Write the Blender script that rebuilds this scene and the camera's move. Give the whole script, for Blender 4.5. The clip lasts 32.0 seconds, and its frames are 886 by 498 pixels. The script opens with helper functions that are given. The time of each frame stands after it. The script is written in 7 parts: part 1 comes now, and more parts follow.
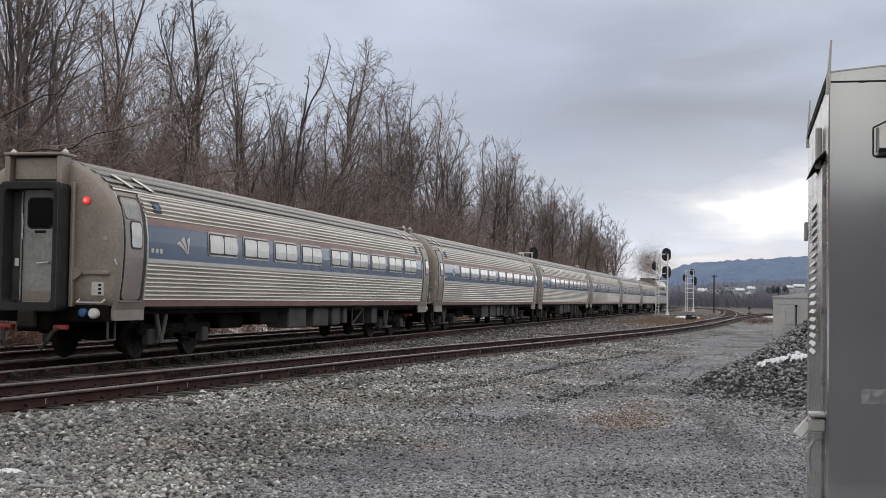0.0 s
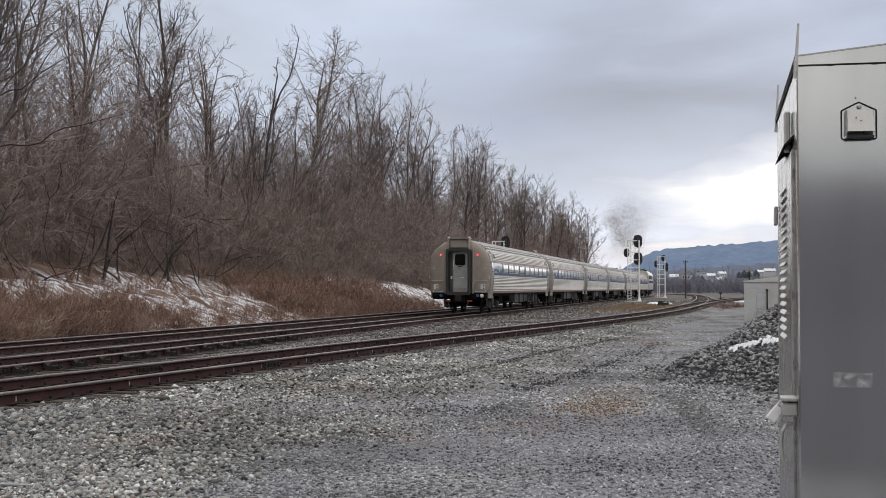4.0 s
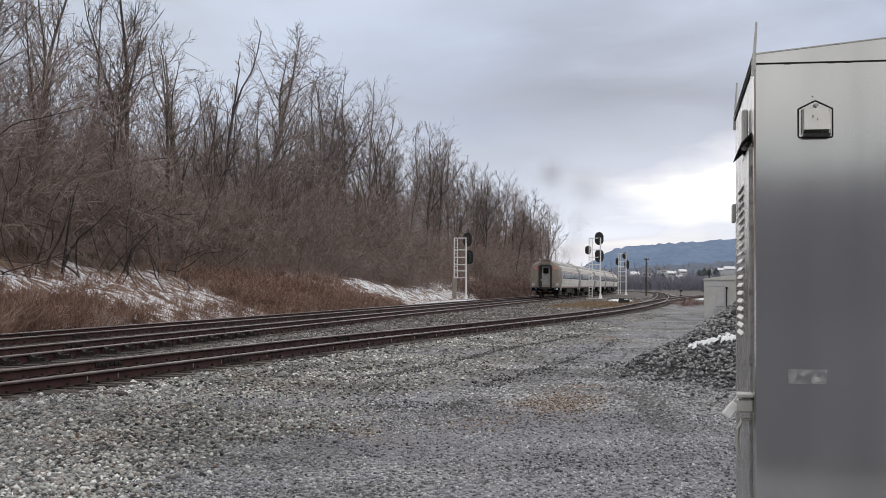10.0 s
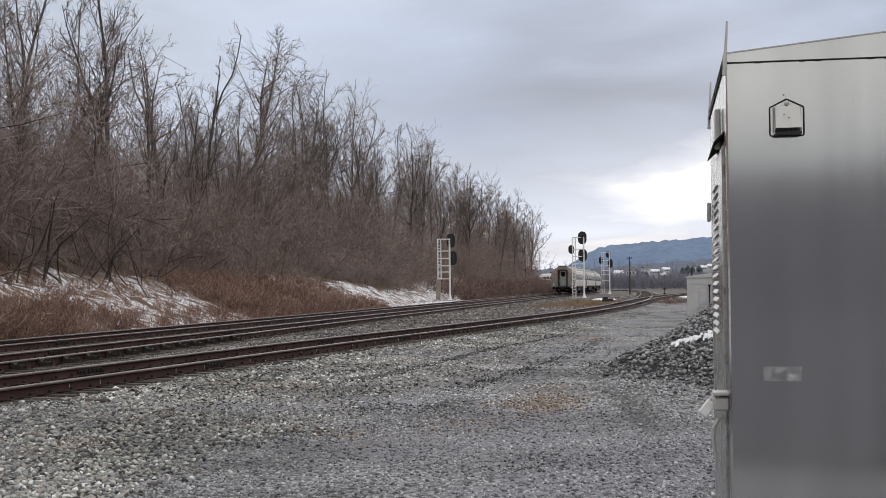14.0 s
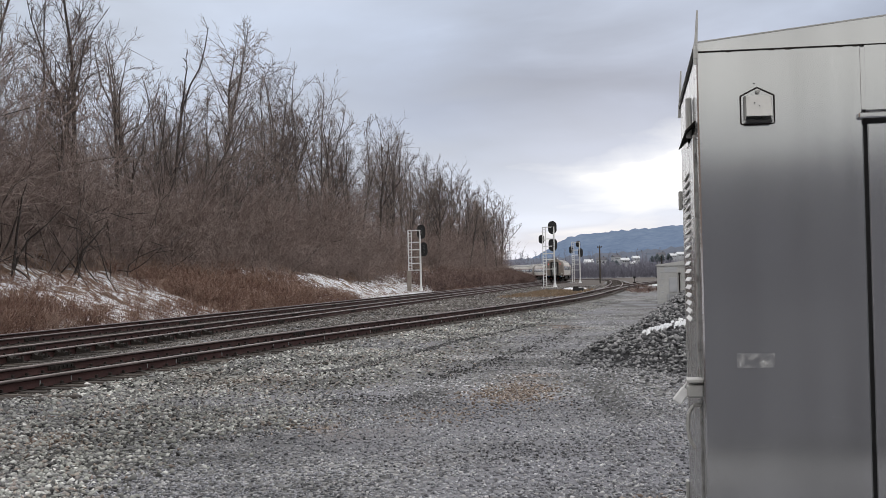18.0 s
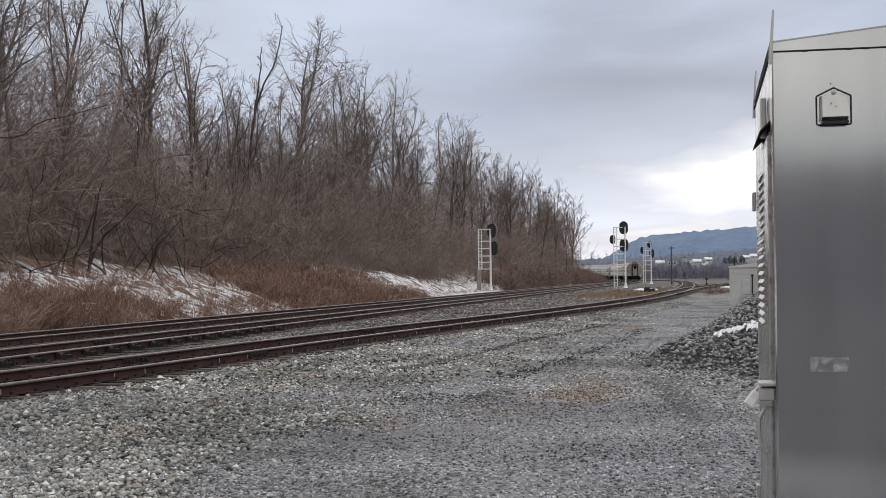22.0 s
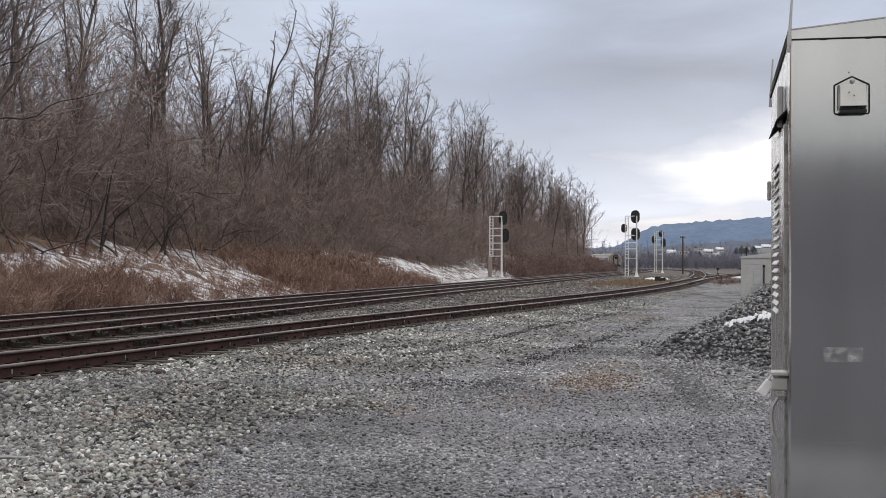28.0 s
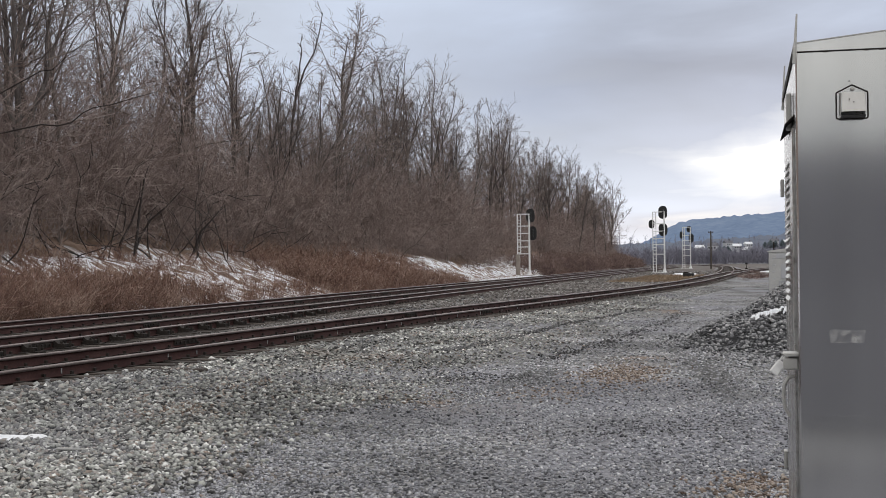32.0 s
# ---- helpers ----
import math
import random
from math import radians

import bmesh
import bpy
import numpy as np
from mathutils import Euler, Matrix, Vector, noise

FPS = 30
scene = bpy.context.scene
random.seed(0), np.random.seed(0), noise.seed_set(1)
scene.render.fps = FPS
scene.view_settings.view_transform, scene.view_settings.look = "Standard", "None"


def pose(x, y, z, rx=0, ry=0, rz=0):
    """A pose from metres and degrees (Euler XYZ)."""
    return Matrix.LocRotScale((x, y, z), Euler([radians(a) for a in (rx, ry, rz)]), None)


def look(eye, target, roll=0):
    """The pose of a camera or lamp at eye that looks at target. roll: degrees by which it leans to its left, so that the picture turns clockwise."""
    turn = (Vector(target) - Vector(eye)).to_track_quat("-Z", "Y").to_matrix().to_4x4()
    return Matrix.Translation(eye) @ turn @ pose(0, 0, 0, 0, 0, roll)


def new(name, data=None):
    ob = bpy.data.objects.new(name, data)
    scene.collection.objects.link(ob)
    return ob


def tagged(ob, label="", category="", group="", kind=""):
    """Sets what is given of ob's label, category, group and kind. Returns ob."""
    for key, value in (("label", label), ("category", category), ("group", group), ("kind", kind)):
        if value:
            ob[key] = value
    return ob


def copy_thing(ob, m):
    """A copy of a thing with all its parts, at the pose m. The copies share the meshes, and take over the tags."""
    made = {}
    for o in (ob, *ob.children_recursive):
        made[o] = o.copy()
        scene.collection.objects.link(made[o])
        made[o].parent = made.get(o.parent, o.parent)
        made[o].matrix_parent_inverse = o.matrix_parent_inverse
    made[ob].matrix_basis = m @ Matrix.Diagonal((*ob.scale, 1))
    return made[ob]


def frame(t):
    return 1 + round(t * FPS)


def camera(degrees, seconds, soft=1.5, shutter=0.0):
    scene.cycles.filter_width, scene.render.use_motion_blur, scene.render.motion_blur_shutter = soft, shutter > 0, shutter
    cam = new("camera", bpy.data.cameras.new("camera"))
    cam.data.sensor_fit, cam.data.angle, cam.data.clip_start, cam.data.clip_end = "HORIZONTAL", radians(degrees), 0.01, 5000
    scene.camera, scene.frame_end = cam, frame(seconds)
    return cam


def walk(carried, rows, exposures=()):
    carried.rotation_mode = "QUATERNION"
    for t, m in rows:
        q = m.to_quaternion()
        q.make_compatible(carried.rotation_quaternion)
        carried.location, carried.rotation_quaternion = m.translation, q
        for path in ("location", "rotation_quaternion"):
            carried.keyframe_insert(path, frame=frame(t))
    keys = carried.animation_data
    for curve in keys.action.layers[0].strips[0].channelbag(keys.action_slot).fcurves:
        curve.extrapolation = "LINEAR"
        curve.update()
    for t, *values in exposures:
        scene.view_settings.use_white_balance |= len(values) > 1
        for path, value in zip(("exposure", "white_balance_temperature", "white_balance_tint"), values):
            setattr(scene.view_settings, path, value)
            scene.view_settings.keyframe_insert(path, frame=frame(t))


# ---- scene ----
# ---------------------------------------------------------------- camera
cam = camera(37.83, 32.0, soft=0.5)
ROWS = [
    (0, -0.039, -0.038, 1.647, 9.811, 2.176, -0.947),
    (0.5, -0.037, -0.020, 1.654, 9.090, 2.370, -0.506),
    (1, -0.046, -0.006, 1.654, 8.380, 2.353, 0.134),
    (1.5, -0.042, -0.016, 1.655, 7.973, 1.784, 0.326),
    (2, -0.043, -0.009, 1.654, 8.454, 1.854, 0.566),
    (2.5, -0.039, -0.012, 1.653, 8.562, 1.675, 0.659),
    (4.5, -0.035, 0.002, 1.648, 8.455, 1.785, -0.285),
    (5, -0.033, 0.003, 1.651, 8.234, 1.894, -0.380),
    (5.5, -0.026, -0.000, 1.651, 8.119, 2.119, -0.222),
    (6, -0.027, 0.003, 1.652, 8.051, 2.190, 0.054),
    (6.5, -0.031, -0.001, 1.648, 8.345, 2.203, -0.235),
    (7, -0.032, -0.002, 1.647, 8.437, 2.175, -0.269),
    (7.5, -0.032, 0.000, 1.646, 8.465, 2.114, -0.242),
    (8, -0.032, 0.008, 1.646, 8.383, 2.098, -0.073),
    (8.5, -0.030, 0.005, 1.646, 8.262, 1.947, -0.006),
    (9, -0.027, 0.012, 1.648, 8.067, 1.768, 0.181),
    (9.5, -0.024, 0.008, 1.648, 7.749, 1.667, 0.131),
    (10, -0.023, 0.010, 1.645, 6.919, 1.581, -0.277),
    (10.5, -0.027, 0.009, 1.644, 6.607, 1.407, -0.252),
    (11, -0.014, 0.002, 1.646, 6.353, 1.318, -0.032),
    (11.5, 0.007, 0.007, 1.645, 6.442, 1.566, 0.035),
    (12, 0.028, 0.010, 1.642, 6.346, 1.517, 0.265),
    (12.5, 0.038, 0.009, 1.645, 6.100, 1.475, 0.726),
    (13, 0.035, 0.009, 1.646, 5.946, 1.515, 0.753),
    (13.5, 0.021, 0.003, 1.647, 5.884, 1.583, 0.681),
    (14, 0.011, 0.010, 1.650, 6.220, 1.634, 0.524),
    (14.5, 0.008, 0.019, 1.648, 6.214, 1.676, 0.523),
    (16.5, 0.004, 0.009, 1.647, 6.398, 1.287, 0.420),
    (17, 0.005, 0.014, 1.648, 5.516, 1.422, 0.292),
    (17.5, -0.000, -0.005, 1.650, 4.991, 1.341, 0.778),
    (18, -0.003, 0.002, 1.651, 4.925, 1.221, 1.240),
    (18.5, -0.005, 0.007, 1.651, 5.148, 1.193, 0.855),
    (19, -0.003, 0.021, 1.656, 5.621, 1.524, 0.823),
    (19.5, -0.011, 0.006, 1.650, 6.494, 1.910, 0.669),
    (20, -0.011, 0.000, 1.651, 7.018, 1.174, 0.540),
    (20.5, -0.010, 0.007, 1.651, 7.201, 1.265, 0.647),
    (21, -0.008, -0.001, 1.653, 7.325, 1.245, 0.596),
    (21.5, -0.005, -0.005, 1.653, 8.007, 1.204, 0.920),
    (22, -0.002, -0.005, 1.650, 8.022, 1.218, 0.558),
    (22.5, -0.002, -0.005, 1.649, 8.249, 1.216, 0.605),
    (23, -0.001, -0.005, 1.649, 8.329, 1.331, 0.600),
    (23.5, -0.006, 0.000, 1.647, 8.291, 1.346, 0.192),
    (24, -0.007, -0.003, 1.646, 8.520, 1.163, 0.174),
    (24.5, -0.009, -0.003, 1.649, 8.736, 1.106, 0.338),
    (26.5, -0.012, 0.012, 1.642, 8.654, 0.641, 0.131),
    (27, -0.008, 0.004, 1.644, 8.805, 0.620, 0.320),
    (27.5, -0.008, 0.006, 1.646, 8.606, 0.575, 0.124),
    (28, -0.013, 0.007, 1.644, 8.499, 0.623, -0.187),
    (28.5, -0.013, 0.010, 1.646, 8.461, 0.742, 0.032),
    (29, -0.013, 0.012, 1.645, 8.425, 0.594, 0.304),
    (29.5, -0.015, 0.001, 1.646, 8.758, 0.496, 0.213),
    (30, -0.011, -0.002, 1.651, 8.730, 0.534, 0.311),
    (30.5, -0.013, -0.010, 1.651, 8.897, 0.698, 0.379),
    (31, -0.012, -0.016, 1.649, 9.317, 0.621, 0.479),
    (31.5, -0.010, -0.021, 1.653, 10.275, 0.360, 0.820),
    (31.7, -0.013, -0.106, 1.657, 10.130, 0.366, 0.850),
    (31.9, -0.006, -0.320, 1.648, 9.860, 0.510, 0.710),
    (32, 0.010, -0.540, 1.632, 9.720, 0.570, 0.610),
]
walk(cam, [(t, pose(x, y, z, 90 + pitch, roll, yaw)) for t, x, y, z, yaw, pitch, roll in ROWS], [(0, -0.14, 6340, 10), (1.5, -0.12, 6340, 10), (5, 0.0, 6340, 10), (32, 0.0, 6340, 10)])

# ---------------------------------------------------------------- world, sun, exposure
SUN_BEARING, SUN_HEIGHT = radians(4.0), radians(7.0)
SUN_DIR = Vector((math.sin(SUN_BEARING) * math.cos(SUN_HEIGHT), math.cos(SUN_BEARING) * math.cos(SUN_HEIGHT), math.sin(SUN_HEIGHT)))
scene.view_settings.exposure = 0.0


def make_world():
    world = bpy.data.worlds.new("overcast_sky")
    scene.world = world
    world.use_nodes = True
    nt = world.node_tree
    nt.nodes.clear()
    N, L = nt.nodes.new, nt.links.new

    def math_node(op, a, b=None, clamp=False):
        m = N("ShaderNodeMath")
        m.operation, m.use_clamp = op, clamp
        for i, val in enumerate((a, b)):
            if val is None:
                continue
            if isinstance(val, (int, float)):
                m.inputs[i].default_value = val
            else:
                L(val, m.inputs[i])
        return m.outputs[0]

    def ramp(fac, stops):
        r = N("ShaderNodeValToRGB")
        el = r.color_ramp.elements
        while len(el) < len(stops):
            el.new(0.5)
        for e, (p, c) in zip(el, stops):
            e.position, e.color = p, (*c, 1)
        L(fac, r.inputs[0])
        return r.outputs[0]

    out, bg = N("ShaderNodeOutputWorld"), N("ShaderNodeBackground")
    sky = N("ShaderNodeTexSky")
    sky.sky_type, sky.sun_disc = "NISHITA", False
    sky.sun_elevation, sky.sun_rotation = SUN_HEIGHT, SUN_BEARING
    tc = N("ShaderNodeTexCoord")
    sep = N("ShaderNodeSeparateXYZ")
    L(tc.outputs["Generated"], sep.inputs[0])
    up = math_node("MAXIMUM", sep.outputs[2], 0.0)
    low = math_node("ADD", up, 0.12)
    px, py = math_node("DIVIDE", sep.outputs[0], low), math_node("DIVIDE", sep.outputs[1], low)
    comb = N("ShaderNodeCombineXYZ")
    L(px, comb.inputs[0]), L(py, comb.inputs[1])
    big, fine = N("ShaderNodeTexNoise"), N("ShaderNodeTexNoise")
    for n_, sc, det, ro in ((big, 0.62, 3.0, 0.45), (fine, 1.7, 5.0, 0.5)):
        L(comb.outputs[0], n_.inputs["Vector"])
        n_.inputs["Scale"].default_value, n_.inputs["Detail"].default_value, n_.inputs["Roughness"].default_value = sc, det, ro
        n_.inputs["Distortion"].default_value = 0.4
    # rolls of cloud, drawn out sideways and tilted
    tilt, rolls = N("ShaderNodeMapping"), N("ShaderNodeTexNoise")
    tilt.inputs["Rotation"].default_value, tilt.inputs["Scale"].default_value = (0, 0.22, 0), (1.0, 0.35, 2.6)
    L(tc.outputs["Generated"], tilt.inputs[0]), L(tilt.outputs[0], rolls.inputs["Vector"])
    rolls.inputs["Scale"].default_value, rolls.inputs["Detail"].default_value, rolls.inputs["Roughness"].default_value = 4.2, 6.0, 0.52
    rolls.inputs["Distortion"].default_value = 0.5
    mixn = math_node("ADD", math_node("MULTIPLY", big.outputs[0], 0.50), math_node("ADD", math_node("MULTIPLY", fine.outputs[0], 0.16), math_node("MULTIPLY", rolls.outputs[0], 0.34)))
    wave = math_node("MULTIPLY", math_node("SUBTRACT", mixn, 0.5), 1.6)
    # the cloud is darkest a hand above the horizon towards the sun, thinner overhead and away from it
    height = math_node("ADD", up, math_node("MULTIPLY", wave, 0.13))
    ahead = ramp(height, [(0.0, (0.66, 0.74, 0.86)), (0.05, (0.58, 0.68, 0.82)), (0.09, (0.46, 0.53, 0.65)), (0.14, (0.36, 0.415, 0.53)), (0.21, (0.48, 0.545, 0.67)), (0.42, (1.10, 1.06, 1.03))])
    aside = ramp(height, [(0.0, (0.64, 0.695, 0.80)), (0.26, (0.66, 0.715, 0.82)), (0.5, (1.10, 1.06, 1.03))])
    turn = math_node("MULTIPLY", math_node("ADD", math_node("ADD", sep.outputs[0], 0.36), math_node("MULTIPLY", wave, 0.6)), 3.2, True)
    front = N("ShaderNodeMixRGB")
    L(turn, front.inputs[0]), L(aside, front.inputs[1]), L(ahead, front.inputs[2])
    # away from the sun the cloud is lit more evenly and a little warmer
    behind = ramp(height, [(0.0, (0.60, 0.62, 0.66)), (0.14, (0.77, 0.755, 0.69)), (0.5, (1.10, 1.06, 1.03))])
    blend = N("ShaderNodeMixRGB")
    back = math_node("MULTIPLY", math_node("SUBTRACT", 0.35, sep.outputs[1]), 1.8, True)
    L(back, blend.inputs[0]), L(front.outputs[0], blend.inputs[1]), L(behind, blend.inputs[2])
    tone = N("ShaderNodeMixRGB")
    tone.blend_type = "MULTIPLY"
    tone.inputs[0].default_value = 1.0
    shade = math_node("ADD", math_node("MULTIPLY", wave, 1.5), 1.03)
    L(blend.outputs[0], tone.inputs[1]), L(shade, tone.inputs[2])
    # the bright break in the cloud in front of the low sun
    # it leans: its upper edge climbs towards the right
    along_x = math_node("SUBTRACT", sep.outputs[0], 0.125)
    across = math_node("SUBTRACT", math_node("SUBTRACT", sep.outputs[2], 0.090), math_node("MULTIPLY", along_x, 0.16))
    spot = N("ShaderNodeCombineXYZ")
    L(math_node("MULTIPLY", along_x, 4.9), spot.inputs[0])
    L(math_node("MULTIPLY", math_node("SUBTRACT", sep.outputs[1], 1.0), 1.2), spot.inputs[1])
    L(math_node("MULTIPLY", across, 19.5), spot.inputs[2])
    length = N("ShaderNodeVectorMath")
    length.operation = "LENGTH"
    L(spot.outputs[0], length.inputs[0])
    near = ramp(math_node("ADD", length.outputs["Value"], math_node("MULTIPLY", wave, 2.9)), [(0.0, (0.90, 0.88, 0.85)), (0.50, (0.72, 0.68, 0.61)), (0.68, (0.27, 0.245, 0.185)), (0.95, (0, 0, 0))])
    add = N("ShaderNodeMixRGB")
    add.blend_type = "ADD"
    add.inputs[0].default_value = 1.0
    L(tone.outputs[0], add.inputs[1]), L(near, add.inputs[2])
    # a little clear sky through the cloud
    clear = N("ShaderNodeMixRGB")
    clear.blend_type = "MULTIPLY"
    clear.inputs[0].default_value, clear.inputs[2].default_value = 1.0, (0.10, 0.10, 0.10, 1)
    L(sky.outputs[0], clear.inputs[1])
    mix = N("ShaderNodeMixRGB")
    mix.inputs[0].default_value = 0.97
    L(clear.outputs[0], mix.inputs[1]), L(add.outputs[0], mix.inputs[2])
    L(mix.outputs[0], bg.inputs[0])
    bg.inputs[1].default_value = 1.0
    L(bg.outputs[0], out.inputs[0])


make_world()
sun = new("sun", bpy.data.lights.new("sun", "SUN"))
sun.data.energy, sun.data.angle, sun.data.color = 0.5, radians(50), (1.0, 0.94, 0.85)
sun.matrix_world = look((0, 0, 60), Vector((0, 0, 60)) - SUN_DIR)

# ---------------------------------------------------------------- materials


def material(name, colors, scale=4.0, rough=0.8, metal=0.0, bump=0.15, fine=40.0, spread=1.0, coords="Object", island=0.0, per_object=0.0, stretch=(1, 1, 1), spec=0.5):
    """Two scales of noise between the given colours, with fine relief."""
    m = bpy.data.materials.new(name)
    m.use_nodes = True
    nt = m.node_tree
    N, L = nt.nodes.new, nt.links.new
    bsdf = nt.nodes["Principled BSDF"]
    tc = N("ShaderNodeTexCoord")
    mp = N("ShaderNodeMapping")
    mp.inputs["Scale"].default_value = stretch
    if coords == "World":
        geo = N("ShaderNodeNewGeometry")
        L(geo.outputs["Position"], mp.inputs[0])
    else:
        L(tc.outputs[coords], mp.inputs[0])
    a, b = N("ShaderNodeTexNoise"), N("ShaderNodeTexNoise")
    for n_, sc in ((a, scale), (b, fine)):
        L(mp.outputs[0], n_.inputs["Vector"])
        n_.inputs["Scale"].default_value, n_.inputs["Detail"].default_value = sc, 5.0
    mx = N("ShaderNodeMath")
    mx.operation = "MULTIPLY_ADD"
    L(b.outputs[0], mx.inputs[0])
    mx.inputs[1].default_value = 0.45
    sub = N("ShaderNodeMath")
    sub.operation = "MULTIPLY"
    L(a.outputs[0], sub.inputs[0])
    sub.inputs[1].default_value = 0.55
    L(sub.outputs[0], mx.inputs[2])
    fac = mx.outputs[0]
    for amount, kind in ((island, "island"), (per_object, "object")):
        if amount:
            if kind == "island":
                g = N("ShaderNodeNewGeometry")
                rnd = g.outputs["Random Per Island"]
            else:
                g = N("ShaderNodeObjectInfo")
                rnd = g.outputs["Random"]
            s = N("ShaderNodeMath")
            s.operation = "SUBTRACT"
            L(rnd, s.inputs[0])
            s.inputs[1].default_value = 0.5
            k = N("ShaderNodeMath")
            k.operation = "MULTIPLY_ADD"
            L(s.outputs[0], k.inputs[0])
            k.inputs[1].default_value = amount
            L(fac, k.inputs[2])
            fac = k.outputs[0]
    r = N("ShaderNodeValToRGB")
    el = r.color_ramp.elements
    while len(el) < len(colors):
        el.new(0.5)
    for i, (e, c) in enumerate(zip(el, colors)):
        e.position = 0.5 + (i / max(1, len(colors) - 1) - 0.5) * 0.42 * spread
        e.color = (*c, 1)
    L(fac, r.inputs[0])
    L(r.outputs[0], bsdf.inputs["Base Color"])
    rr = N("ShaderNodeMapRange")
    L(b.outputs[0], rr.inputs[0])
    rr.inputs["To Min"].default_value, rr.inputs["To Max"].default_value = max(0.02, rough - 0.12), min(1.0, rough + 0.12)
    L(rr.outputs[0], bsdf.inputs["Roughness"])
    bsdf.inputs["Metallic"].default_value = metal
    bsdf.inputs["Specular IOR Level"].default_value = spec
    if bump:
        bp = N("ShaderNodeBump")
        bp.inputs["Strength"].default_value, bp.inputs["Distance"].default_value = bump, 0.02
        L(b.outputs[0], bp.inputs["Height"])
        L(bp.outputs[0], bsdf.inputs["Normal"])
    return m


def stones_material(name, palette, size, bump=0.9, patches=(), loose=False):
    """Broken stone: a Voronoi cell a stone, each of its own colour, with patches of dirt or dead grass."""
    m = bpy.data.materials.new(name)
    m.use_nodes = True
    nt = m.node_tree
    N, L = nt.nodes.new, nt.links.new
    bsdf = nt.nodes["Principled BSDF"]
    geo = N("ShaderNodeNewGeometry")
    warp = N("ShaderNodeTexNoise")
    L(geo.outputs["Position"], warp.inputs["Vector"])
    warp.inputs["Scale"].default_value = 9.0
    wadd = N("ShaderNodeVectorMath")
    wadd.operation = "MULTIPLY_ADD"
    L(warp.outputs["Color"], wadd.inputs[0])
    wadd.inputs[1].default_value = (0.05, 0.05, 0.05)
    L(geo.outputs["Position"], wadd.inputs[2])
    vor = N("ShaderNodeTexVoronoi")
    L(wadd.outputs[0], vor.inputs["Vector"])
    vor.inputs["Scale"].default_value = 1.0 / size
    sp = N("ShaderNodeSeparateColor")
    L(vor.outputs["Color"], sp.inputs[0])
    r = N("ShaderNodeValToRGB")
    el = r.color_ramp.elements
    while len(el) < len(palette):
        el.new(0.5)
    for i, (e, c) in enumerate(zip(el, palette)):
        e.position, e.color = i / (len(palette) - 1), (*c, 1)
    L(geo.outputs["Random Per Island"] if loose else sp.outputs[0], r.inputs[0])
    big = N("ShaderNodeTexNoise")
    L(geo.outputs["Position"], big.inputs["Vector"])
    big.inputs["Scale"].default_value, big.inputs["Detail"].default_value = 0.35, 6.0
    tone = N("ShaderNodeMapRange")
    L(big.outputs[0], tone.inputs[0])
    tone.inputs["From Min"].default_value, tone.inputs["From Max"].default_value = 0.34, 0.66
    tone.inputs["To Min"].default_value, tone.inputs["To Max"].default_value = 0.62, 1.30
    mul = N("ShaderNodeMixRGB")
    mul.blend_type = "MULTIPLY"
    mul.inputs[0].default_value = 1.0
    L(r.outputs[0], mul.inputs[1]), L(tone.outputs[0], mul.inputs[2])
    col = mul.outputs[0]
    for color, sc, lo, hi, seed, stretch in patches:
        n_ = N("ShaderNodeTexNoise")
        n_.noise_dimensions = "4D"
        mp = N("ShaderNodeMapping")
        mp.inputs["Scale"].default_value, mp.inputs["Rotation"].default_value = stretch, (0, 0, -0.12)
        L(geo.outputs["Position"], mp.inputs[0]), L(mp.outputs[0], n_.inputs["Vector"])
        n_.inputs["W"].default_value, n_.inputs["Scale"].default_value, n_.inputs["Detail"].default_value = seed, sc, 8.0
        mr = N("ShaderNodeMapRange")
        L(n_.outputs[0], mr.inputs[0])
        mr.inputs["From Min"].default_value, mr.inputs["From Max"].default_value = lo, hi
        mm = N("ShaderNodeMixRGB")
        L(mr.outputs[0], mm.inputs[0]), L(col, mm.inputs[1])
        mm.inputs[2].default_value = (*color, 1)
        col = mm.outputs[0]
    L(col, bsdf.inputs["Base Color"])
    bsdf.inputs["Roughness"].default_value = 0.9
    bsdf.inputs["Specular IOR Level"].default_value = 0.25
    if not loose:
        bp = N("ShaderNodeBump")
        bp.invert = True
        bp.inputs["Strength"].default_value, bp.inputs["Distance"].default_value = bump, size * 0.6
        L(vor.outputs["Distance"], bp.inputs["Height"])
        L(bp.outputs[0], bsdf.inputs["Normal"])
    return m


def glowing(name, color, strength):
    m = bpy.data.materials.new(name)
    m.use_nodes = True
    b = m.node_tree.nodes["Principled BSDF"]
    b.inputs["Base Color"].default_value = (*color, 1)
    b.inputs["Emission Color"].default_value = (*color, 1)
    b.inputs["Emission Strength"].default_value = strength
    return m


PATCHES = [((0.25, 0.175, 0.12), 0.42, 0.60, 0.72, 3.0, (1, 0.7, 1)), ((0.235, 0.237, 0.262), 0.20, 0.48, 0.62, 9.0, (1, 1, 1)), ((0.075, 0.075, 0.07), 0.33, 0.58, 0.74, 14.0, (1, 1, 1)), ((0.10, 0.10, 0.10), 0.9, 0.56, 0.68, 21.0, (1.0, 0.10, 1))]
GRAVEL = stones_material("grey_gravel", [(0.045, 0.045, 0.046), (0.11, 0.11, 0.112), (0.225, 0.225, 0.23), (0.165, 0.17, 0.164), (0.30, 0.298, 0.30), (0.44, 0.437, 0.435)], 0.042, 1.0, PATCHES)
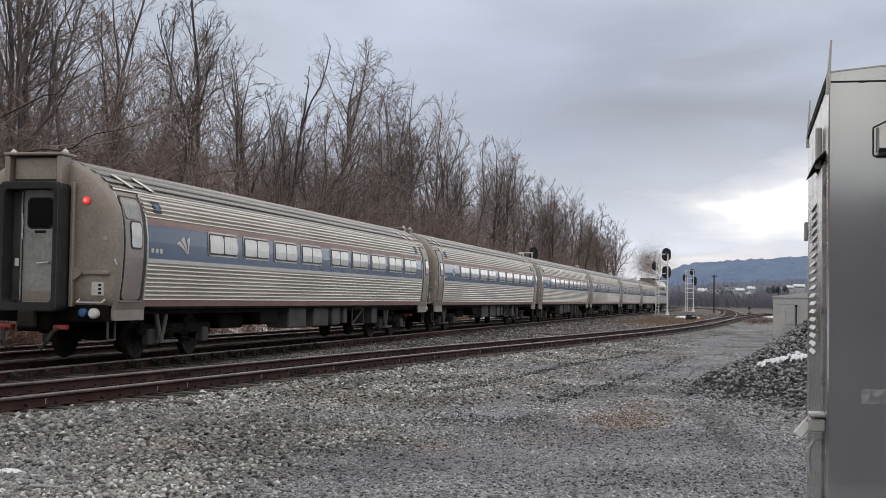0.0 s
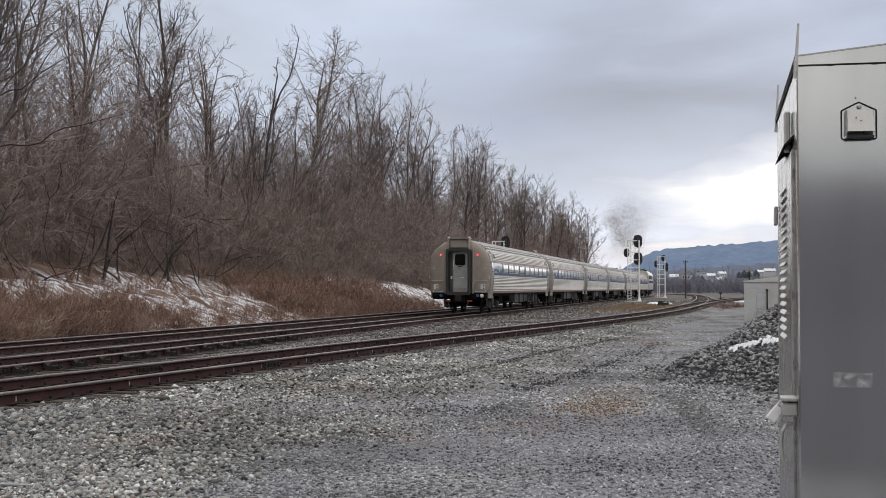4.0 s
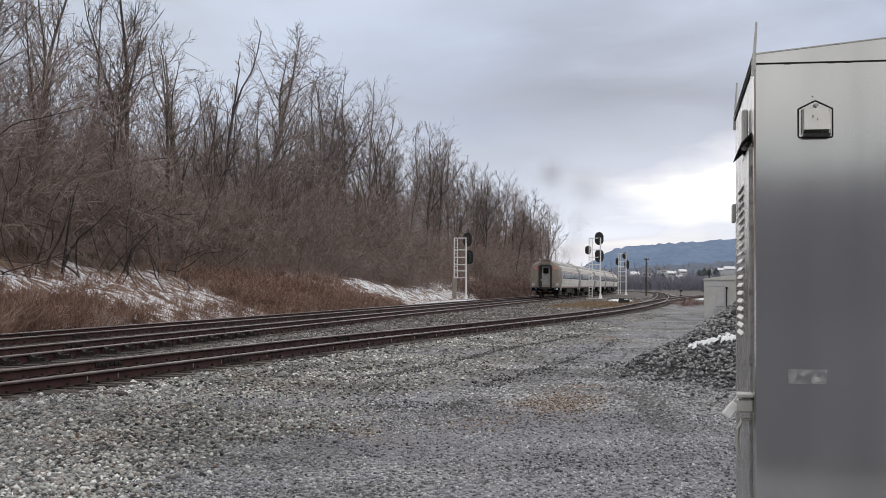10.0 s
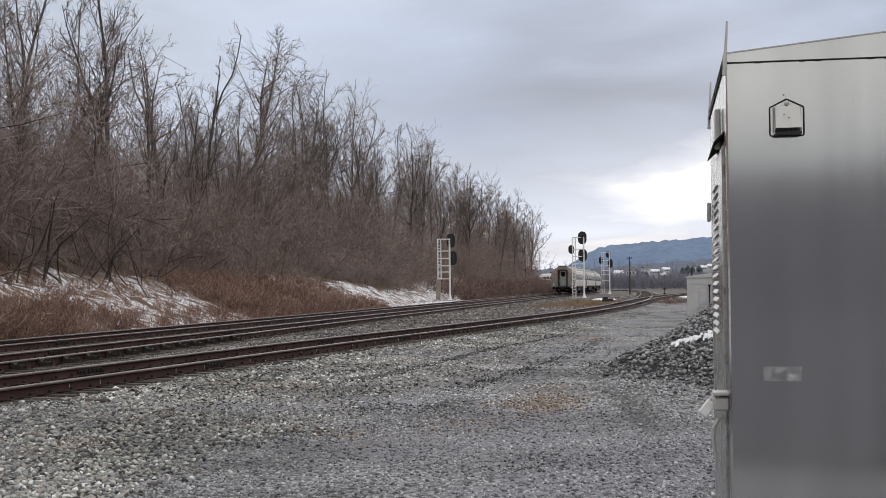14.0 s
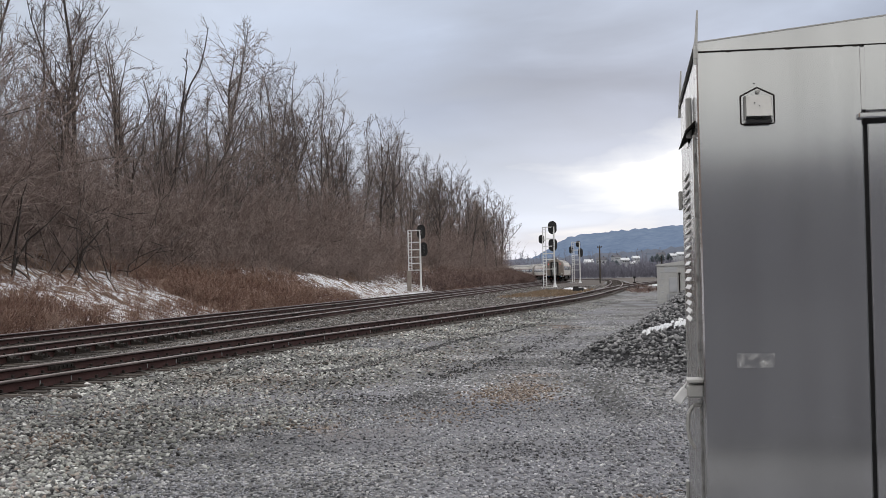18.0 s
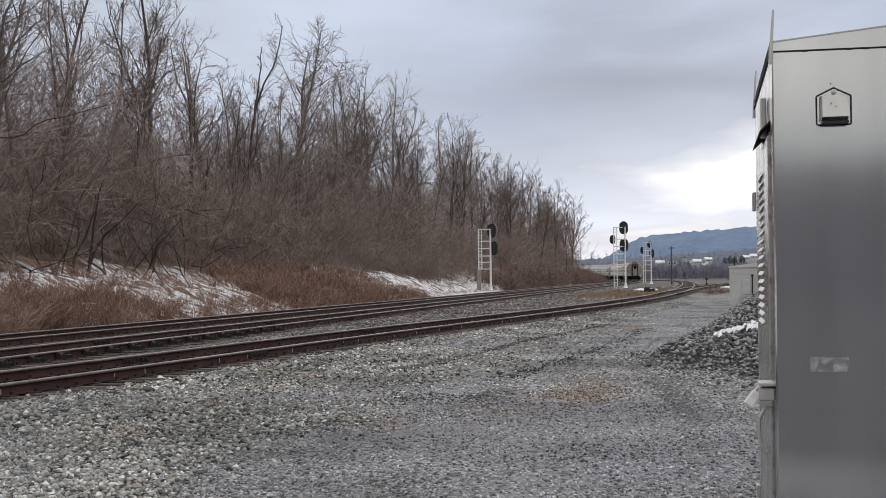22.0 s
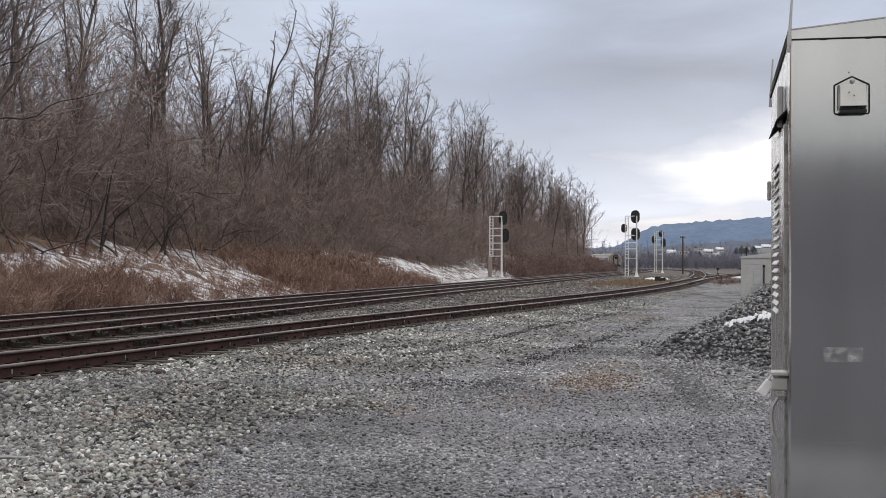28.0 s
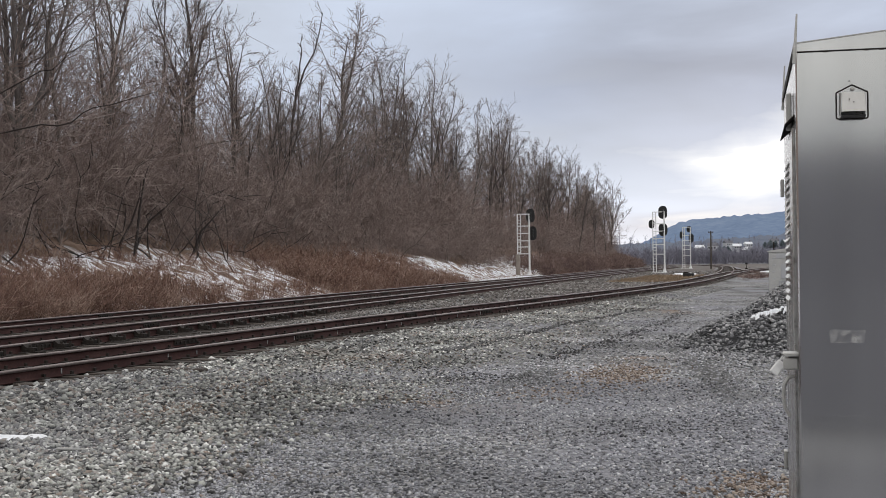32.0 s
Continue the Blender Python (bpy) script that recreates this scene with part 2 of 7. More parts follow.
STONE = stones_material("broken_stone", [(0.030, 0.029, 0.029), (0.115, 0.114, 0.112), (0.28, 0.283, 0.27), (0.375, 0.386, 0.356), (0.165, 0.167, 0.162), (0.45, 0.46, 0.425), (0.28, 0.228, 0.193), (0.32, 0.321, 0.324), (0.065, 0.063, 0.061), (0.50, 0.503, 0.48), (0.78, 0.78, 0.755)], 0.04, 0.9, [(c, sc, lo + 0.05, hi + 0.22, w, st) for c, sc, lo, hi, w, st in PATCHES], True)
ROADSTONE = stones_material("packed_blue_grey_stone", [(0.060, 0.062, 0.069), (0.185, 0.188, 0.205), (0.385, 0.391, 0.421), (0.27, 0.275, 0.30), (0.49, 0.496, 0.526), (0.335, 0.34, 0.366), (0.10, 0.10, 0.108), (0.41, 0.405, 0.408), (0.64, 0.64, 0.655)], 0.03, 0.9, [(c, sc, lo + 0.07, hi + 0.24, w, st) for c, sc, lo, hi, w, st in PATCHES[:1] + PATCHES[2:]], True)
TRACKSTONE = stones_material("brown_grey_ballast", [(0.05, 0.045, 0.042), (0.12, 0.108, 0.10), (0.20, 0.185, 0.175), (0.15, 0.135, 0.125), (0.28, 0.265, 0.25), (0.40, 0.385, 0.37)], 0.04, 0.9, [], True)
DARKSTONE = stones_material("damp_dark_stone", [(0.04, 0.04, 0.042), (0.08, 0.08, 0.083), (0.13, 0.13, 0.132), (0.20, 0.20, 0.20)], 0.03, 0.9, [], True)
LEAF = material("dead_brown_leaves", [(0.13, 0.095, 0.075), (0.23, 0.18, 0.145), (0.40, 0.34, 0.29)], scale=3, fine=30, island=0.8, rough=0.9, coords="World", bump=0.0)
PILE = material("dark_stone", [(0.05, 0.051, 0.055), (0.14, 0.142, 0.15), (0.25, 0.252, 0.262), (0.40, 0.40, 0.405)], scale=3, fine=50, island=0.9, spread=1.5, rough=0.85, coords="World")
BALLAST = stones_material("dirty_ballast", [(0.05, 0.044, 0.042), (0.10, 0.09, 0.085), (0.16, 0.148, 0.14), (0.075, 0.066, 0.061), (0.22, 0.205, 0.192)], 0.045, 1.0)
RAIL = material("rusty_rail", [(0.019, 0.008, 0.008), (0.039, 0.018, 0.017), (0.074, 0.037, 0.033)], scale=2, fine=30, rough=0.85, bump=0.1, spec=0.15)
RAILHEAD = material("worn_rail_head", [(0.085, 0.066, 0.062), (0.17, 0.138, 0.13), (0.30, 0.255, 0.243)], scale=1.5, fine=25, rough=0.45, metal=0.5, bump=0.03)
TIE = material("tarred_timber", [(0.020, 0.016, 0.014), (0.046, 0.037, 0.032), (0.096, 0.08, 0.068)], scale=3, fine=25, rough=0.9, per_object=0.3, stretch=(0.4, 4, 4), bump=0.4)
IRON = material("dark_iron", [(0.010, 0.009, 0.008), (0.022, 0.018, 0.016), (0.04, 0.032, 0.027)], scale=4, rough=0.8, spec=0.2)
BLACK = material("black_paint", [(0.008, 0.008, 0.009), (0.02, 0.02, 0.022)], scale=5, rough=0.55, bump=0.05)
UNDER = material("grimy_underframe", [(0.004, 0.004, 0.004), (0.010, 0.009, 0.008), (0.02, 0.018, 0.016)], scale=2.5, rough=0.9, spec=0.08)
EQUIP = material("grimy_grey_case", [(0.032, 0.031, 0.031), (0.065, 0.063, 0.062), (0.115, 0.112, 0.109)], scale=2, rough=0.75, spec=0.25)
STEEL = material("dusty_stainless_steel", [(0.422, 0.391, 0.353), (0.558, 0.527, 0.484), (0.657, 0.626, 0.577)], scale=0.9, fine=18, rough=0.42, metal=0.62, bump=0.03, stretch=(1, 0.35, 2.0))
ROOFSTEEL = material("sooty_roof_steel", [(0.072, 0.068, 0.065), (0.144, 0.137, 0.126), (0.230, 0.220, 0.202)], scale=0.8, fine=14, rough=0.42, metal=0.75, bump=0.03, stretch=(1, 0.35, 2))
ENDSTEEL = material("grimy_end_steel", [(0.208, 0.181, 0.158), (0.308, 0.268, 0.235), (0.40, 0.355, 0.315)], scale=1.6, fine=22, rough=0.44, metal=0.45, bump=0.05)
BLUE = material("faded_blue_stripe", [(0.034, 0.065, 0.130), (0.044, 0.082, 0.153), (0.065, 0.104, 0.182)], scale=0.4, fine=5, metal=0.15, rough=0.2, bump=0.02, stretch=(1, 0.5, 1))
RED = material("faded_red_stripe", [(0.23, 0.135, 0.12), (0.29, 0.18, 0.16), (0.35, 0.24, 0.215)], scale=0.8, fine=10, rough=0.5, bump=0.02)
WHITE = material("white_stripe", [(0.55, 0.54, 0.52), (0.68, 0.67, 0.65)], scale=1, fine=12, rough=0.5, bump=0.02)
# the sky's pale reflection is put into the glass colour
WINDOW = material("sky_reflection_glass", [(0.541, 0.537, 0.521), (0.747, 0.737, 0.703)], scale=1.5, fine=6, rough=0.08, bump=0.0, spec=0.8)
DARKGLASS = material("dark_window_glass", [(0.006, 0.006, 0.007), (0.010, 0.010, 0.011)], scale=2, rough=0.12, bump=0.0, spec=0.12)
RUBBER = material("dark_rubber", [(0.024, 0.024, 0.026), (0.055, 0.055, 0.058)], scale=3, rough=0.85, bump=0.1, spec=0.2)
DOORGREY = material("scuffed_grey_door", [(0.20, 0.205, 0.202), (0.33, 0.335, 0.33), (0.43, 0.435, 0.425)], scale=2.2, fine=15, rough=0.5, metal=0.2, bump=0.03)
REDPAINT = material("red_hose_paint", [(0.25, 0.03, 0.03), (0.42, 0.06, 0.06)], scale=6, rough=0.6)
BLUEPAINT = material("blue_cap_paint", [(0.03, 0.09, 0.22), (0.05, 0.15, 0.34)], scale=6, rough=0.5)
REDLIGHT = glowing("red_marker_lamp", (0.85, 0.025, 0.03), 0.9)
REDCORE = glowing("red_lamp_core", (1.0, 0.16, 0.15), 1.3)
BRACE = material("scuffed_grey_bracket", [(0.07, 0.068, 0.065), (0.11, 0.107, 0.102), (0.17, 0.165, 0.158)], scale=3, rough=0.7, spec=0.3)
ALU = material("white_aluminium", [(0.66, 0.66, 0.66), (0.76, 0.76, 0.76), (0.84, 0.84, 0.84)], scale=2, rough=0.5, metal=0.0, bump=0.03)
PALECASE = material("pale_weathered_case", [(0.36, 0.36, 0.355), (0.47, 0.47, 0.465), (0.57, 0.57, 0.56)], scale=1.2, fine=14, rough=0.6, bump=0.04)
CASE = material("weathered_steel_case", [(0.38, 0.375, 0.365), (0.48, 0.475, 0.46), (0.56, 0.55, 0.53)], scale=1.6, fine=20, rough=0.45, metal=0.5, bump=0.04)
SNOW = material("old_snow", [(0.62, 0.65, 0.70), (0.78, 0.80, 0.83), (0.86, 0.87, 0.88)], scale=3, fine=25, rough=0.8, bump=0.4, coords="World")
BARK = material("grey_brown_bark", [(0.048, 0.039, 0.037), (0.094, 0.080, 0.075), (0.178, 0.157, 0.149)], scale=2, fine=18, rough=0.95, per_object=0.35, stretch=(2, 2, 0.5), bump=0.5)
DARKBARK = material("wet_dark_bark", [(0.018, 0.014, 0.013), (0.035, 0.028, 0.026), (0.06, 0.05, 0.046)], scale=2, fine=18, rough=0.9, bump=0.3)
TWIG = material("bare_twigs", [(0.137, 0.108, 0.098), (0.212, 0.173, 0.158), (0.30, 0.25, 0.23)], scale=1.5, fine=8, rough=0.95, per_object=0.5, bump=0.0)
BRUSH = material("bare_brush", [(0.165, 0.121, 0.108), (0.248, 0.193, 0.173), (0.355, 0.293, 0.266)], scale=0.25, fine=3, rough=0.95, island=0.4, coords="World", bump=0.0)
REDBRUSH = material("red_brown_brush", [(0.085, 0.056, 0.049), (0.165, 0.108, 0.094), (0.30, 0.22, 0.195)], scale=0.3, fine=3, rough=0.95, island=0.5, coords="World", bump=0.0)
WEED = material("dead_weeds", [(0.082, 0.046, 0.037), (0.235, 0.137, 0.103), (0.47, 0.36, 0.295)], scale=0.42, fine=2.2, rough=0.95, island=0.30, coords="World", bump=0.0)
WOODSIGN = material("weathered_pole_wood", [(0.05, 0.042, 0.036), (0.10, 0.085, 0.07)], scale=3, rough=0.9)
# haze of distance is put into the colours of the ridges and far woods
HILLBLUE = material("hazed_wooded_ridge", [(0.14, 0.19, 0.29), (0.18, 0.24, 0.345), (0.235, 0.29, 0.39)], scale=0.012, fine=0.08, rough=1.0, coords="World", bump=0.0, spec=0.0)
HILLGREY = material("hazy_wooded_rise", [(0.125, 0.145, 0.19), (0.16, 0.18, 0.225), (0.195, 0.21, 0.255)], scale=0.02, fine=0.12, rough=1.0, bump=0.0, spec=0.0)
FARWOOD = material("hazed_bare_woods", [(0.165, 0.165, 0.205), (0.22, 0.218, 0.262), (0.275, 0.272, 0.32)], scale=0.05, fine=0.4, rough=1.0, coords="World", bump=0.0, spec=0.0)
HOUSEWHITE = material("pale_siding", [(0.36, 0.37, 0.40), (0.52, 0.53, 0.55)], scale=0.4, fine=3, rough=0.8)
ROOFGREY = material("grey_roof_shingle", [(0.10, 0.10, 0.12), (0.18, 0.18, 0.20)], scale=0.5, fine=4, rough=0.9)
# for the unseen ground that only the steel front reflects
UNSEENGROUND = material("unseen_dark_ground", [(0.038, 0.039, 0.047), (0.060, 0.061, 0.073), (0.088, 0.088, 0.104)], scale=0.3, fine=5, rough=0.95, coords="World", bump=0.3)
EVERGREEN = material("dark_conifer", [(0.035, 0.05, 0.06), (0.06, 0.08, 0.09), (0.09, 0.11, 0.12)], scale=0.4, fine=3, rough=1.0)
MEADOW = material("winter_grass_ground", [(0.05, 0.041, 0.036), (0.088, 0.073, 0.064), (0.135, 0.116, 0.102)], scale=0.15, fine=2.5, rough=0.95, coords="World", bump=0.2)
DRYGRASS = material("dry_straw_grass", [(0.16, 0.11, 0.07), (0.25, 0.175, 0.11), (0.33, 0.245, 0.165)], scale=0.6, fine=6, rough=0.95, island=0.4, coords="World", bump=0.0)


def bungalow_material(weathered=False):
    """Brushed steel sheet: a mirror drawn out by the fine upright scratches, with stains and handling marks."""
    m = bpy.data.materials.new("dulled_dirty_steel_sheet" if weathered else "brushed_steel_sheet")
    m.use_nodes = True
    nt = m.node_tree
    N, L = nt.nodes.new, nt.links.new
    b = nt.nodes["Principled BSDF"]
    tc, mp, mp2 = N("ShaderNodeTexCoord"), N("ShaderNodeMapping"), N("ShaderNodeMapping")
    mp.inputs["Scale"].default_value = (7, 7, 0.5)
    mp2.inputs["Scale"].default_value = (260, 260, 6)
    L(tc.outputs["Object"], mp.inputs[0]), L(tc.outputs["Object"], mp2.inputs[0])
    n1, n2 = N("ShaderNodeTexNoise"), N("ShaderNodeTexNoise")
    L(mp.outputs[0], n1.inputs["Vector"]), L(mp2.outputs[0], n2.inputs["Vector"])
    n1.inputs["Scale"].default_value, n2.inputs["Scale"].default_value = 1.0, 1.0
    n1.inputs["Detail"].default_value = 6
    r = N("ShaderNodeValToRGB")
    r.color_ramp.elements[0].position, r.color_ramp.elements[0].color = 0.3, (0.53, 0.532, 0.548, 1)
    r.color_ramp.elements[1].position, r.color_ramp.elements[1].color = 0.7, (0.625, 0.63, 0.648, 1)
    L(n1.outputs[0], r.inputs[0])
    L(r.outputs[0], b.inputs["Base Color"])
    mr = N("ShaderNodeMapRange")
    L(n1.outputs[0], mr.inputs[0])
    mr.inputs["To Min"].default_value, mr.inputs["To Max"].default_value = 0.07, 0.13
    L(mr.outputs[0], b.inputs["Roughness"])
    b.inputs["Metallic"].default_value = 0.9
    bp = N("ShaderNodeBump")
    bp.inputs["Strength"].default_value, bp.inputs["Distance"].default_value = 0.015, 0.002
    L(n2.outputs[0], bp.inputs["Height"])
    L(bp.outputs[0], b.inputs["Normal"])
    # darker, duller copy of the sheet to hold down the side's glare, plus dirt spots
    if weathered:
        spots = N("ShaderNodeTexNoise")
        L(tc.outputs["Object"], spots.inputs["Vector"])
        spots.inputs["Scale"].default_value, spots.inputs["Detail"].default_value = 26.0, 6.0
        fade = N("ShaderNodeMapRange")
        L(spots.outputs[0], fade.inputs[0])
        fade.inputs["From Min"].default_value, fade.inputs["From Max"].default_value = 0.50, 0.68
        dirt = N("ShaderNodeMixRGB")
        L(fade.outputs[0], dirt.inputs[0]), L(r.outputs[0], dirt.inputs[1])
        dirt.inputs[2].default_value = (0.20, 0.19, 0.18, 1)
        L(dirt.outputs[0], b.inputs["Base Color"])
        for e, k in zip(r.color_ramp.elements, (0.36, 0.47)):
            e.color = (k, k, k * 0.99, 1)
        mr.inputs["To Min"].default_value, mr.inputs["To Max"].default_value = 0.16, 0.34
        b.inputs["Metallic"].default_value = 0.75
    return m


def ghost_material():
    """The patchy residue of a plate: see-through where it has worn away."""
    m = bpy.data.materials.new("worn_residue")
    m.use_nodes = True
    nt = m.node_tree
    N, L = nt.nodes.new, nt.links.new
    b = nt.nodes["Principled BSDF"]
    b.inputs["Base Color"].default_value, b.inputs["Roughness"].default_value = (0.72, 0.72, 0.71, 1), 0.7
    tc, n_, mr = N("ShaderNodeTexCoord"), N("ShaderNodeTexNoise"), N("ShaderNodeMapRange")
    L(tc.outputs["Object"], n_.inputs["Vector"])
    n_.inputs["Scale"].default_value, n_.inputs["Detail"].default_value = 24.0, 6.0
    L(n_.outputs[0], mr.inputs[0])
    mr.inputs["From Min"].default_value, mr.inputs["From Max"].default_value = 0.47, 0.66
    mr.inputs["To Min"].default_value, mr.inputs["To Max"].default_value = 0.015, 0.36
    L(mr.outputs[0], b.inputs["Alpha"])
    return m


SHEET = bungalow_material()
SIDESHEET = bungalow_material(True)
GHOST = ghost_material()
SCUFF = material("dull_scuffed_steel", [(0.30, 0.30, 0.295), (0.42, 0.42, 0.41)], scale=9, fine=60, rough=0.55, metal=0.8, spread=1.5)

# ---------------------------------------------------------------- mesh helpers


class Geo:
    """Collects the faces of one mesh."""

    def __init__(self):
        self.v, self.f = [], []

    def add(self, verts, faces):
        k = len(self.v)
        self.v.extend(verts)
        self.f.extend([tuple(i + k for i in f) for f in faces])

    def box(self, x0, x1, y0, y1, z0, z1, b=0.0, m=None):
        """A box with chamfered edges."""
        c = ((x0 + x1) / 2, (y0 + y1) / 2, (z0 + z1) / 2)
        h = (abs(x1 - x0) / 2, abs(y1 - y0) / 2, abs(z1 - z0) / 2)
        b = min(b, 0.45 * min(h))
        if b <= 0:
            vs = [(c[0] + sx * h[0], c[1] + sy * h[1], c[2] + sz * h[2]) for sx in (-1, 1) for sy in (-1, 1) for sz in (-1, 1)]
            fs = [(0, 1, 3, 2), (4, 6, 7, 5), (0, 4, 5, 1), (2, 3, 7, 6), (0, 2, 6, 4), (1, 5, 7, 3)]
        else:
            vs, idx = [], {}
            for sx in (-1, 1):
                for sy in (-1, 1):
                    for sz in (-1, 1):
                        for ax in range(3):
                            p = [c[i] + s * (h[i] - (0 if i == ax else b)) for i, s in enumerate((sx, sy, sz))]
                            idx[sx, sy, sz, ax] = len(vs)
                            vs.append(tuple(p))
            fs = []
            for ax in range(3):
                o1, o2 = [i for i in range(3) if i != ax]
                for s in (-1, 1):
                    quad = []
                    for s1, s2 in ((-1, -1), (1, -1), (1, 1), (-1, 1)):
                        k = [0, 0, 0]
                        k[ax], k[o1], k[o2] = s, s1, s2
                        quad.append(idx[(*k, ax)])
                    fs.append(tuple(quad))
                for s1 in (-1, 1):
                    for s2 in (-1, 1):
                        ka, kb = [0, 0, 0], [0, 0, 0]
                        ka[ax], kb[ax] = -1, 1
                        ka[o1] = kb[o1] = s1
                        ka[o2] = kb[o2] = s2
                        fs.append((idx[(*ka, o1)], idx[(*kb, o1)], idx[(*kb, o2)], idx[(*ka, o2)]))
            for sx in (-1, 1):
                for sy in (-1, 1):
                    for sz in (-1, 1):
                        fs.append(tuple(idx[sx, sy, sz, a] for a in range(3)))
        if m is not None:
            vs = [tuple(m @ Vector(p)) for p in vs]
        self.add(vs, fs)
        return self

    def rod(self, p0, p1, r0, r1=None, n=8, caps=True):
        """A tapered bar from p0 to p1."""
        r1 = r0 if r1 is None else r1
        p0, p1 = Vector(p0), Vector(p1)
        d = (p1 - p0).normalized()
        a = d.orthogonal().normalized()
        b = d.cross(a)
        vs = []
        for p, r in ((p0, r0), (p1, r1)):
            for i in range(n):
                t = 2 * math.pi * i / n
                vs.append(tuple(p + a * (r * math.cos(t)) + b * (r * math.sin(t))))
        fs = [(i, (i + 1) % n, n + (i + 1) % n, n + i) for i in range(n)]
        if caps:
            fs += [tuple(range(n))[::-1], tuple(range(n, 2 * n))]
        self.add(vs, fs)
        return self

    def path(self, pts, r, n=6):
        for a, b in zip(pts[:-1], pts[1:]):
            self.rod(a, b, r, n=n)
        return self

    def prism(self, outline, y0, y1, axis=1):
        """An outline (u, w) drawn from y0 to y1 along an axis."""
        n = len(outline)

        def at(u, w, y):
            return {0: (y, u, w), 1: (u, y, w), 2: (u, w, y)}[axis]

        vs = [at(u, w, y0) for u, w in outline] + [at(u, w, y1) for u, w in outline]
        fs = [(i, (i + 1) % n, n + (i + 1) % n, n + i) for i in range(n)] + [tuple(range(n))[::-1], tuple(range(n, 2 * n))]
        self.add(vs, fs)
        return self

    def turned(self, profile, centre, axis=0, n=20):
        """A turned form: profile rows (along the axis, radius)."""
        vs, fs = [], []
        for a, r in profile:
            for i in range(n):
                t = 2 * math.pi * i / n
                c, s = r * math.cos(t), r * math.sin(t)
                p = {0: (a, c, s), 1: (c, a, s), 2: (c, s, a)}[axis]
                vs.append((centre[0] + p[0], centre[1] + p[1], centre[2] + p[2]))
        m = len(profile)
        for j in range(m - 1):
            fs += [(j * n + i, j * n + (i + 1) % n, (j + 1) * n + (i + 1) % n, (j + 1) * n + i) for i in range(n)]
        fs += [tuple(range(n))[::-1], tuple(range((m - 1) * n, m * n))]
        self.add(vs, fs)
        return self


def mesh_of(name, geo, mat, smooth=False):
    me = bpy.data.meshes.new(name)
    me.from_pydata([tuple(p) for p in geo.v], [], geo.f)
    me.materials.append(mat)
    if smooth:
        me.polygons.foreach_set("use_smooth", [True] * len(me.polygons))
    me.update()
    return me


def part(name, geo, mat, parent=None, label="", smooth=False):
    data = geo if isinstance(geo, bpy.types.Mesh) else mesh_of(name, geo, mat, smooth)
    ob = new(name, data)
    if parent is not None:
        ob.parent = parent
    return tagged(ob, label)


def thing(name, m, label, category, group="", kind=""):
    ob = new(name)
    ob.matrix_basis = m
    return tagged(ob, label, category, group, kind)


def soup(name, verts, faces, mat, smooth=False):
    """A mesh from numpy arrays of vertices and triangles or quads."""
    me = bpy.data.meshes.new(name)
    verts, faces = np.asarray(verts, np.float32), np.asarray(faces, np.int32)
    k = faces.shape[1]
    me.vertices.add(len(verts)), me.loops.add(faces.size), me.polygons.add(len(faces))
    me.vertices.foreach_set("co", verts.ravel())
    me.loops.foreach_set("vertex_index", faces.ravel())
    me.polygons.foreach_set("loop_start", np.arange(0, faces.size, k, dtype=np.int32))
    me.materials.append(mat)
    if smooth:
        me.polygons.foreach_set("use_smooth", np.ones(len(faces), bool))
    me.update()
    return me


# ---------------------------------------------------------------- plan: the tracks' lines
RAIL_TOP, HEAD = 0.31, 0.0565


def curve_line(points, step=0.5):
    """A smooth line through plan points (x, y), as rows x, y, heading, arc length."""
    p = np.array(points, float)
    p = np.vstack([2 * p[0] - p[1], p, 2 * p[-1] - p[-2]])
    out = []
    for i in range(1, len(p) - 2):
        n = max(2, int(np.linalg.norm(p[i + 1] - p[i]) / step))
        t = np.linspace(0, 1, n, endpoint=False)[:, None]
        a, b, c, d = p[i - 1], p[i], p[i + 1], p[i + 2]
        la, lb, lc = (np.linalg.norm(q) for q in (b - a, c - b, d - c))
        m1 = ((b - a) / la * lb + (c - b) / lb * la) / (la + lb) * lb
        m2 = ((c - b) / lb * lc + (d - c) / lc * lb) / (lb + lc) * lb
        out.append((2 * t**3 - 3 * t**2 + 1) * b + (t**3 - 2 * t**2 + t) * m1 + (3 * t**2 - 2 * t**3) * c + (t**3 - t**2) * m2)
    q = np.vstack(out + [p[-2][None]])
    d = np.gradient(q, axis=0)
    s = np.concatenate([[0], np.cumsum(np.linalg.norm(np.diff(q, axis=0), axis=1))])
    return np.column_stack([q, np.arctan2(d[:, 0], d[:, 1]), s])


def beside(line, off):
    """The same line, off metres to its right."""
    q = line.copy()
    q[:, 0] += off * np.cos(line[:, 2])
    q[:, 1] -= off * np.sin(line[:, 2])
    q[1:, 3] = np.cumsum(np.linalg.norm(np.diff(q[:, :2], axis=0), axis=1))
    return q


def main_x(y):
    return -12.82 + math.tan(HEAD) * y


MAIN_1 = curve_line([(main_x(y), y) for y in (-60, -20, 0, 40, 80, 120, 150)] + [(-2.5, 178), (-0.9, 203), (0.6, 227), (1.6, 249), (1.75, 268), (0.6, 290), (-2.6, 312), (-8.4, 336), (-17, 360), (-30, 386), (-48, 414), (-75, 446), (-110, 476), (-160, 505), (-230, 528), (-320, 540)])
MAIN_2 = beside(MAIN_1, -3.75)
SIDING = curve_line([(-13.4, -30), (-11.6, -10), (-10.5, 2), (-9.4, 12), (-8.2, 20), (-6.5, 31), (-4.1, 44), (-1.0, 62), (1.5, 80), (3.3, 98), (5.0, 118), (7.0, 150), (9.4, 200), (10.9, 240), (11.2, 270), (9.6, 300), (5.2, 328), (-2.5, 355), (-14, 382)])
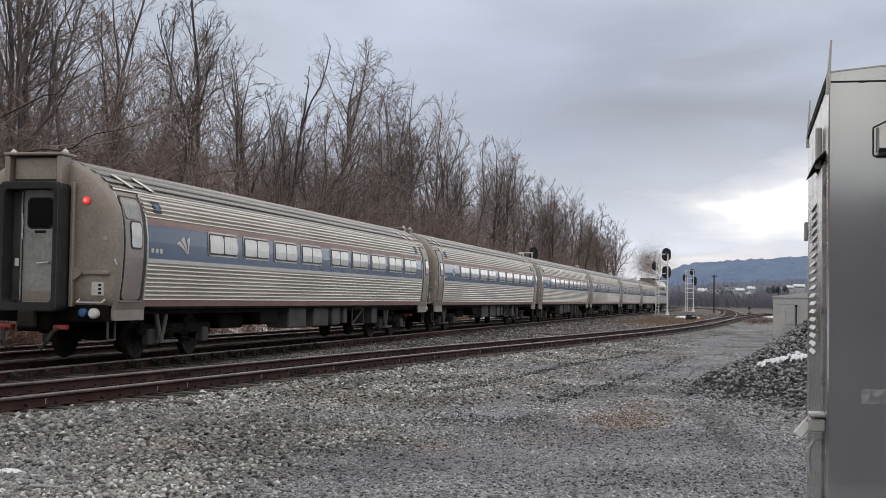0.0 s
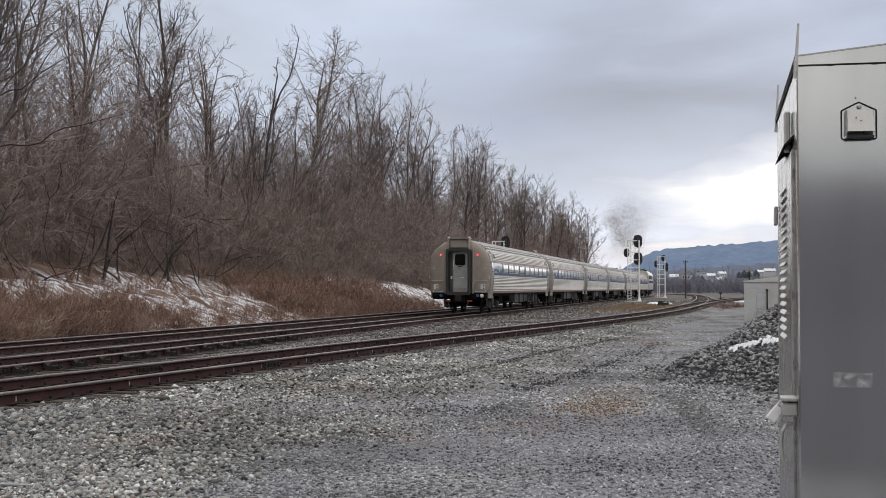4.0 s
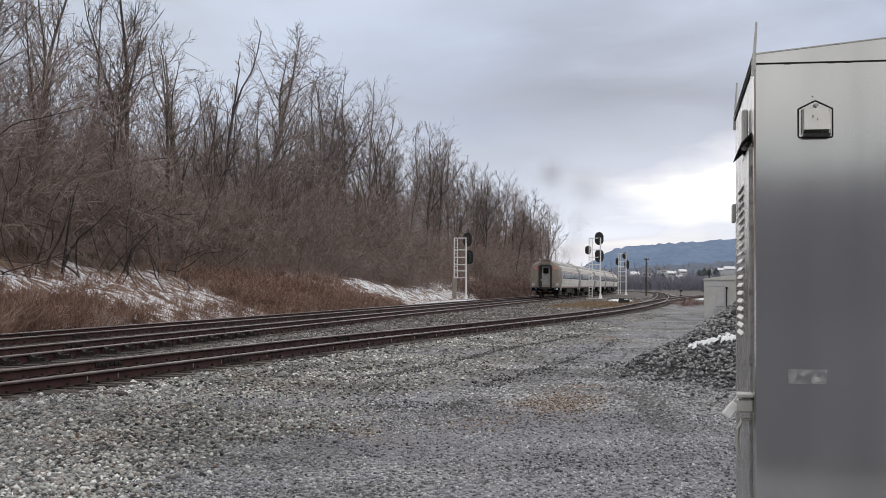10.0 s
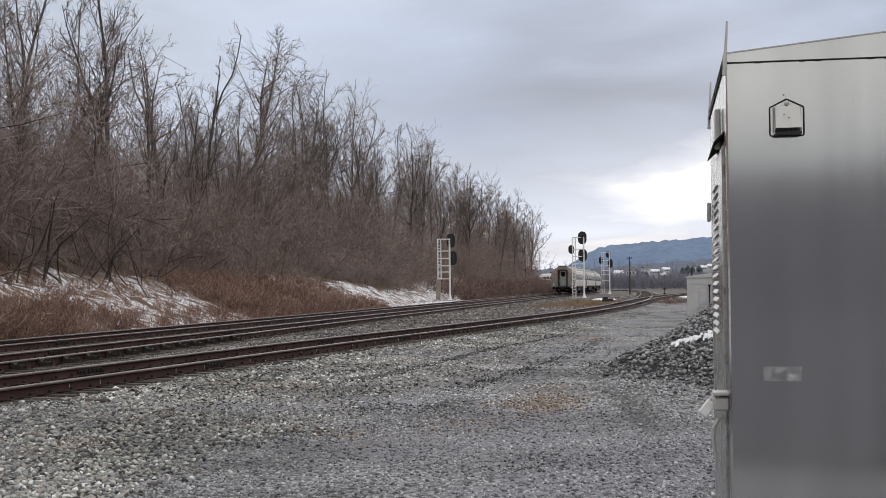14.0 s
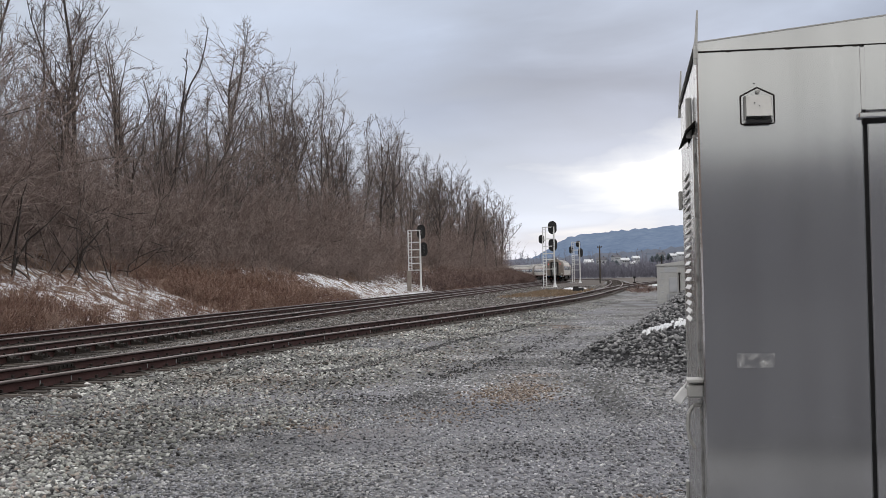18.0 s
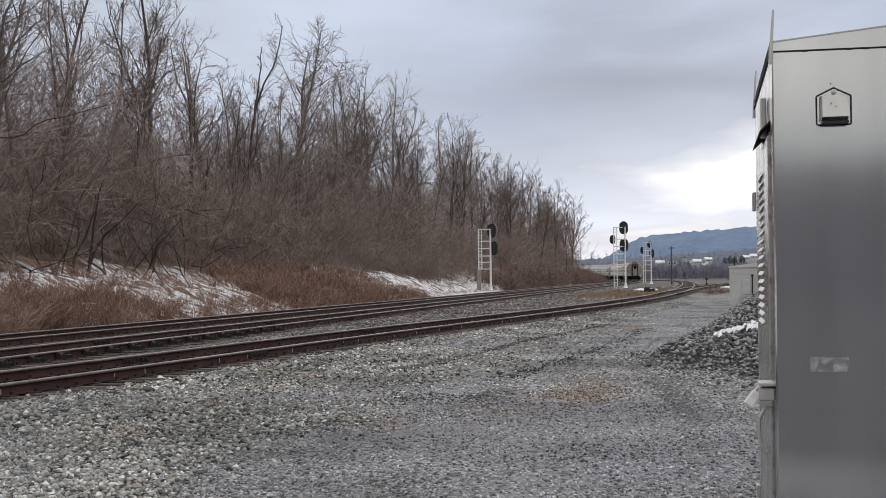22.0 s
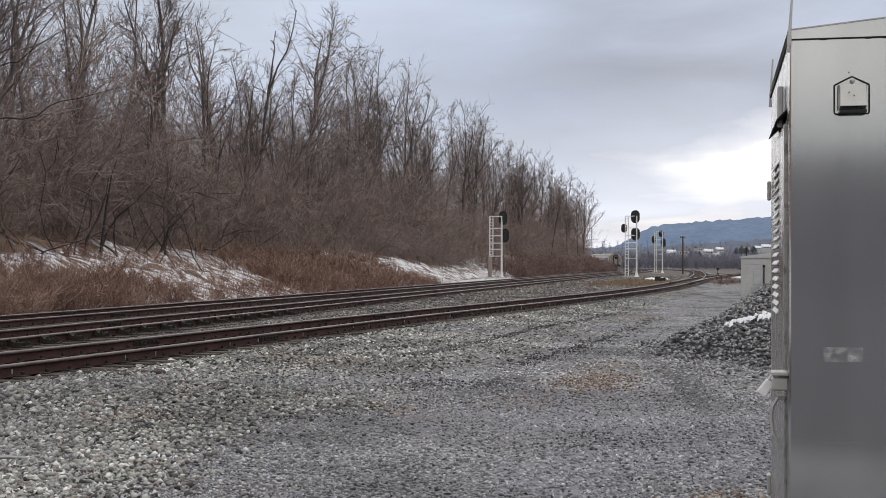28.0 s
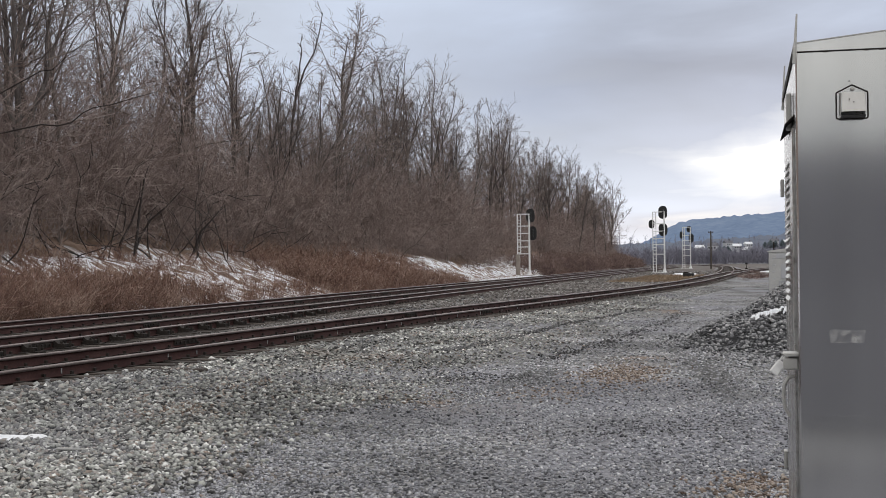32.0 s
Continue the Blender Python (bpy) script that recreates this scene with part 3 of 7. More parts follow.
SPUR = curve_line([(2.6, 91), (4.0, 105), (5.9, 124), (8.9, 150), (12.6, 176), (18, 206), (26, 245)])


def line_x(line, y):
    return np.interp(y, line[:, 1], line[:, 0])


def at_length(line, s):
    return float(np.interp(s, line[:, 3], line[:, 0])), float(np.interp(s, line[:, 3], line[:, 1]))


def bank_height(u, s=0.0):
    """The height of the wooded bank, u metres left of the far main track."""
    u = np.asarray(u, float)
    foot = 2.6 + 2.7 * np.exp(-(((np.asarray(s, float) - 180) / 14) ** 2))
    low = np.clip(u - foot, 0, 10) * 0.33
    high = np.clip(u - foot - 10.0, 0, 40) * 0.26
    return low + high


def ground_height(x, y):
    x, y = np.asarray(x, float), np.asarray(y, float)
    z = 0.025 * np.sin(0.55 * x + 0.3 * y) * np.sin(0.4 * y - 0.2 * x)
    bed = np.zeros_like(z)
    for line, w in ((MAIN_1, 1.9), (MAIN_2, 1.9), (SIDING, 1.75), (SPUR, 1.6)):
        d = np.abs(x - line_x(line, y))
        f = np.clip((w + 1.0 - d) / 1.0, 0, 1)
        inside = (y > line[0, 1]) & (y < line[-1, 1])
        bed = np.maximum(bed, np.where(inside, f * f * (3 - 2 * f), 0))
    between = (x < line_x(SIDING, y) + 1.0) & (x > line_x(MAIN_2, y) - 1.9)
    bed = np.where(between & (y < 330), np.maximum(bed, 0.75), bed)
    z = z * (1 - bed) + bed * 0.10
    fall = np.clip((y - 380) / 900, 0, 1)
    z = z - 10 * fall * fall
    return z


# ---------------------------------------------------------------- ground
def span(*pieces):
    out = []
    for a, b, n in pieces:
        out += list(np.linspace(a, b, n, endpoint=False))
    return np.array(out + [pieces[-1][1]])


def sheet(xs, ys, height):
    X, Y = np.meshgrid(xs, ys)
    Z = height(X, Y)
    n, m = len(xs), len(ys)
    i = np.arange(n * m).reshape(m, n)
    faces = np.stack([i[:-1, :-1], i[:-1, 1:], i[1:, 1:], i[1:, :-1]], -1).reshape(-1, 4)
    return np.column_stack([X.ravel(), Y.ravel(), Z.ravel()]), faces


def build_ground():
    xs = span((-4000, -400, 8), (-400, -60, 10), (-60, -20, 20), (-20, 14, 90), (14, 60, 18), (60, 400, 10), (400, 4000, 8))
    ys = span((-600, -60, 8), (-60, 4, 14), (4, 46, 105), (46, 130, 70), (130, 420, 70), (420, 1200, 14), (1200, 5000, 8))
    v, f = sheet(xs, ys, ground_height)
    ob = new("ground", soup("ground", v, f, GRAVEL, True))
    tagged(ob, "grey crushed-stone yard beside the railway", "gravel ground", kind="structure")


build_ground()


def build_meadow():
    """Rough winter ground beyond the yard, on both sides of the lines."""
    v, f = sheet(span((-70, 140, 60)), span((172, 425, 60)), lambda X, Y: ground_height(X, Y) + 0.012)
    tagged(new("meadow", soup("meadow", v, f, MEADOW, True)), "brown winter grass ground beyond the yard", "grass ground", kind="structure")


build_meadow()


def embankment_material():
    m = bpy.data.materials.new("littered_snowy_bank")
    m.use_nodes = True
    nt = m.node_tree
    N, L = nt.nodes.new, nt.links.new
    b = nt.nodes["Principled BSDF"]
    uv = N("ShaderNodeUVMap")
    uv.uv_map = "bank"

    def noise_at(stretch, scale, detail=6.0):
        mp, n_ = N("ShaderNodeMapping"), N("ShaderNodeTexNoise")
        mp.inputs["Scale"].default_value = stretch
        mp.inputs["Rotation"].default_value = (0, 0, 0.45)
        L(uv.outputs[0], mp.inputs[0]), L(mp.outputs[0], n_.inputs["Vector"])
        n_.inputs["Scale"].default_value, n_.inputs["Detail"].default_value, n_.inputs["Roughness"].default_value = scale, detail, 0.62
        return n_.outputs[0]

    def node(op, a, bb):
        q = N("ShaderNodeMath")
        q.operation = op
        for i, val in enumerate((a, bb)):
            if isinstance(val, (int, float)):
                q.inputs[i].default_value = val
            else:
                L(val, q.inputs[i])
        return q.outputs[0]

    def rng(val, a, bb, lo=0.0, hi=1.0):
        q = N("ShaderNodeMapRange")
        L(val, q.inputs[0])
        for k, x in (("From Min", a), ("From Max", bb), ("To Min", lo), ("To Max", hi)):
            q.inputs[k].default_value = x
        return q.outputs[0]

    r = N("ShaderNodeValToRGB")
    el = r.color_ramp.elements
    el.new(0.5)
    for e, (p, c) in zip(el, ((0.35, (0.12, 0.08, 0.063)), (0.5, (0.215, 0.148, 0.112)), (0.66, (0.32, 0.24, 0.19)))):
        e.position, e.color = p, (*c, 1)
    L(noise_at((1, 1, 1), 1.1, 9.0), r.inputs[0])
    sep = N("ShaderNodeSeparateXYZ")
    L(uv.outputs[0], sep.inputs[0])
    edge = node("ADD", sep.outputs[1], node("MULTIPLY", node("SUBTRACT", noise_at((1, 1, 1), 0.55, 6.0), 0.5), 5.0))
    band = node("MULTIPLY", rng(edge, 2.3, 3.2), rng(edge, 9.6, 7.4))
    clumps = rng(noise_at((1.0, 0.7, 1), 0.85, 5.0), 0.36, 0.45)
    drift = N("ShaderNodeValToRGB")
    drift.color_ramp.interpolation = "EASE"
    stops = ((80, 1.0), (103, 1.0), (106, 0.85), (113, 0.9), (116, 0.6), (119, 0.85), (125, 0.4), (131, 0.18), (141, 0.2), (145, 0.95), (150, 0.7), (156, 1.2), (180, 1.2), (186, 0.95), (192, 1.0), (205, 0.85))
    de = drift.color_ramp.elements
    while len(de) < len(stops):
        de.new(0.5)
    for e, (at, v) in zip(de, stops):
        e.position, e.color = (at - 80) / 140.0, (v, v, v, 1)
    L(rng(node("ADD", sep.outputs[0], node("MULTIPLY", sep.outputs[1], -0.6)), 76.0, 216.0), drift.inputs[0])
    patch = rng(node("ADD", drift.outputs[0], node("MULTIPLY", noise_at((1, 1, 1), 0.35, 5.0), 0.9)), 0.90, 1.16)
    streak = rng(noise_at((1.5, 0.42, 1), 2.0, 9.0), 0.465, 0.515)
    mottle = rng(noise_at((1.4, 0.7, 1), 4.0, 8.0), 0.42, 0.50)
    snow = rng(node("MULTIPLY", node("MULTIPLY", node("MULTIPLY", node("MULTIPLY", band, clumps), patch), streak), mottle), 0.0, 0.34)
    mix = N("ShaderNodeMixRGB")
    L(snow, mix.inputs[0]), L(r.outputs[0], mix.inputs[1])
    mix.inputs[2].default_value = (0.80, 0.82, 0.86, 1)
    L(mix.outputs[0], b.inputs["Base Color"])
    b.inputs["Roughness"].default_value = 0.95
    b.inputs["Specular IOR Level"].default_value = 0.1
    bp = N("ShaderNodeBump")
    bp.inputs["Strength"].default_value, bp.inputs["Distance"].default_value = 0.8, 0.15
    L(noise_at((1, 1, 1), 2.5, 8.0), bp.inputs["Height"])
    L(bp.outputs[0], b.inputs["Normal"])
    return m


def bank_point(s, u):
    """A place on the bank, s metres along the far main track and u to its left."""
    x, y = np.interp(s, MAIN_2[:, 3], MAIN_2[:, 0]), np.interp(s, MAIN_2[:, 3], MAIN_2[:, 1])
    h = np.interp(s, MAIN_2[:, 3], MAIN_2[:, 2])
    rough = 0.22 * np.sin(s * 0.63 + u) * np.sin(u * 0.9 - s * 0.31) + 0.12 * np.sin(s * 1.9 + 2.2 * u)
    z = bank_height(u, s) + rough * np.clip((np.asarray(u) - 3.2) / 3, 0, 1) + 0.08 - 0.25 * np.clip(3.0 - np.asarray(u), 0, 1)
    return x - u * np.cos(h), y + u * np.sin(h), z


def build_embankment():
    ss = np.arange(20, 505, 0.8)
    us = span((1.7, 14, 32), (14, 60, 24))
    S, U = np.meshgrid(ss, us)
    x, y, z = bank_point(S, U)
    n, m = len(ss), len(us)
    i = np.arange(n * m).reshape(m, n)
    f = np.stack([i[:-1, :-1], i[:-1, 1:], i[1:, 1:], i[1:, :-1]], -1).reshape(-1, 4)
    me = soup("embankment", np.column_stack([x.ravel(), y.ravel(), z.ravel()]), f, embankment_material(), True)
    layer = me.uv_layers.new(name="bank")
    flat = np.column_stack([S.ravel(), U.ravel()])[f.ravel()].astype(np.float32)
    layer.data.foreach_set("uv", flat.ravel())
    tagged(new("embankment", me), "wooded slope with leaf litter and old snow", "embankment", kind="structure")


build_embankment()


# ---------------------------------------------------------------- tracks
RAIL_OUT = [(-0.07, 0.0), (0.07, 0.0), (0.07, 0.012), (0.012, 0.03), (0.010, 0.125), (-0.010, 0.125), (-0.012, 0.03), (-0.07, 0.012)]
HEAD_OUT = [(-0.036, 0.125), (0.036, 0.125), (0.036, 0.158), (0.028, 0.166), (-0.028, 0.166), (-0.036, 0.158)]


def sweep(line, outline, s0, s1, step, z):
    """An outline (across, up) drawn along a plan line."""
    ss = np.arange(s0, s1, step)
    x, y, h = (np.interp(ss, line[:, 3], line[:, k]) for k in (0, 1, 2))
    o = np.array(outline)
    X = x[:, None] + o[None, :, 0] * np.cos(h)[:, None]
    Y = y[:, None] - o[None, :, 0] * np.sin(h)[:, None]
    Z = np.broadcast_to(z + o[None, :, 1], X.shape)
    k = len(outline)
    i = np.arange(len(ss))[:-1, None] * k
    j = np.arange(k)[None]
    f = np.stack([i + j, i + (j + 1) % k, i + k + (j + 1) % k, i + k + j], -1).reshape(-1, 4)
    return np.column_stack([X.ravel(), Y.ravel(), Z.ravel()]), f


TIE_MESH = mesh_of("tie", Geo().box(-1.3, 1.3, -0.11, 0.11, -0.16, 0.0, 0.012), TIE)


def plate_geo():
    g = Geo()
    for side in (-0.7525, 0.7525):
        g.box(side - 0.17, side + 0.17, -0.09, 0.09, 0.0, 0.016, 0.004)
        for dx, dy in ((-0.09, -0.05), (0.09, 0.05), (-0.13, 0.06)):
            g.box(side + dx - 0.022, side + dx + 0.022, dy - 0.020, dy + 0.020, 0.0, 0.062, 0.004)
    return g


PLATE_MESH = mesh_of("tie_plate", plate_geo(), IRON)


def build_track(line, s0, s1, near0, near1, label, seed):
    rnd = random.Random(seed)
    base = RAIL_TOP - 0.166
    root = thing("railway_track", Matrix(), label, "railway track", kind="structure")
    for off in (-0.7525, 0.7525):
        side = beside(line, off)
        v, f = sweep(side, RAIL_OUT, s0, s1, 1.5, base)
        rail = part("rail", soup("rail", v, f, RAIL), None, root)
        v, f = sweep(side, HEAD_OUT, s0, s1, 1.5, base + 0.0)
        part("rail_head", soup("rail_head", v, f, RAILHEAD), None, rail, "worn bright top of the rail")
        g = Geo()
        s = s0 + rnd.uniform(2, 8)
        while s < min(s1, 170):
            x, y = at_length(side, s)
            h = float(np.interp(s, side[:, 3], side[:, 2]))
            m = pose(x, y, base, 0, 0, -math.degrees(h))
            for q in (-0.022, 0.022):
                g.box(q - 0.012, q + 0.012, -0.42, 0.42, 0.035, 0.118, 0.004, m)
                for k in range(6):
                    yy = -0.35 + 0.14 * k
                    g.box(q * 1.9 - 0.014, q * 1.9 + 0.014, yy - 0.02, yy + 0.02, 0.06, 0.10, 0.003, m)
            s += 11.9
        part("joint_bar", g, IRON, rail, "bolted joint bars between rail lengths")
    far = Geo()
    s = s0
    while s < s1:
        x, y = at_length(line, s)
        h = float(np.interp(s, line[:, 3], line[:, 2]))
        m = pose(x + rnd.uniform(-0.06, 0.06), y, base, 0, 0, -math.degrees(h) + rnd.uniform(-1.5, 1.5))
        if near0 < s < near1:
            tie = part("tie", TIE_MESH, None, root)
            tie.matrix_basis = m
            part("tie_plate", PLATE_MESH, None, tie)
        elif s < 330:
            far.box(-1.3, 1.3, -0.11, 0.11, -0.16, 0.0, 0.0, m)
        s += 0.53 + rnd.uniform(-0.03, 0.03)
    tagged(part("ties", far, TIE, root), kind="stuff")
    v, f = sweep(line, [(-1.75, -0.03), (-1.45, 0.115), (1.45, 0.115), (1.75, -0.03)], s0, s1, 1.5, 0.0)
    part("ballast_bed", soup("ballast_bed", v, f, BALLAST, True), None, root, "dirty crushed-stone bed under the ties")
    return root


S_AT_0 = float(np.interp(0.0, MAIN_1[:, 1], MAIN_1[:, 3]))
build_track(MAIN_1, 50, 540, 70, 110, "main line of rusty rails on dark timber ties", 1)
build_track(MAIN_2, 50, 540, 85, 125, "far main line along the foot of the bank", 2)
build_track(SIDING, 25, 420, 40, 104, "curving side track of rusty rails beside the gravel yard", 3)
build_track(SPUR, 3, 150, 3, 10, "spur track that leaves the siding", 4)

# ---------------------------------------------------------------- passenger train
PROFILE = [(1.02, 1.49), (1.2, 1.53), (1.6, 1.575), (2.0, 1.60), (2.4, 1.60), (2.75, 1.56), (3.0, 1.49), (3.2, 1.39), (3.4, 1.22), (3.6, 0.95), (3.75, 0.66), (3.83, 0.36), (3.86, 0.0)]
CAR, PITCH_, TRUCK_A, TRUCK_B = 24.9, 25.4, 4.0, 20.9


def half_width(z):
    return float(np.interp(z, [p[0] for p in PROFILE], [p[1] for p in PROFILE]))


def band(z0, z1, y0, y1, out=0.0, pitch=0.0, depth=0.0, sides=(-1, 1)):
    """A strip of the car's side between two heights, smooth or fluted."""
    g = Geo()
    n = max(2, int((z1 - z0) / (pitch / 4)) + 1) if pitch else 5
    zs = [z0 + (z1 - z0) * i / (n - 1) for i in range(n)]
    for side in sides:
        row = []
        for i, z in enumerate(zs):
            ripple = depth * (1, 0.5, -0.6, 0.5)[i % 4] if pitch else 0.0
            row.append((side * (half_width(z) + out + ripple), z))
        vs = [(x, y, z) for y in (y0, y1) for x, z in row]
        k = len(row)
        g.add(vs, [(i, i + 1, k + i + 1, k + i) for i in range(k - 1)])
    return g


def round_rect(u0, u1, w0, w1, r, n=4):
    pts = []
    for cu, cw, a0 in ((u1 - r, w1 - r, 0), (u0 + r, w1 - r, 90), (u0 + r, w0 + r, 180), (u1 - r, w0 + r, 270)):
        for i in range(n + 1):
            a = radians(a0 + 90 * i / n)
            pts.append((cu + r * math.cos(a), cw + r * math.sin(a)))
    return pts


def side_panel(side, y0, y1, z0, z1, r, out, thick, slant=0.0):
    """A rounded plate that follows the car's curved side."""
    g = Geo()
    zs = sorted({z0 + r * (1 - math.cos(a * math.pi / 8)) for a in range(5)} | {z1 - r * (1 - math.cos(a * math.pi / 8)) for a in range(5)} | {z0 + r + (z1 - z0 - 2 * r) * k / 5 for k in range(6)})
    rows = []
    for z in zs:
        e = max(0.0, z0 + r - z, z - (z1 - r))
        inset = r - math.sqrt(max(0.0, r * r - e * e))
        lean = slant * (z - z0)
        rows.append((y0 + inset + lean, y1 - inset + lean, z))
    vs = []
    for a, b, z in rows:
        x, q = side * (half_width(z) + out), side * (half_width(z) + out - thick)
        vs += [(x, a, z), (x, b, z), (q, b, z), (q, a, z)]
    fs = [(0, 1, 2, 3), tuple(4 * len(rows) - 4 + k for k in (3, 2, 1, 0))]
    for k in range(len(rows) - 1):
        o, n = 4 * k, 4 * k + 4
        fs += [(o, o + 1, n + 1, n), (o + 1, o + 2, n + 2, n + 1), (o + 3, o, n, n + 3)]
    g.add(vs, fs)
    return g


def side_flag(side, pts, out):
    """A flat painted shape on the car's side, from corners (y, z)."""
    g = Geo()
    n = len(pts)
    vs = [(side * (half_width(z) + out), y, z) for y, z in pts] + [(side * (half_width(z) + out - 0.006), y, z) for y, z in pts]
    g.add(vs, [tuple(range(n)), *[(k, (k + 1) % n, n + (k + 1) % n, n + k) for k in range(n)]])
    return g


def truck_parts(car, y):
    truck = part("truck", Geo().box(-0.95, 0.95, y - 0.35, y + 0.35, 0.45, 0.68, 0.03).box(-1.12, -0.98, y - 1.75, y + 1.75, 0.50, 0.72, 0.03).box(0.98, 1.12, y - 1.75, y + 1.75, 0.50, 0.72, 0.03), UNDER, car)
    for dy in (-1.3, 1.3):
        g = Geo()
        for side in (-1, 1):
            x = side * 0.7525
            g.turned([(-0.065, 0.40), (-0.065, 0.455), (0.0, 0.46), (0.065, 0.445), (0.065, 0.36), (0.03, 0.30), (0.03, 0.16), (0.07, 0.14)], (x, 0, 0), 0, 22)
        g.rod((-0.95, 0, 0), (0.95, 0, 0), 0.09, n=10)
        w = part("wheelset", g, IRON, car, "pair of steel wheels on an axle")
        w.location = (0, y + dy, 0.46)
        for side in (-1, 1):
            part("axle_box", Geo().box(side * 1.0, side * 1.2, y + dy - 0.17, y + dy + 0.17, 0.30, 0.62, 0.03), EQUIP, truck)
    for side in (-1, 1):
        for dy in (-0.35, 0.35):
            part("spring", Geo().turned([(0.30 + 0.045 * i, 0.10 if i % 2 else 0.13) for i in range(11)], (side * 1.05, y + dy, 0), 2, 12), UNDER, truck)
        brace = Geo()
        for a, b in (((-0.28, 1.04), (0.0, 0.35)), ((0.28, 1.04), (0.0, 0.35)), ((-0.28, 1.04), (0.28, 1.04))):
            brace.rod((side * 1.28, y - 1.15 + a[0], a[1]), (side * 1.28, y - 1.15 + b[0], b[1]), 0.052, n=6)
        brace.rod((side * 1.25, y - 1.3, 0.36), (side * 1.25, y - 0.3, 0.36), 0.035, n=6)
        part("brace", brace, BRACE, truck, "grey steel V-shaped brace")


def car_end(car, y, out):
    """The end of a coach; out is -1 at its rear and 1 at its front."""
    o = [(half_width(z), z) for z in np.linspace(1.08, 3.855, 28)]
    o = o + [(-x, z) for x, z in o[::-1]]
    rings = []
    for dy, k in ((0.20, 1.0), (0.09, 0.992), (0.03, 0.972), (0.0, 0.935), (-0.02, 0.80), (-0.03, 0.5)):
        rings.append([(x * k, y - out * dy, 2.2 + (z - 2.2) * (1 - (1 - k) * 0.75)) for x, z in o])
    g = Geo()
    n = len(o)
    vs = [p for r in rings for p in r]
    fs = [(j * n + i, j * n + (i + 1) % n, (j + 1) * n + (i + 1) % n, (j + 1) * n + i) for j in range(5) for i in range(n)]
    fs.append(tuple(range(5 * n, 6 * n)))
    g.add(vs, fs)
    wall = part("end_wall", g, ENDSTEEL, car, "grimy end wall with rounded edges", True)
    part("edge_bead", Geo().path([(x * 0.995, y - out * 0.20, z) for x, z in o[:56:2]], 0.014, 5), STEEL, wall)
    # rubber passage frame that stands out from the wall, with rounded upper corners
    f = Geo()
    outer = round_rect(-0.64, 0.64, 0.97, 3.36, 0.15, 5)
    inner = round_rect(-0.50, 0.50, 1.14, 3.22, 0.08, 5)
    m = len(outer)
    a, b, c = y + out * 0.0, y + out * 0.40, y + out * 0.43
    ring = [(u, a, w) for u, w in outer] + [(u, b, w) for u, w in outer] + [(u * 0.965, c, w + (2.1 - w) * 0.02) for u, w in outer] + [(u, c, w) for u, w in inner] + [(u, a, w) for u, w in inner]
    f.add(ring, [(k * m + i, k * m + (i + 1) % m, (k + 1) * m + (i + 1) % m, (k + 1) * m + i) for k in range(4) for i in range(m)])
    part("diaphragm", f, RUBBER, wall, "dark rubber passage frame", False)
    part("frame_edge", Geo().path([(0.60, c + out * 0.004, 1.02), (0.60, c + out * 0.004, 3.20), (0.55, c + out * 0.004, 3.30)], 0.010, 5), EQUIP, wall)
    part("end_door", Geo().prism(round_rect(-0.30, 0.44, 1.14, 3.22, 0.03), y + out * 0.03, y + out * 0.07), DOORGREY, wall, "scuffed grey end door")
    part("end_door_window", Geo().prism(round_rect(-0.20, 0.30, 2.52, 3.06, 0.09), y + out * 0.07, y + out * 0.085), DARKGLASS, wall)
    part("window_seal", Geo().prism(round_rect(-0.225, 0.325, 2.495, 3.085, 0.10), y + out * 0.065, y + out * 0.078), RUBBER, wall)
    part("door_plate", Geo().box(-0.06, 0.16, y + out * 0.07, y + out * 0.085, 2.42, 2.47, 0.004), IRON, wall)
    part("door_handle", Geo().rod((0.02, y + out * 0.12, 1.86), (0.26, y + out * 0.12, 1.88), 0.014, n=6).rod((0.24, y + out * 0.06, 1.88), (0.24, y + out * 0.12, 1.88), 0.02, n=6), ALU, wall, "bright lever handle")
    part("jamb_panel", Geo().box(-0.50, -0.31, y + out * 0.0, y + out * 0.10, 1.15, 3.20, 0.01), EQUIP, wall, "grey panel beside the end door")
    part("jamb_strip", Geo().box(-0.325, -0.300, y + out * 0.10, y + out * 0.125, 1.16, 3.18, 0.004), DOORGREY, wall)
    part("scuff_streak", Geo().path([(-0.16, y + out * 0.073, 1.36), (-0.05, y + out * 0.073, 1.50), (0.10, y + out * 0.073, 1.56)], 0.004, 5), ENDSTEEL, wall)
    part("lock_box", Geo().box(-0.43, -0.35, y + out * 0.10, y + out * 0.14, 1.80, 1.95, 0.01), ALU, wall)
    part("door_chain", Geo().path([(-0.30, y + out * 0.12, 2.78), (-0.28, y + out * 0.13, 2.6), (-0.30, y + out * 0.12, 2.42), (-0.29, y + out * 0.12, 2.30)], 0.012), ALU, wall)
    part("kick_plate", Geo().box(-0.28, 0.42, y + out * 0.07, y + out * 0.078, 1.16, 1.34, 0.003), ENDSTEEL, wall)
    part("hood", Geo().box(-0.48, 0.48, y - out * 0.15, y + out * 0.16, 3.38, 3.84, 0.04), ENDSTEEL, wall, "steel panel over the passage")
    part("hood_roof", Geo().box(-0.60, 0.60, y - out * 0.2, y + out * 0.34, 3.85, 3.90, 0.02), ENDSTEEL, wall)
    for x in (-0.53, 0.53):
        part("antenna", Geo().turned([(3.90, 0.07), (3.93, 0.07), (3.97, 0.03), (3.99, 0.01)], (x, y + out * 0.1, 0), 2, 8), WHITE, wall)
        part("hood_post", Geo().box(x - 0.055, x + 0.055, y - out * 0.05, y + out * 0.32, 3.30, 3.85, 0.02), ENDSTEEL, wall)
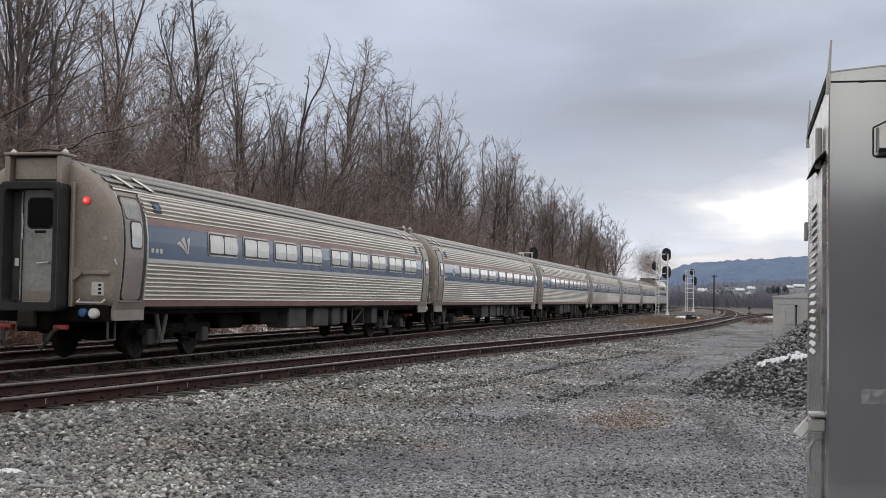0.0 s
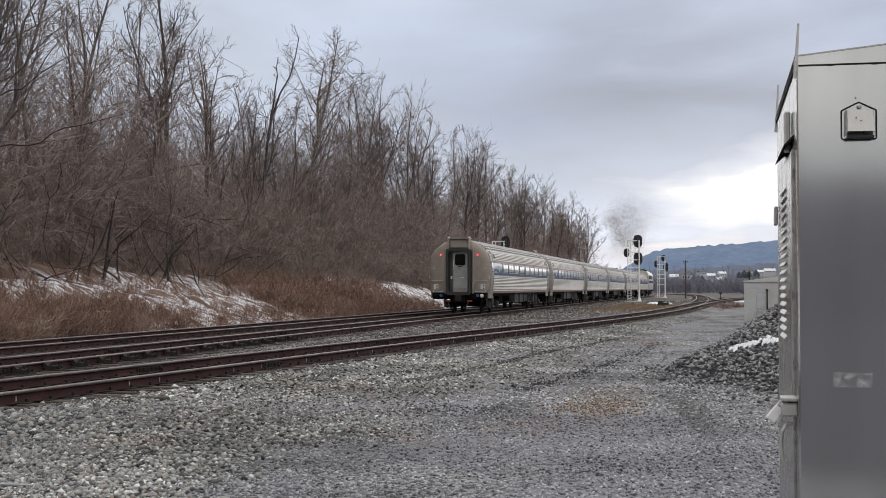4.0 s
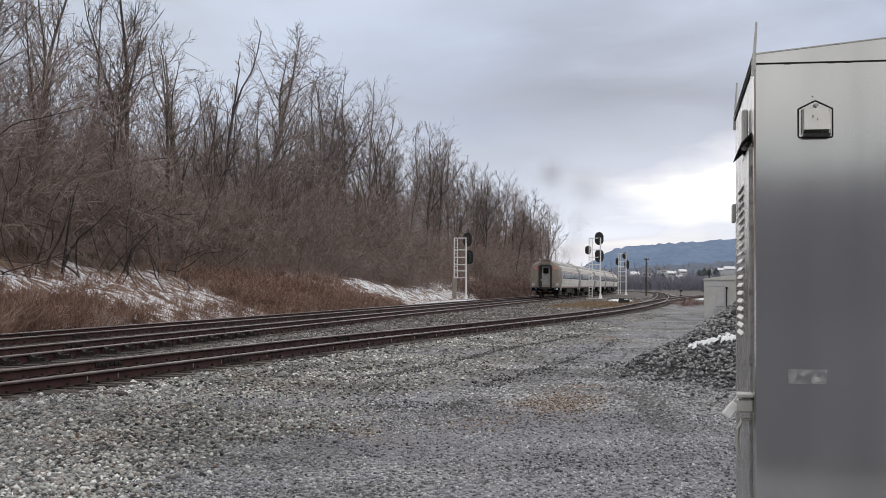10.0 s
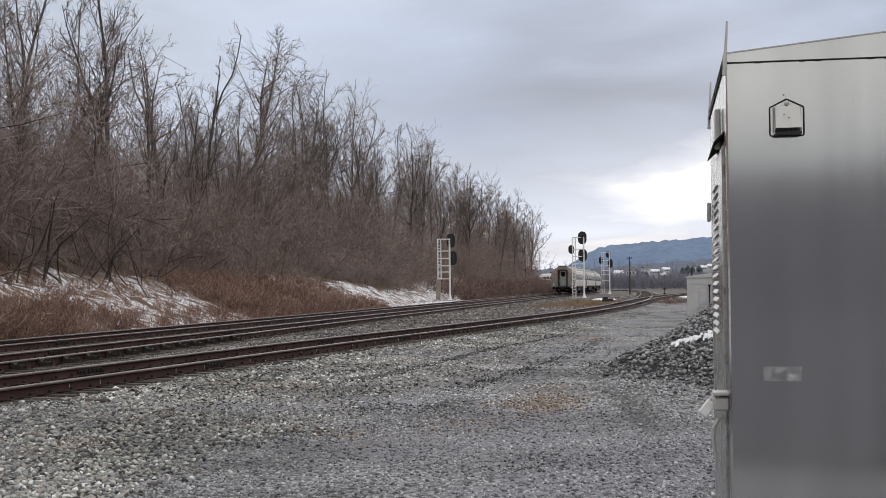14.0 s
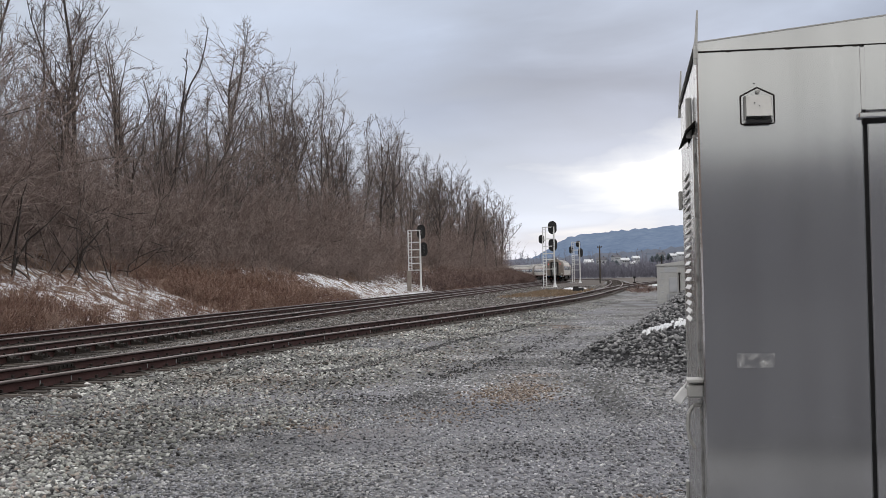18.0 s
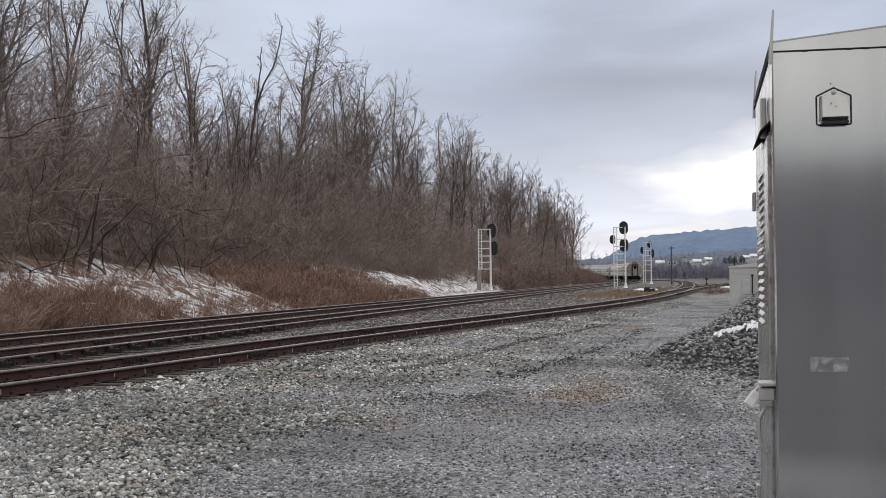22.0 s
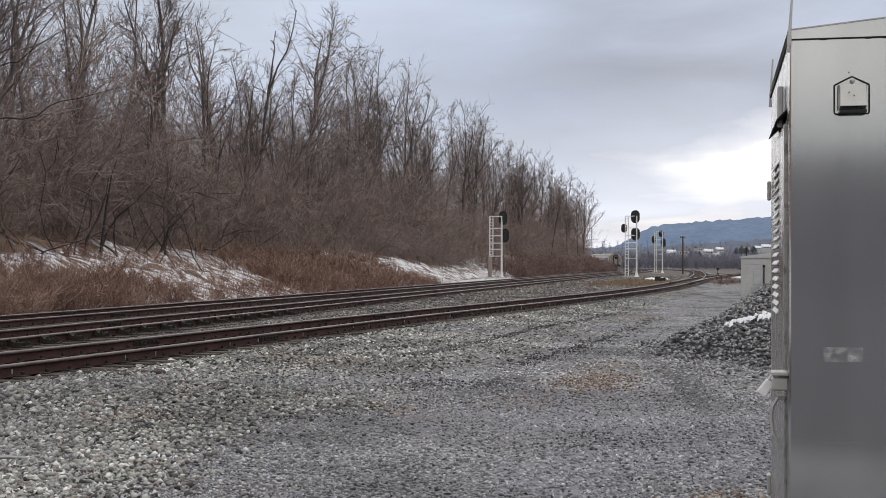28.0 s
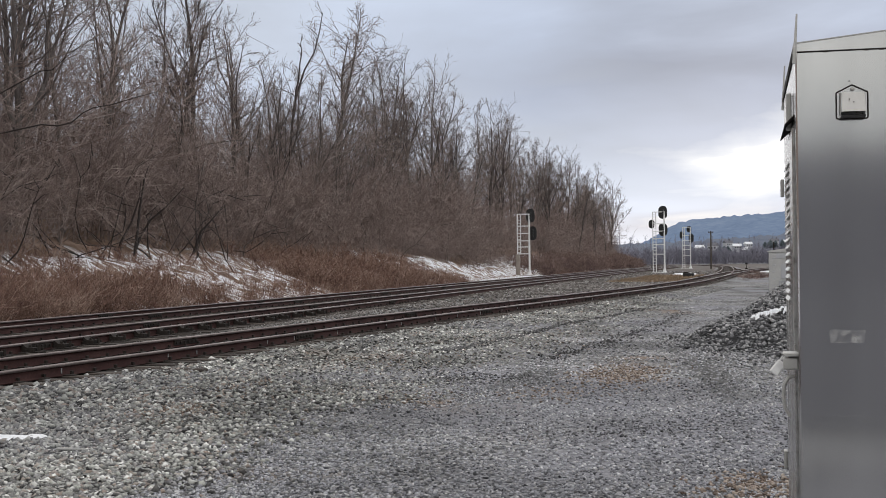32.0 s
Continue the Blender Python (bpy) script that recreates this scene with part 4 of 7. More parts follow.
    for side in (-1, 1):
        x = side * 0.96
        part("wall_post", Geo().box(side * 0.68, side * 0.76, y, y + out * 0.14, 1.06, 3.36, 0.02), ENDSTEEL, wall)
        part("marker_light", Geo().turned([(0.02 * out, 0.068), (0.07 * out, 0.068), (0.10 * out, 0.045), (0.11 * out, 0.02)], (x, y, 3.03), 1, 16), REDLIGHT, wall, "glowing red marker light")
        part("lamp_core", Geo().turned([(0.10 * out, 0.04), (0.113 * out, 0.035), (0.118 * out, 0.01)], (x, y, 3.03), 1, 12), REDCORE, wall)
        part("light_rim", Geo().turned([(0, 0.085), (0.05 * out, 0.085), (0.05 * out, 0.070)], (x, y, 3.03), 1, 16), ENDSTEEL, wall)
        part("ledge", Geo().box(side * 0.90, side * 1.46, y - out * 0.05, y + out * 0.09, 1.66, 1.74, 0.02), ENDSTEEL, wall)
        br = Geo()
        q = [(side * 0.70, 1.80), (side * 0.92, 1.72), (side * 0.92, 1.66), (side * 0.76, 1.54), (side * 0.70, 1.52)]
        br.prism(q, y + out * 0.0, y + out * 0.13)
        part("ledge_bracket", br, ENDSTEEL, wall)
        part("end_plate", Geo().box(side * 1.10, side * 1.34, y - out * 0.01, y + out * 0.045, 1.28, 1.53, 0.006), WHITE, wall, "white instruction plate")
        for k in range(3):
            part("plate_mark", Geo().box(side * 1.22 + 0.02, side * 1.22 + 0.08, y + out * 0.045, y + out * 0.050, 1.305 + 0.072 * k, 1.35 + 0.072 * k), IRON, wall)
        part("step_bar", Geo().path([(side * 0.86, y + out * 0.02, 1.21), (side * 0.86, y + out * 0.14, 1.15), (side * 1.36, y + out * 0.14, 1.15), (side * 1.36, y + out * 0.02, 1.21)], 0.016), WHITE, wall)
        part("latch_box", Geo().box(side * 1.27, side * 1.41, y - out * 0.03, y + out * 0.02, 2.28, 2.40, 0.01), ENDSTEEL, wall)
        part("latch_face", Geo().box(side * 1.295, side * 1.385, y + out * 0.02, y + out * 0.028, 2.30, 2.38, 0.004), DOORGREY, wall)
        part("receptacle", Geo().turned([(0, 0.095), (0.10 * out, 0.095), (0.14 * out, 0.06)], (side * 1.17, y, 0.95), 1, 14), ALU if side > 0 else UNDER, wall)
        part("blue_cap", Geo().turned([(0, 0.08), (0.10 * out, 0.08), (0.12 * out, 0.05)], (side * 0.95, y, 0.96), 1, 12), BLUEPAINT, wall)
        part("hose", Geo().path([(side * 0.52, y + out * 0.10, 0.68), (side * 0.50, y + out * 0.34, 0.60), (side * 0.44, y + out * 0.44, 0.42), (side * 0.34, y + out * 0.42, 0.30), (side * 0.26, y + out * 0.36, 0.34)], 0.035), RUBBER, wall)
        part("hose_cock", Geo().box(side * 0.42, side * 0.68, y + out * 0.04, y + out * 0.20, 0.64, 0.73, 0.03), REDPAINT, wall, "red painted air valve")
        part("stirrup", Geo().path([(side * 1.40, y - out * 0.05, 0.80), (side * 1.40, y - out * 0.05, 0.46), (side * 1.40, y - out * 0.33, 0.46), (side * 1.40, y - out * 0.33, 0.80)], 0.022), EQUIP, wall)
        part("grab_iron", Geo().path([(side * 1.50, y - out * 0.12, 1.78), (side * 1.56, y - out * 0.02, 1.86), (side * 1.54, y + out * 0.02, 1.95)], 0.016), ALU, wall)
    part("buffer_beam", Geo().box(-1.42, 1.42, y - out * 0.45, y - out * 0.01, 0.78, 1.11, 0.03), UNDER, wall)
    part("draft_box", Geo().box(-0.32, 0.32, y - out * 0.2, y + out * 0.22, 0.60, 1.02, 0.04), UNDER, wall)
    part("coupler", Geo().box(-0.12, 0.12, y - out * 0.3, y + out * 0.34, 0.72, 0.95, 0.03).box(-0.17, 0.17, y + out * 0.26, y + out * 0.46, 0.66, 1.0, 0.05), IRON, wall)


def coach(label):
    """A stainless-steel coach; its rear end is at y = 0, and z = 0 is the top of the rails."""
    car = thing("passenger_coach", Matrix(), label, "train car", "coaches of the train")
    y0, y1 = 0.50, CAR - 0.50
    part("skirt", band(1.03, 1.08, 1.9, CAR - 1.9), UNDER, car)
    part("lower_red_stripe", band(1.08, 1.21, 1.5, CAR - 1.5, 0.002), RED, car, "faded red sill stripe")
    part("lower_fluting", band(1.21, 1.93, 1.5, CAR - 1.5, 0.0, 0.082, 0.022), STEEL, car, "fluted stainless-steel lower side")
    part("white_stripe", band(1.93, 2.01, 1.5, CAR - 1.5, 0.012), WHITE, car)
    part("blue_stripe", band(2.01, 2.66, 1.5, CAR - 1.5, 0.0), BLUE, car, "faded blue window band")
    part("red_stripe", band(2.66, 2.79, 1.5, CAR - 1.5, 0.004), RED, car, "faded red upper stripe")
    part("upper_fluting", band(2.81, 3.26, 1.5, CAR - 1.5, 0.0, 0.085, 0.024), STEEL, car)
    part("seam", band(2.64, 2.83, 1.5, CAR - 1.5, -0.004), STEEL, car)
    part("gutter", band(3.26, 3.31, y0, y1, 0.03), STEEL, car)
    part("roof", band(3.31, 3.86, y0, y1, 0.0, 0.13, 0.044), ROOFSTEEL, car, "sooty ribbed steel roof")
    for a, b in ((y0, 1.5), (CAR - 1.5, y1)):
        for side in (-1, 1):
            part("vestibule_wall", band(1.02, 3.26, a, b, 0.0, sides=(side,)), ENDSTEEL, car)
            lo, hi = a - 0.12, b + 0.12
            part("step_panel", side_panel(side, lo, hi, 0.82, 1.16, 0.03, 0.012, 0.05), ENDSTEEL, car, "grimy lower step panel")
            part("post_bead", side_panel(side, (b if a < 3 else a) - 0.03, (b if a < 3 else a) + 0.03, 1.2, 3.24, 0.02, 0.014, 0.02), STEEL, car)
    for k in range(9):
        a = 4.45 + 2.0 * k + (0.45 if k > 3 else 0.0)
        for side in (-1, 1):
            w = part("window", side_panel(side, a - 0.06, a + 1.61, 2.155, 2.68, 0.11, 0.016, 0.03), STEEL, car)
            part("gasket", side_panel(side, a - 0.025, a + 1.575, 2.19, 2.645, 0.085, 0.024, 0.02), BLACK, w, "black rubber seal")
            part("pane", side_panel(side, a + 0.015, a + 0.745, 2.225, 2.61, 0.06, 0.030, 0.02), WINDOW, w, "pane with the sky's reflection painted pale")
            part("pane", side_panel(side, a + 0.805, a + 1.535, 2.225, 2.61, 0.06, 0.030, 0.02), WINDOW, w)
    for side in (-1, 1):
        for a, flip in ((0.54, 1), (CAR - 1.44, -1)):
            d = part("vestibule_door", side_panel(side, a, a + 0.90, 1.18, 3.16, 0.14, 0.010, 0.03), BLACK, car, "sliding vestibule door with a dark seal")
            b0 = a + 0.03 if flip > 0 else a + 0.13
            part("door_leaf", side_panel(side, b0, b0 + 0.74, 1.21, 3.12, 0.12, 0.018, 0.02), ENDSTEEL, d)
            part("door_upper", side_panel(side, b0 + 0.05, b0 + 0.62, 2.72, 3.08, 0.10, 0.022, 0.02), DOORGREY, d)
            part("glass_seal", side_panel(side, b0 + 0.20, b0 + 0.68, 2.16, 2.70, 0.10, 0.026, 0.02), BLACK, d)
            part("door_glass", side_panel(side, b0 + 0.235, b0 + 0.645, 2.195, 2.665, 0.08, 0.032, 0.02), WINDOW, d)
            part("threshold", side_panel(side, a, a + 0.92, 1.165, 1.195, 0.01, 0.03, 0.04), STEEL, d)
        for a in (1.9, CAR - 2.3):
            part("side_lamp", side_panel(side, a, a + 0.36, 2.90, 3.14, 0.05, 0.022, 0.02), EQUIP, car)
            part("lamp_glass", side_panel(side, a + 0.09, a + 0.27, 2.96, 3.09, 0.03, 0.030, 0.02), BLUEPAINT, car)
        for a in (1.30, 2.15, CAR - 2.75, CAR - 1.9):
            part("roof_strap", side_panel(side, a, a + 0.20, 3.36, 3.60, 0.02, 0.055, 0.05, -1.1), STEEL, car, "raised roof grab strap")
        for base, tip, wide in (((3.30, 2.15), (2.86, 2.40), 0.17), ((3.34, 2.15), (3.06, 2.48), 0.19), ((3.38, 2.16), (3.36, 2.50), 0.19)):
            # three stripes that sweep up from one foot and widen
            up_, dn = [], []
            for k in range(7):
                q = k / 6.0
                yy, zz = base[0] + (tip[0] - base[0]) * q, base[1] + (tip[1] - base[1]) * q ** 0.7
                w = 0.012 + wide * 0.5 * q
                up_.append((yy + w, zz + 0.02 * q)), dn.append((yy - w * 0.6, zz - 0.05 * q))
            part("emblem", side_flag(side, up_ + dn[::-1], 0.008), WHITE, car, "pale sweeping emblem stripe")
        for k in range(3):
            part("number_bar", side_panel(side, 1.66 + 0.19 * k, 1.78 + 0.19 * k, 2.12, 2.21, 0.02, 0.010, 0.008), WHITE, car)
        for a, b, z in ((10.2, 11.6, 0.50), (12.2, 13.5, 0.50), (13.85, 14.6, 0.52), (14.9, 15.3, 0.55), (17.9, 18.5, 0.50), (8.2, 9.4, 0.62)):
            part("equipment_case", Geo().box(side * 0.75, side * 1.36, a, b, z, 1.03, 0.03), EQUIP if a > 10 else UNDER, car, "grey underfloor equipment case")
        part("frame_cage", Geo().path([(side * 1.34, 15.8, 0.5), (side * 1.34, 17.0, 0.5), (side * 1.34, 17.0, 1.0), (side * 1.34, 15.8, 1.0), (side * 1.34, 15.8, 0.5), (side * 1.34, 17.0, 1.0)], 0.03), EQUIP, car)
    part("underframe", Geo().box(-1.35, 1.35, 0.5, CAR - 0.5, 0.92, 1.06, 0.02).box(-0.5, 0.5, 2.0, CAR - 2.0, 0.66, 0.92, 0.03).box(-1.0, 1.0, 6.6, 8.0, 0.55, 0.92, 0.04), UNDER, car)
    truck_parts(car, TRUCK_A), truck_parts(car, TRUCK_B)
    car_end(car, 0.32, -1), car_end(car, CAR - 0.32, 1)
    return car


COACHES = [coach("fluted stainless-steel coach with red marker lights at its rear")]
for k in range(5):
    c = copy_thing(COACHES[0], Matrix())
    tagged(c, "fluted stainless-steel coach with red and blue stripes")
    COACHES.append(c)


def locomotive():
    loco = thing("diesel_locomotive", Matrix(), "grey diesel passenger locomotive at the head of the train", "locomotive")
    o = [(-1.48, 1.1), (-1.52, 1.6), (-1.52, 3.5), (-1.25, 4.05), (-0.7, 4.3), (0.7, 4.3), (1.25, 4.05), (1.52, 3.5), (1.52, 1.6), (1.48, 1.1)]
    part("body", Geo().prism(o, 0.3, 17.5), STEEL, loco, "smooth grey carbody")
    nose = Geo()
    for (a, ka), (b, kb) in (((17.5, (1, 1.0)), (19.0, (0.97, 0.86))), ((19.0, (0.97, 0.86)), (20.6, (0.80, 0.52)))):
        n = len(o)
        vs = [(x * ka[0], a, 1.1 + (z - 1.1) * ka[1]) for x, z in o] + [(x * kb[0], b, 1.1 + (z - 1.1) * kb[1]) for x, z in o]
        nose.add(vs, [(i, (i + 1) % n, n + (i + 1) % n, n + i) for i in range(n)] + [tuple(range(n, 2 * n))])
    part("nose", nose, STEEL, loco)
    part("blue_stripe", Geo().box(-1.535, 1.535, 0.5, 17.3, 2.2, 2.6, 0.01), BLUE, loco)
    part("roof_equipment", Geo().box(-0.9, 0.9, 1.0, 6.0, 4.25, 4.45, 0.05).box(-0.8, 0.8, 7.0, 9.5, 4.25, 4.5, 0.05), UNDER, loco)
    part("exhaust_stack", Geo().rod((0, 10.6, 4.2), (0, 10.6, 4.62), 0.3, n=12), BLACK, loco)
    part("rear_door", Geo().prism(round_rect(-0.4, 0.4, 1.3, 3.2, 0.05), 0.24, 0.30), DOORGREY, loco)
    for side in (-1, 1):
        for k in range(4):
            part("grille", Geo().box(side * 1.50, side * 1.54, 1.2 + 3.2 * k, 3.6 + 3.2 * k, 2.9, 3.5, 0.01), EQUIP, loco)
        part("cab_window", Geo().box(side * 1.46, side * 1.54, 16.4, 17.3, 2.9, 3.5, 0.02), DARKGLASS, loco)
    part("underframe", Geo().box(-1.4, 1.4, 0.2, 20.2, 0.85, 1.12, 0.03), UNDER, loco)
    part("fuel_tank", Geo().box(-1.3, 1.3, 7.5, 12.5, 0.3, 0.9, 0.1), UNDER, loco)
    truck_parts(loco, 4.2), truck_parts(loco, 16.3)
    return loco


LOCO = locomotive()
REAR_0, SPEED = 22.1, 10.82


def train_pose(s_rear, a, b):
    """The pose of a car whose rear end stands s_rear along the line, with its trucks at a and b."""
    xa, ya = at_length(MAIN_1, s_rear + a)
    xb, yb = at_length(MAIN_1, s_rear + b)
    d = Vector((xb - xa, yb - ya)).normalized()
    return pose(xa - d.x * a, ya - d.y * a, RAIL_TOP, 0, 0, -math.degrees(math.atan2(d.x, d.y)))


def motions():
    turn = -SPEED / 0.46
    for w in [c for c in COACHES[0].children if c.name.startswith("wheelset")]:
        at = Matrix.Translation(w.location.copy())
        walk(w, [(min(32.0, 0.06 * k), at @ Matrix.Rotation(turn * min(32.0, 0.06 * k), 4, "X")) for k in range(535)])
    for k, car in enumerate(COACHES):
        walk(car, [(t, train_pose(S_AT_0 + REAR_0 + SPEED * t + PITCH_ * k, TRUCK_A, TRUCK_B)) for t in range(33)])
    walk(SMOKE, [(0, pose(-2.4, 172, 6.6)), (2.5, pose(-2.0, 174, 8.9)), (6, pose(-2.6, 176, 10.6)), (9, pose(-4.2, 178, 11.6)), (12, pose(-22, 225, 12)), (20, pose(-60, 300, 10)), (32, pose(-90, 340, 10))])
    for ob, at in PUFFS:
        walk(ob, [(t, Matrix.Translation(at * k)) for t, k in ((0, 0.75), (2.5, 1.3), (6, 2.5), (9, 4.0), (12, 6.0), (32, 8.0))])
    walk(LOCO, [(t, train_pose(S_AT_0 + REAR_0 + SPEED * t + PITCH_ * 6, 4.2, 16.3)) for t in range(33)])


# ---------------------------------------------------------------- loose stone
def stones(rng, xy, z, size, mat, name, label, category, whole=True):
    """Broken stones, each an eight-faced lump of its own shape, or its upper half where it lies sunk in the ground."""
    n = len(xy)
    base = np.array([(1, 0, 0), (-1, 0, 0), (0, 1, 0), (0, -1, 0), (0, 0, 0.62), (0, 0, -0.75)], float) * np.array([1.25, 0.85, 1.0])
    v = base[None] * rng.uniform(0.6, 1.35, (n, 6, 1)) + rng.normal(0, 0.20, (n, 6, 3))
    a = rng.uniform(0, 2 * np.pi, n)
    tilt = rng.normal(0, 0.42, n)
    c, s = np.cos(a)[:, None], np.sin(a)[:, None]
    x, y = v[..., 0] * c - v[..., 1] * s, v[..., 0] * s + v[..., 1] * c
    ct, st = np.cos(tilt)[:, None], np.sin(tilt)[:, None]
    y, zz = y * ct - v[..., 2] * st, y * st + v[..., 2] * ct
    v = np.stack([x, y, zz], -1) * (size[:, None, None] / 2)
    v += np.column_stack([xy, z])[:, None, :]
    f = np.array([(0, 2, 4), (2, 1, 4), (1, 3, 4), (3, 0, 4), (2, 0, 5), (1, 2, 5), (3, 1, 5), (0, 3, 5)][: 8 if whole else 4])
    f = (f[None] + (np.arange(n) * 6)[:, None, None]).reshape(-1, 3)
    ob = new(name, soup(name, v.reshape(-1, 3), f, mat))
    tagged(ob, label, category, kind="stuff")


ROAD_EDGE = ((9.0, -4.3), (9.8, -3.85), (14.0, -3.5), (21.3, -2.5), (29.6, -1.5), (38.5, -0.3), (60.0, 1.6))


def road_left(y):
    """The worn roadway's left edge."""
    return np.interp(y, [p[0] for p in ROAD_EDGE], [p[1] for p in ROAD_EDGE]) + 0.35 * np.sin(0.9 * y) + 0.2 * np.sin(2.3 * y)


def build_stones():
    rng = np.random.default_rng(5)
    n = 172000
    y = 7.0 * (60 / 7.0) ** rng.uniform(0, 1, n)
    x = rng.uniform(-0.60, 0.24, n) * y
    ok = x > line_x(SIDING, y) + rng.normal(1.16, 0.13, n)
    x, y = x[ok], y[ok]
    on_road = x + rng.normal(0, 0.35, len(x)) > road_left(y)
    keep = 0.78 + 0.22 * np.sin(x * 0.9 + 0.25 * y) * np.sin(0.4 * y - 0.3 * x)
    ok = (rng.uniform(0, 1, len(x)) < keep) & (on_road | (rng.uniform(0, 1, len(x)) < 0.85))
    x, y, on_road = x[ok], y[ok], on_road[ok]
    shoulder = np.clip(1 - (x - line_x(SIDING, y) - 0.9) / 3.5, 0, 1)
    far = np.where(y < 15, 1.18, np.clip(y / 18, 1.0, 1.2))
    loose = rng.uniform(0.026, 0.056, len(x)) * (1 + 0.8 * shoulder * rng.uniform(0.3, 1.2, len(x))) * far
    worn = rng.uniform(0.018, 0.043, len(x)) * np.clip(y / 16, 0.95, 1.25)
    size = np.where(on_road, worn, loose)
    z = ground_height(x, y) + size * np.where(on_road, 0.16, 0.26)
    near = y < 17
    z = np.where(near, z, z - size * 0.10)
    for pick, mat, name, label in ((~on_road, STONE, "yard_gravel", "loose grey crushed stone over the yard"), (on_road, ROADSTONE, "roadway_gravel", "fine blue-grey stone packed on the roadway")):
        for zone in (near, ~near):
            q = pick & zone
            stones(rng, np.column_stack([x, y])[q], z[q], size[q], mat, name, label, "gravel", bool(zone is near))
    n = 17000
    y = 11 * (75 / 11) ** rng.uniform(0, 1, n)
    x = line_x(SIDING, y) + 1.04 + 2.1 * rng.uniform(0, 1, n) ** 1.2
    size = rng.uniform(0.022, 0.047, n) * np.clip(y / 22, 1, 1.25)
    stones(rng, np.column_stack([x, y]), np.maximum(ground_height(x, y), 0.0) + size * 0.2, size, STONE, "track_ballast", "coarse grey ballast stones along the side track", "ballast")
    n = 22000
    y = 16 * (165 / 16) ** rng.uniform(0, 1, n)
    x = line_x(MAIN_1, y) + (line_x(SIDING, y) - line_x(MAIN_1, y)) * rng.uniform(0.06, 0.93, n)
    size = rng.uniform(0.03, 0.055, n) * np.clip(y / 22, 1, 3.2)
    stones(rng, np.column_stack([x, y]), np.maximum(ground_height(x, y), 0.0) + size * 0.15, size, TRACKSTONE, "track_stones", "brown-grey stones between the tracks", "ballast")
    # dark damp streaks in the wheel ruts
    X, Y = [], []
    for pts, w, m in ((((-4.1, 22.4), (-3.63, 23.7), (-3.34, 26.3), (-2.33, 33.5), (-0.35, 44.0)), 0.07, 2000), (((-3.2, 17.1), (-2.6, 17.6), (-1.9, 17.5)), 0.20, 480), (((-2.0, 20.5), (-1.4, 24.0), (-0.5, 30.0), (0.6, 40.0)), 0.16, 700), (((-1.6, 11.6), (-0.6, 12.0), (0.3, 12.0)), 0.16, 200), (((-3.6, 13.4), (-3.0, 14.4), (-2.2, 15.2)), 0.18, 330)):
        t = rng.uniform(0, len(pts) - 1, m)
        X.append(np.interp(t, range(len(pts)), [p[0] for p in pts]) + rng.normal(0, w, m) * (0.5 + np.abs(np.sin(7 * t))))
        Y.append(np.interp(t, range(len(pts)), [p[1] for p in pts]) + rng.normal(0, w * 2.2, m))
    x, y = np.concatenate(X), np.concatenate(Y)
    size = rng.uniform(0.016, 0.036, len(x)) * np.clip(y / 15, 1, 1.6)
    stones(rng, np.column_stack([x, y]), ground_height(x, y) + size * 0.22, size, DARKSTONE, "rut_stones", "damp dark stones in the wheel ruts", "gravel")
    # drifts of dead leaves
    X, Y = [], []
    for cx, cy, rx, ry, m in ((-0.62, 18.2, 0.34, 0.85, 900), (-1.35, 15.4, 0.35, 0.5, 130), (-5.45, 13.1, 0.26, 0.40, 420), (-2.9, 14.6, 0.4, 0.5, 90), (-4.6, 20.6, 0.6, 1.4, 200), (-2.2, 27.5, 0.5, 3.0, 160), (-5.6, 15.6, 0.4, 0.7, 120), (0.62, 8.9, 0.22, 0.34, 420)):
        X.append(rng.normal(cx, rx, m)), Y.append(rng.normal(cy, ry, m))
    x, y = np.concatenate(X), np.concatenate(Y)
    size = rng.uniform(0.025, 0.05, len(x))
    stones(rng, np.column_stack([x, y]), ground_height(x, y) + size * 0.25, size, LEAF, "dead_leaves", "brown dead leaves blown over the gravel", "leaves")


build_stones()


def pile_height(x, y):
    dx, dy = (np.asarray(x) - 4.2) / 3.4, (np.asarray(y) - 25.8) / 6.8
    r = np.sqrt(dx * dx + dy * dy)
    a = np.arctan2(dy, dx)
    r = r * (1 + 0.07 * np.sin(3 * a + 1) + 0.05 * np.sin(7 * a))
    return 2.05 * np.clip(1.06 - r, 0, 1) ** 1.05 + 0.05 * np.sin(2.1 * np.asarray(x) + 1.3 * np.asarray(y)) * (r < 0.95)


def build_pile():
    rng = np.random.default_rng(9)
    xs, ys = np.linspace(0.2, 8.2, 60), np.linspace(18, 34, 70)
    v, f = sheet(xs, ys, lambda X, Y: pile_height(X, Y) - 0.20)
    root = thing("stone_pile", Matrix(), "heap of dark grey ballast stone beside the yard", "gravel pile")
    part("core", soup("core", v, f, PILE), None, root)
    n = 34000
    a, r = rng.uniform(0, 2 * np.pi, n), np.sqrt(rng.uniform(0, 1.12, n)) * (1 + 0.10 * np.abs(rng.normal(0, 1, n)))
    x, y = 4.2 + 3.4 * r * np.cos(a), 25.8 + 6.8 * r * np.sin(a)
    ok = (y < 28) & (x < 5.2)
    x, y = x[ok], y[ok]
    size = rng.uniform(0.04, 0.095, len(x))
    stones(rng, np.column_stack([x, y]), np.maximum(pile_height(x, y), 0.0) + size * 0.15, size, PILE, "pile_stones", "dark broken stones of the heap", "stones")


build_pile()


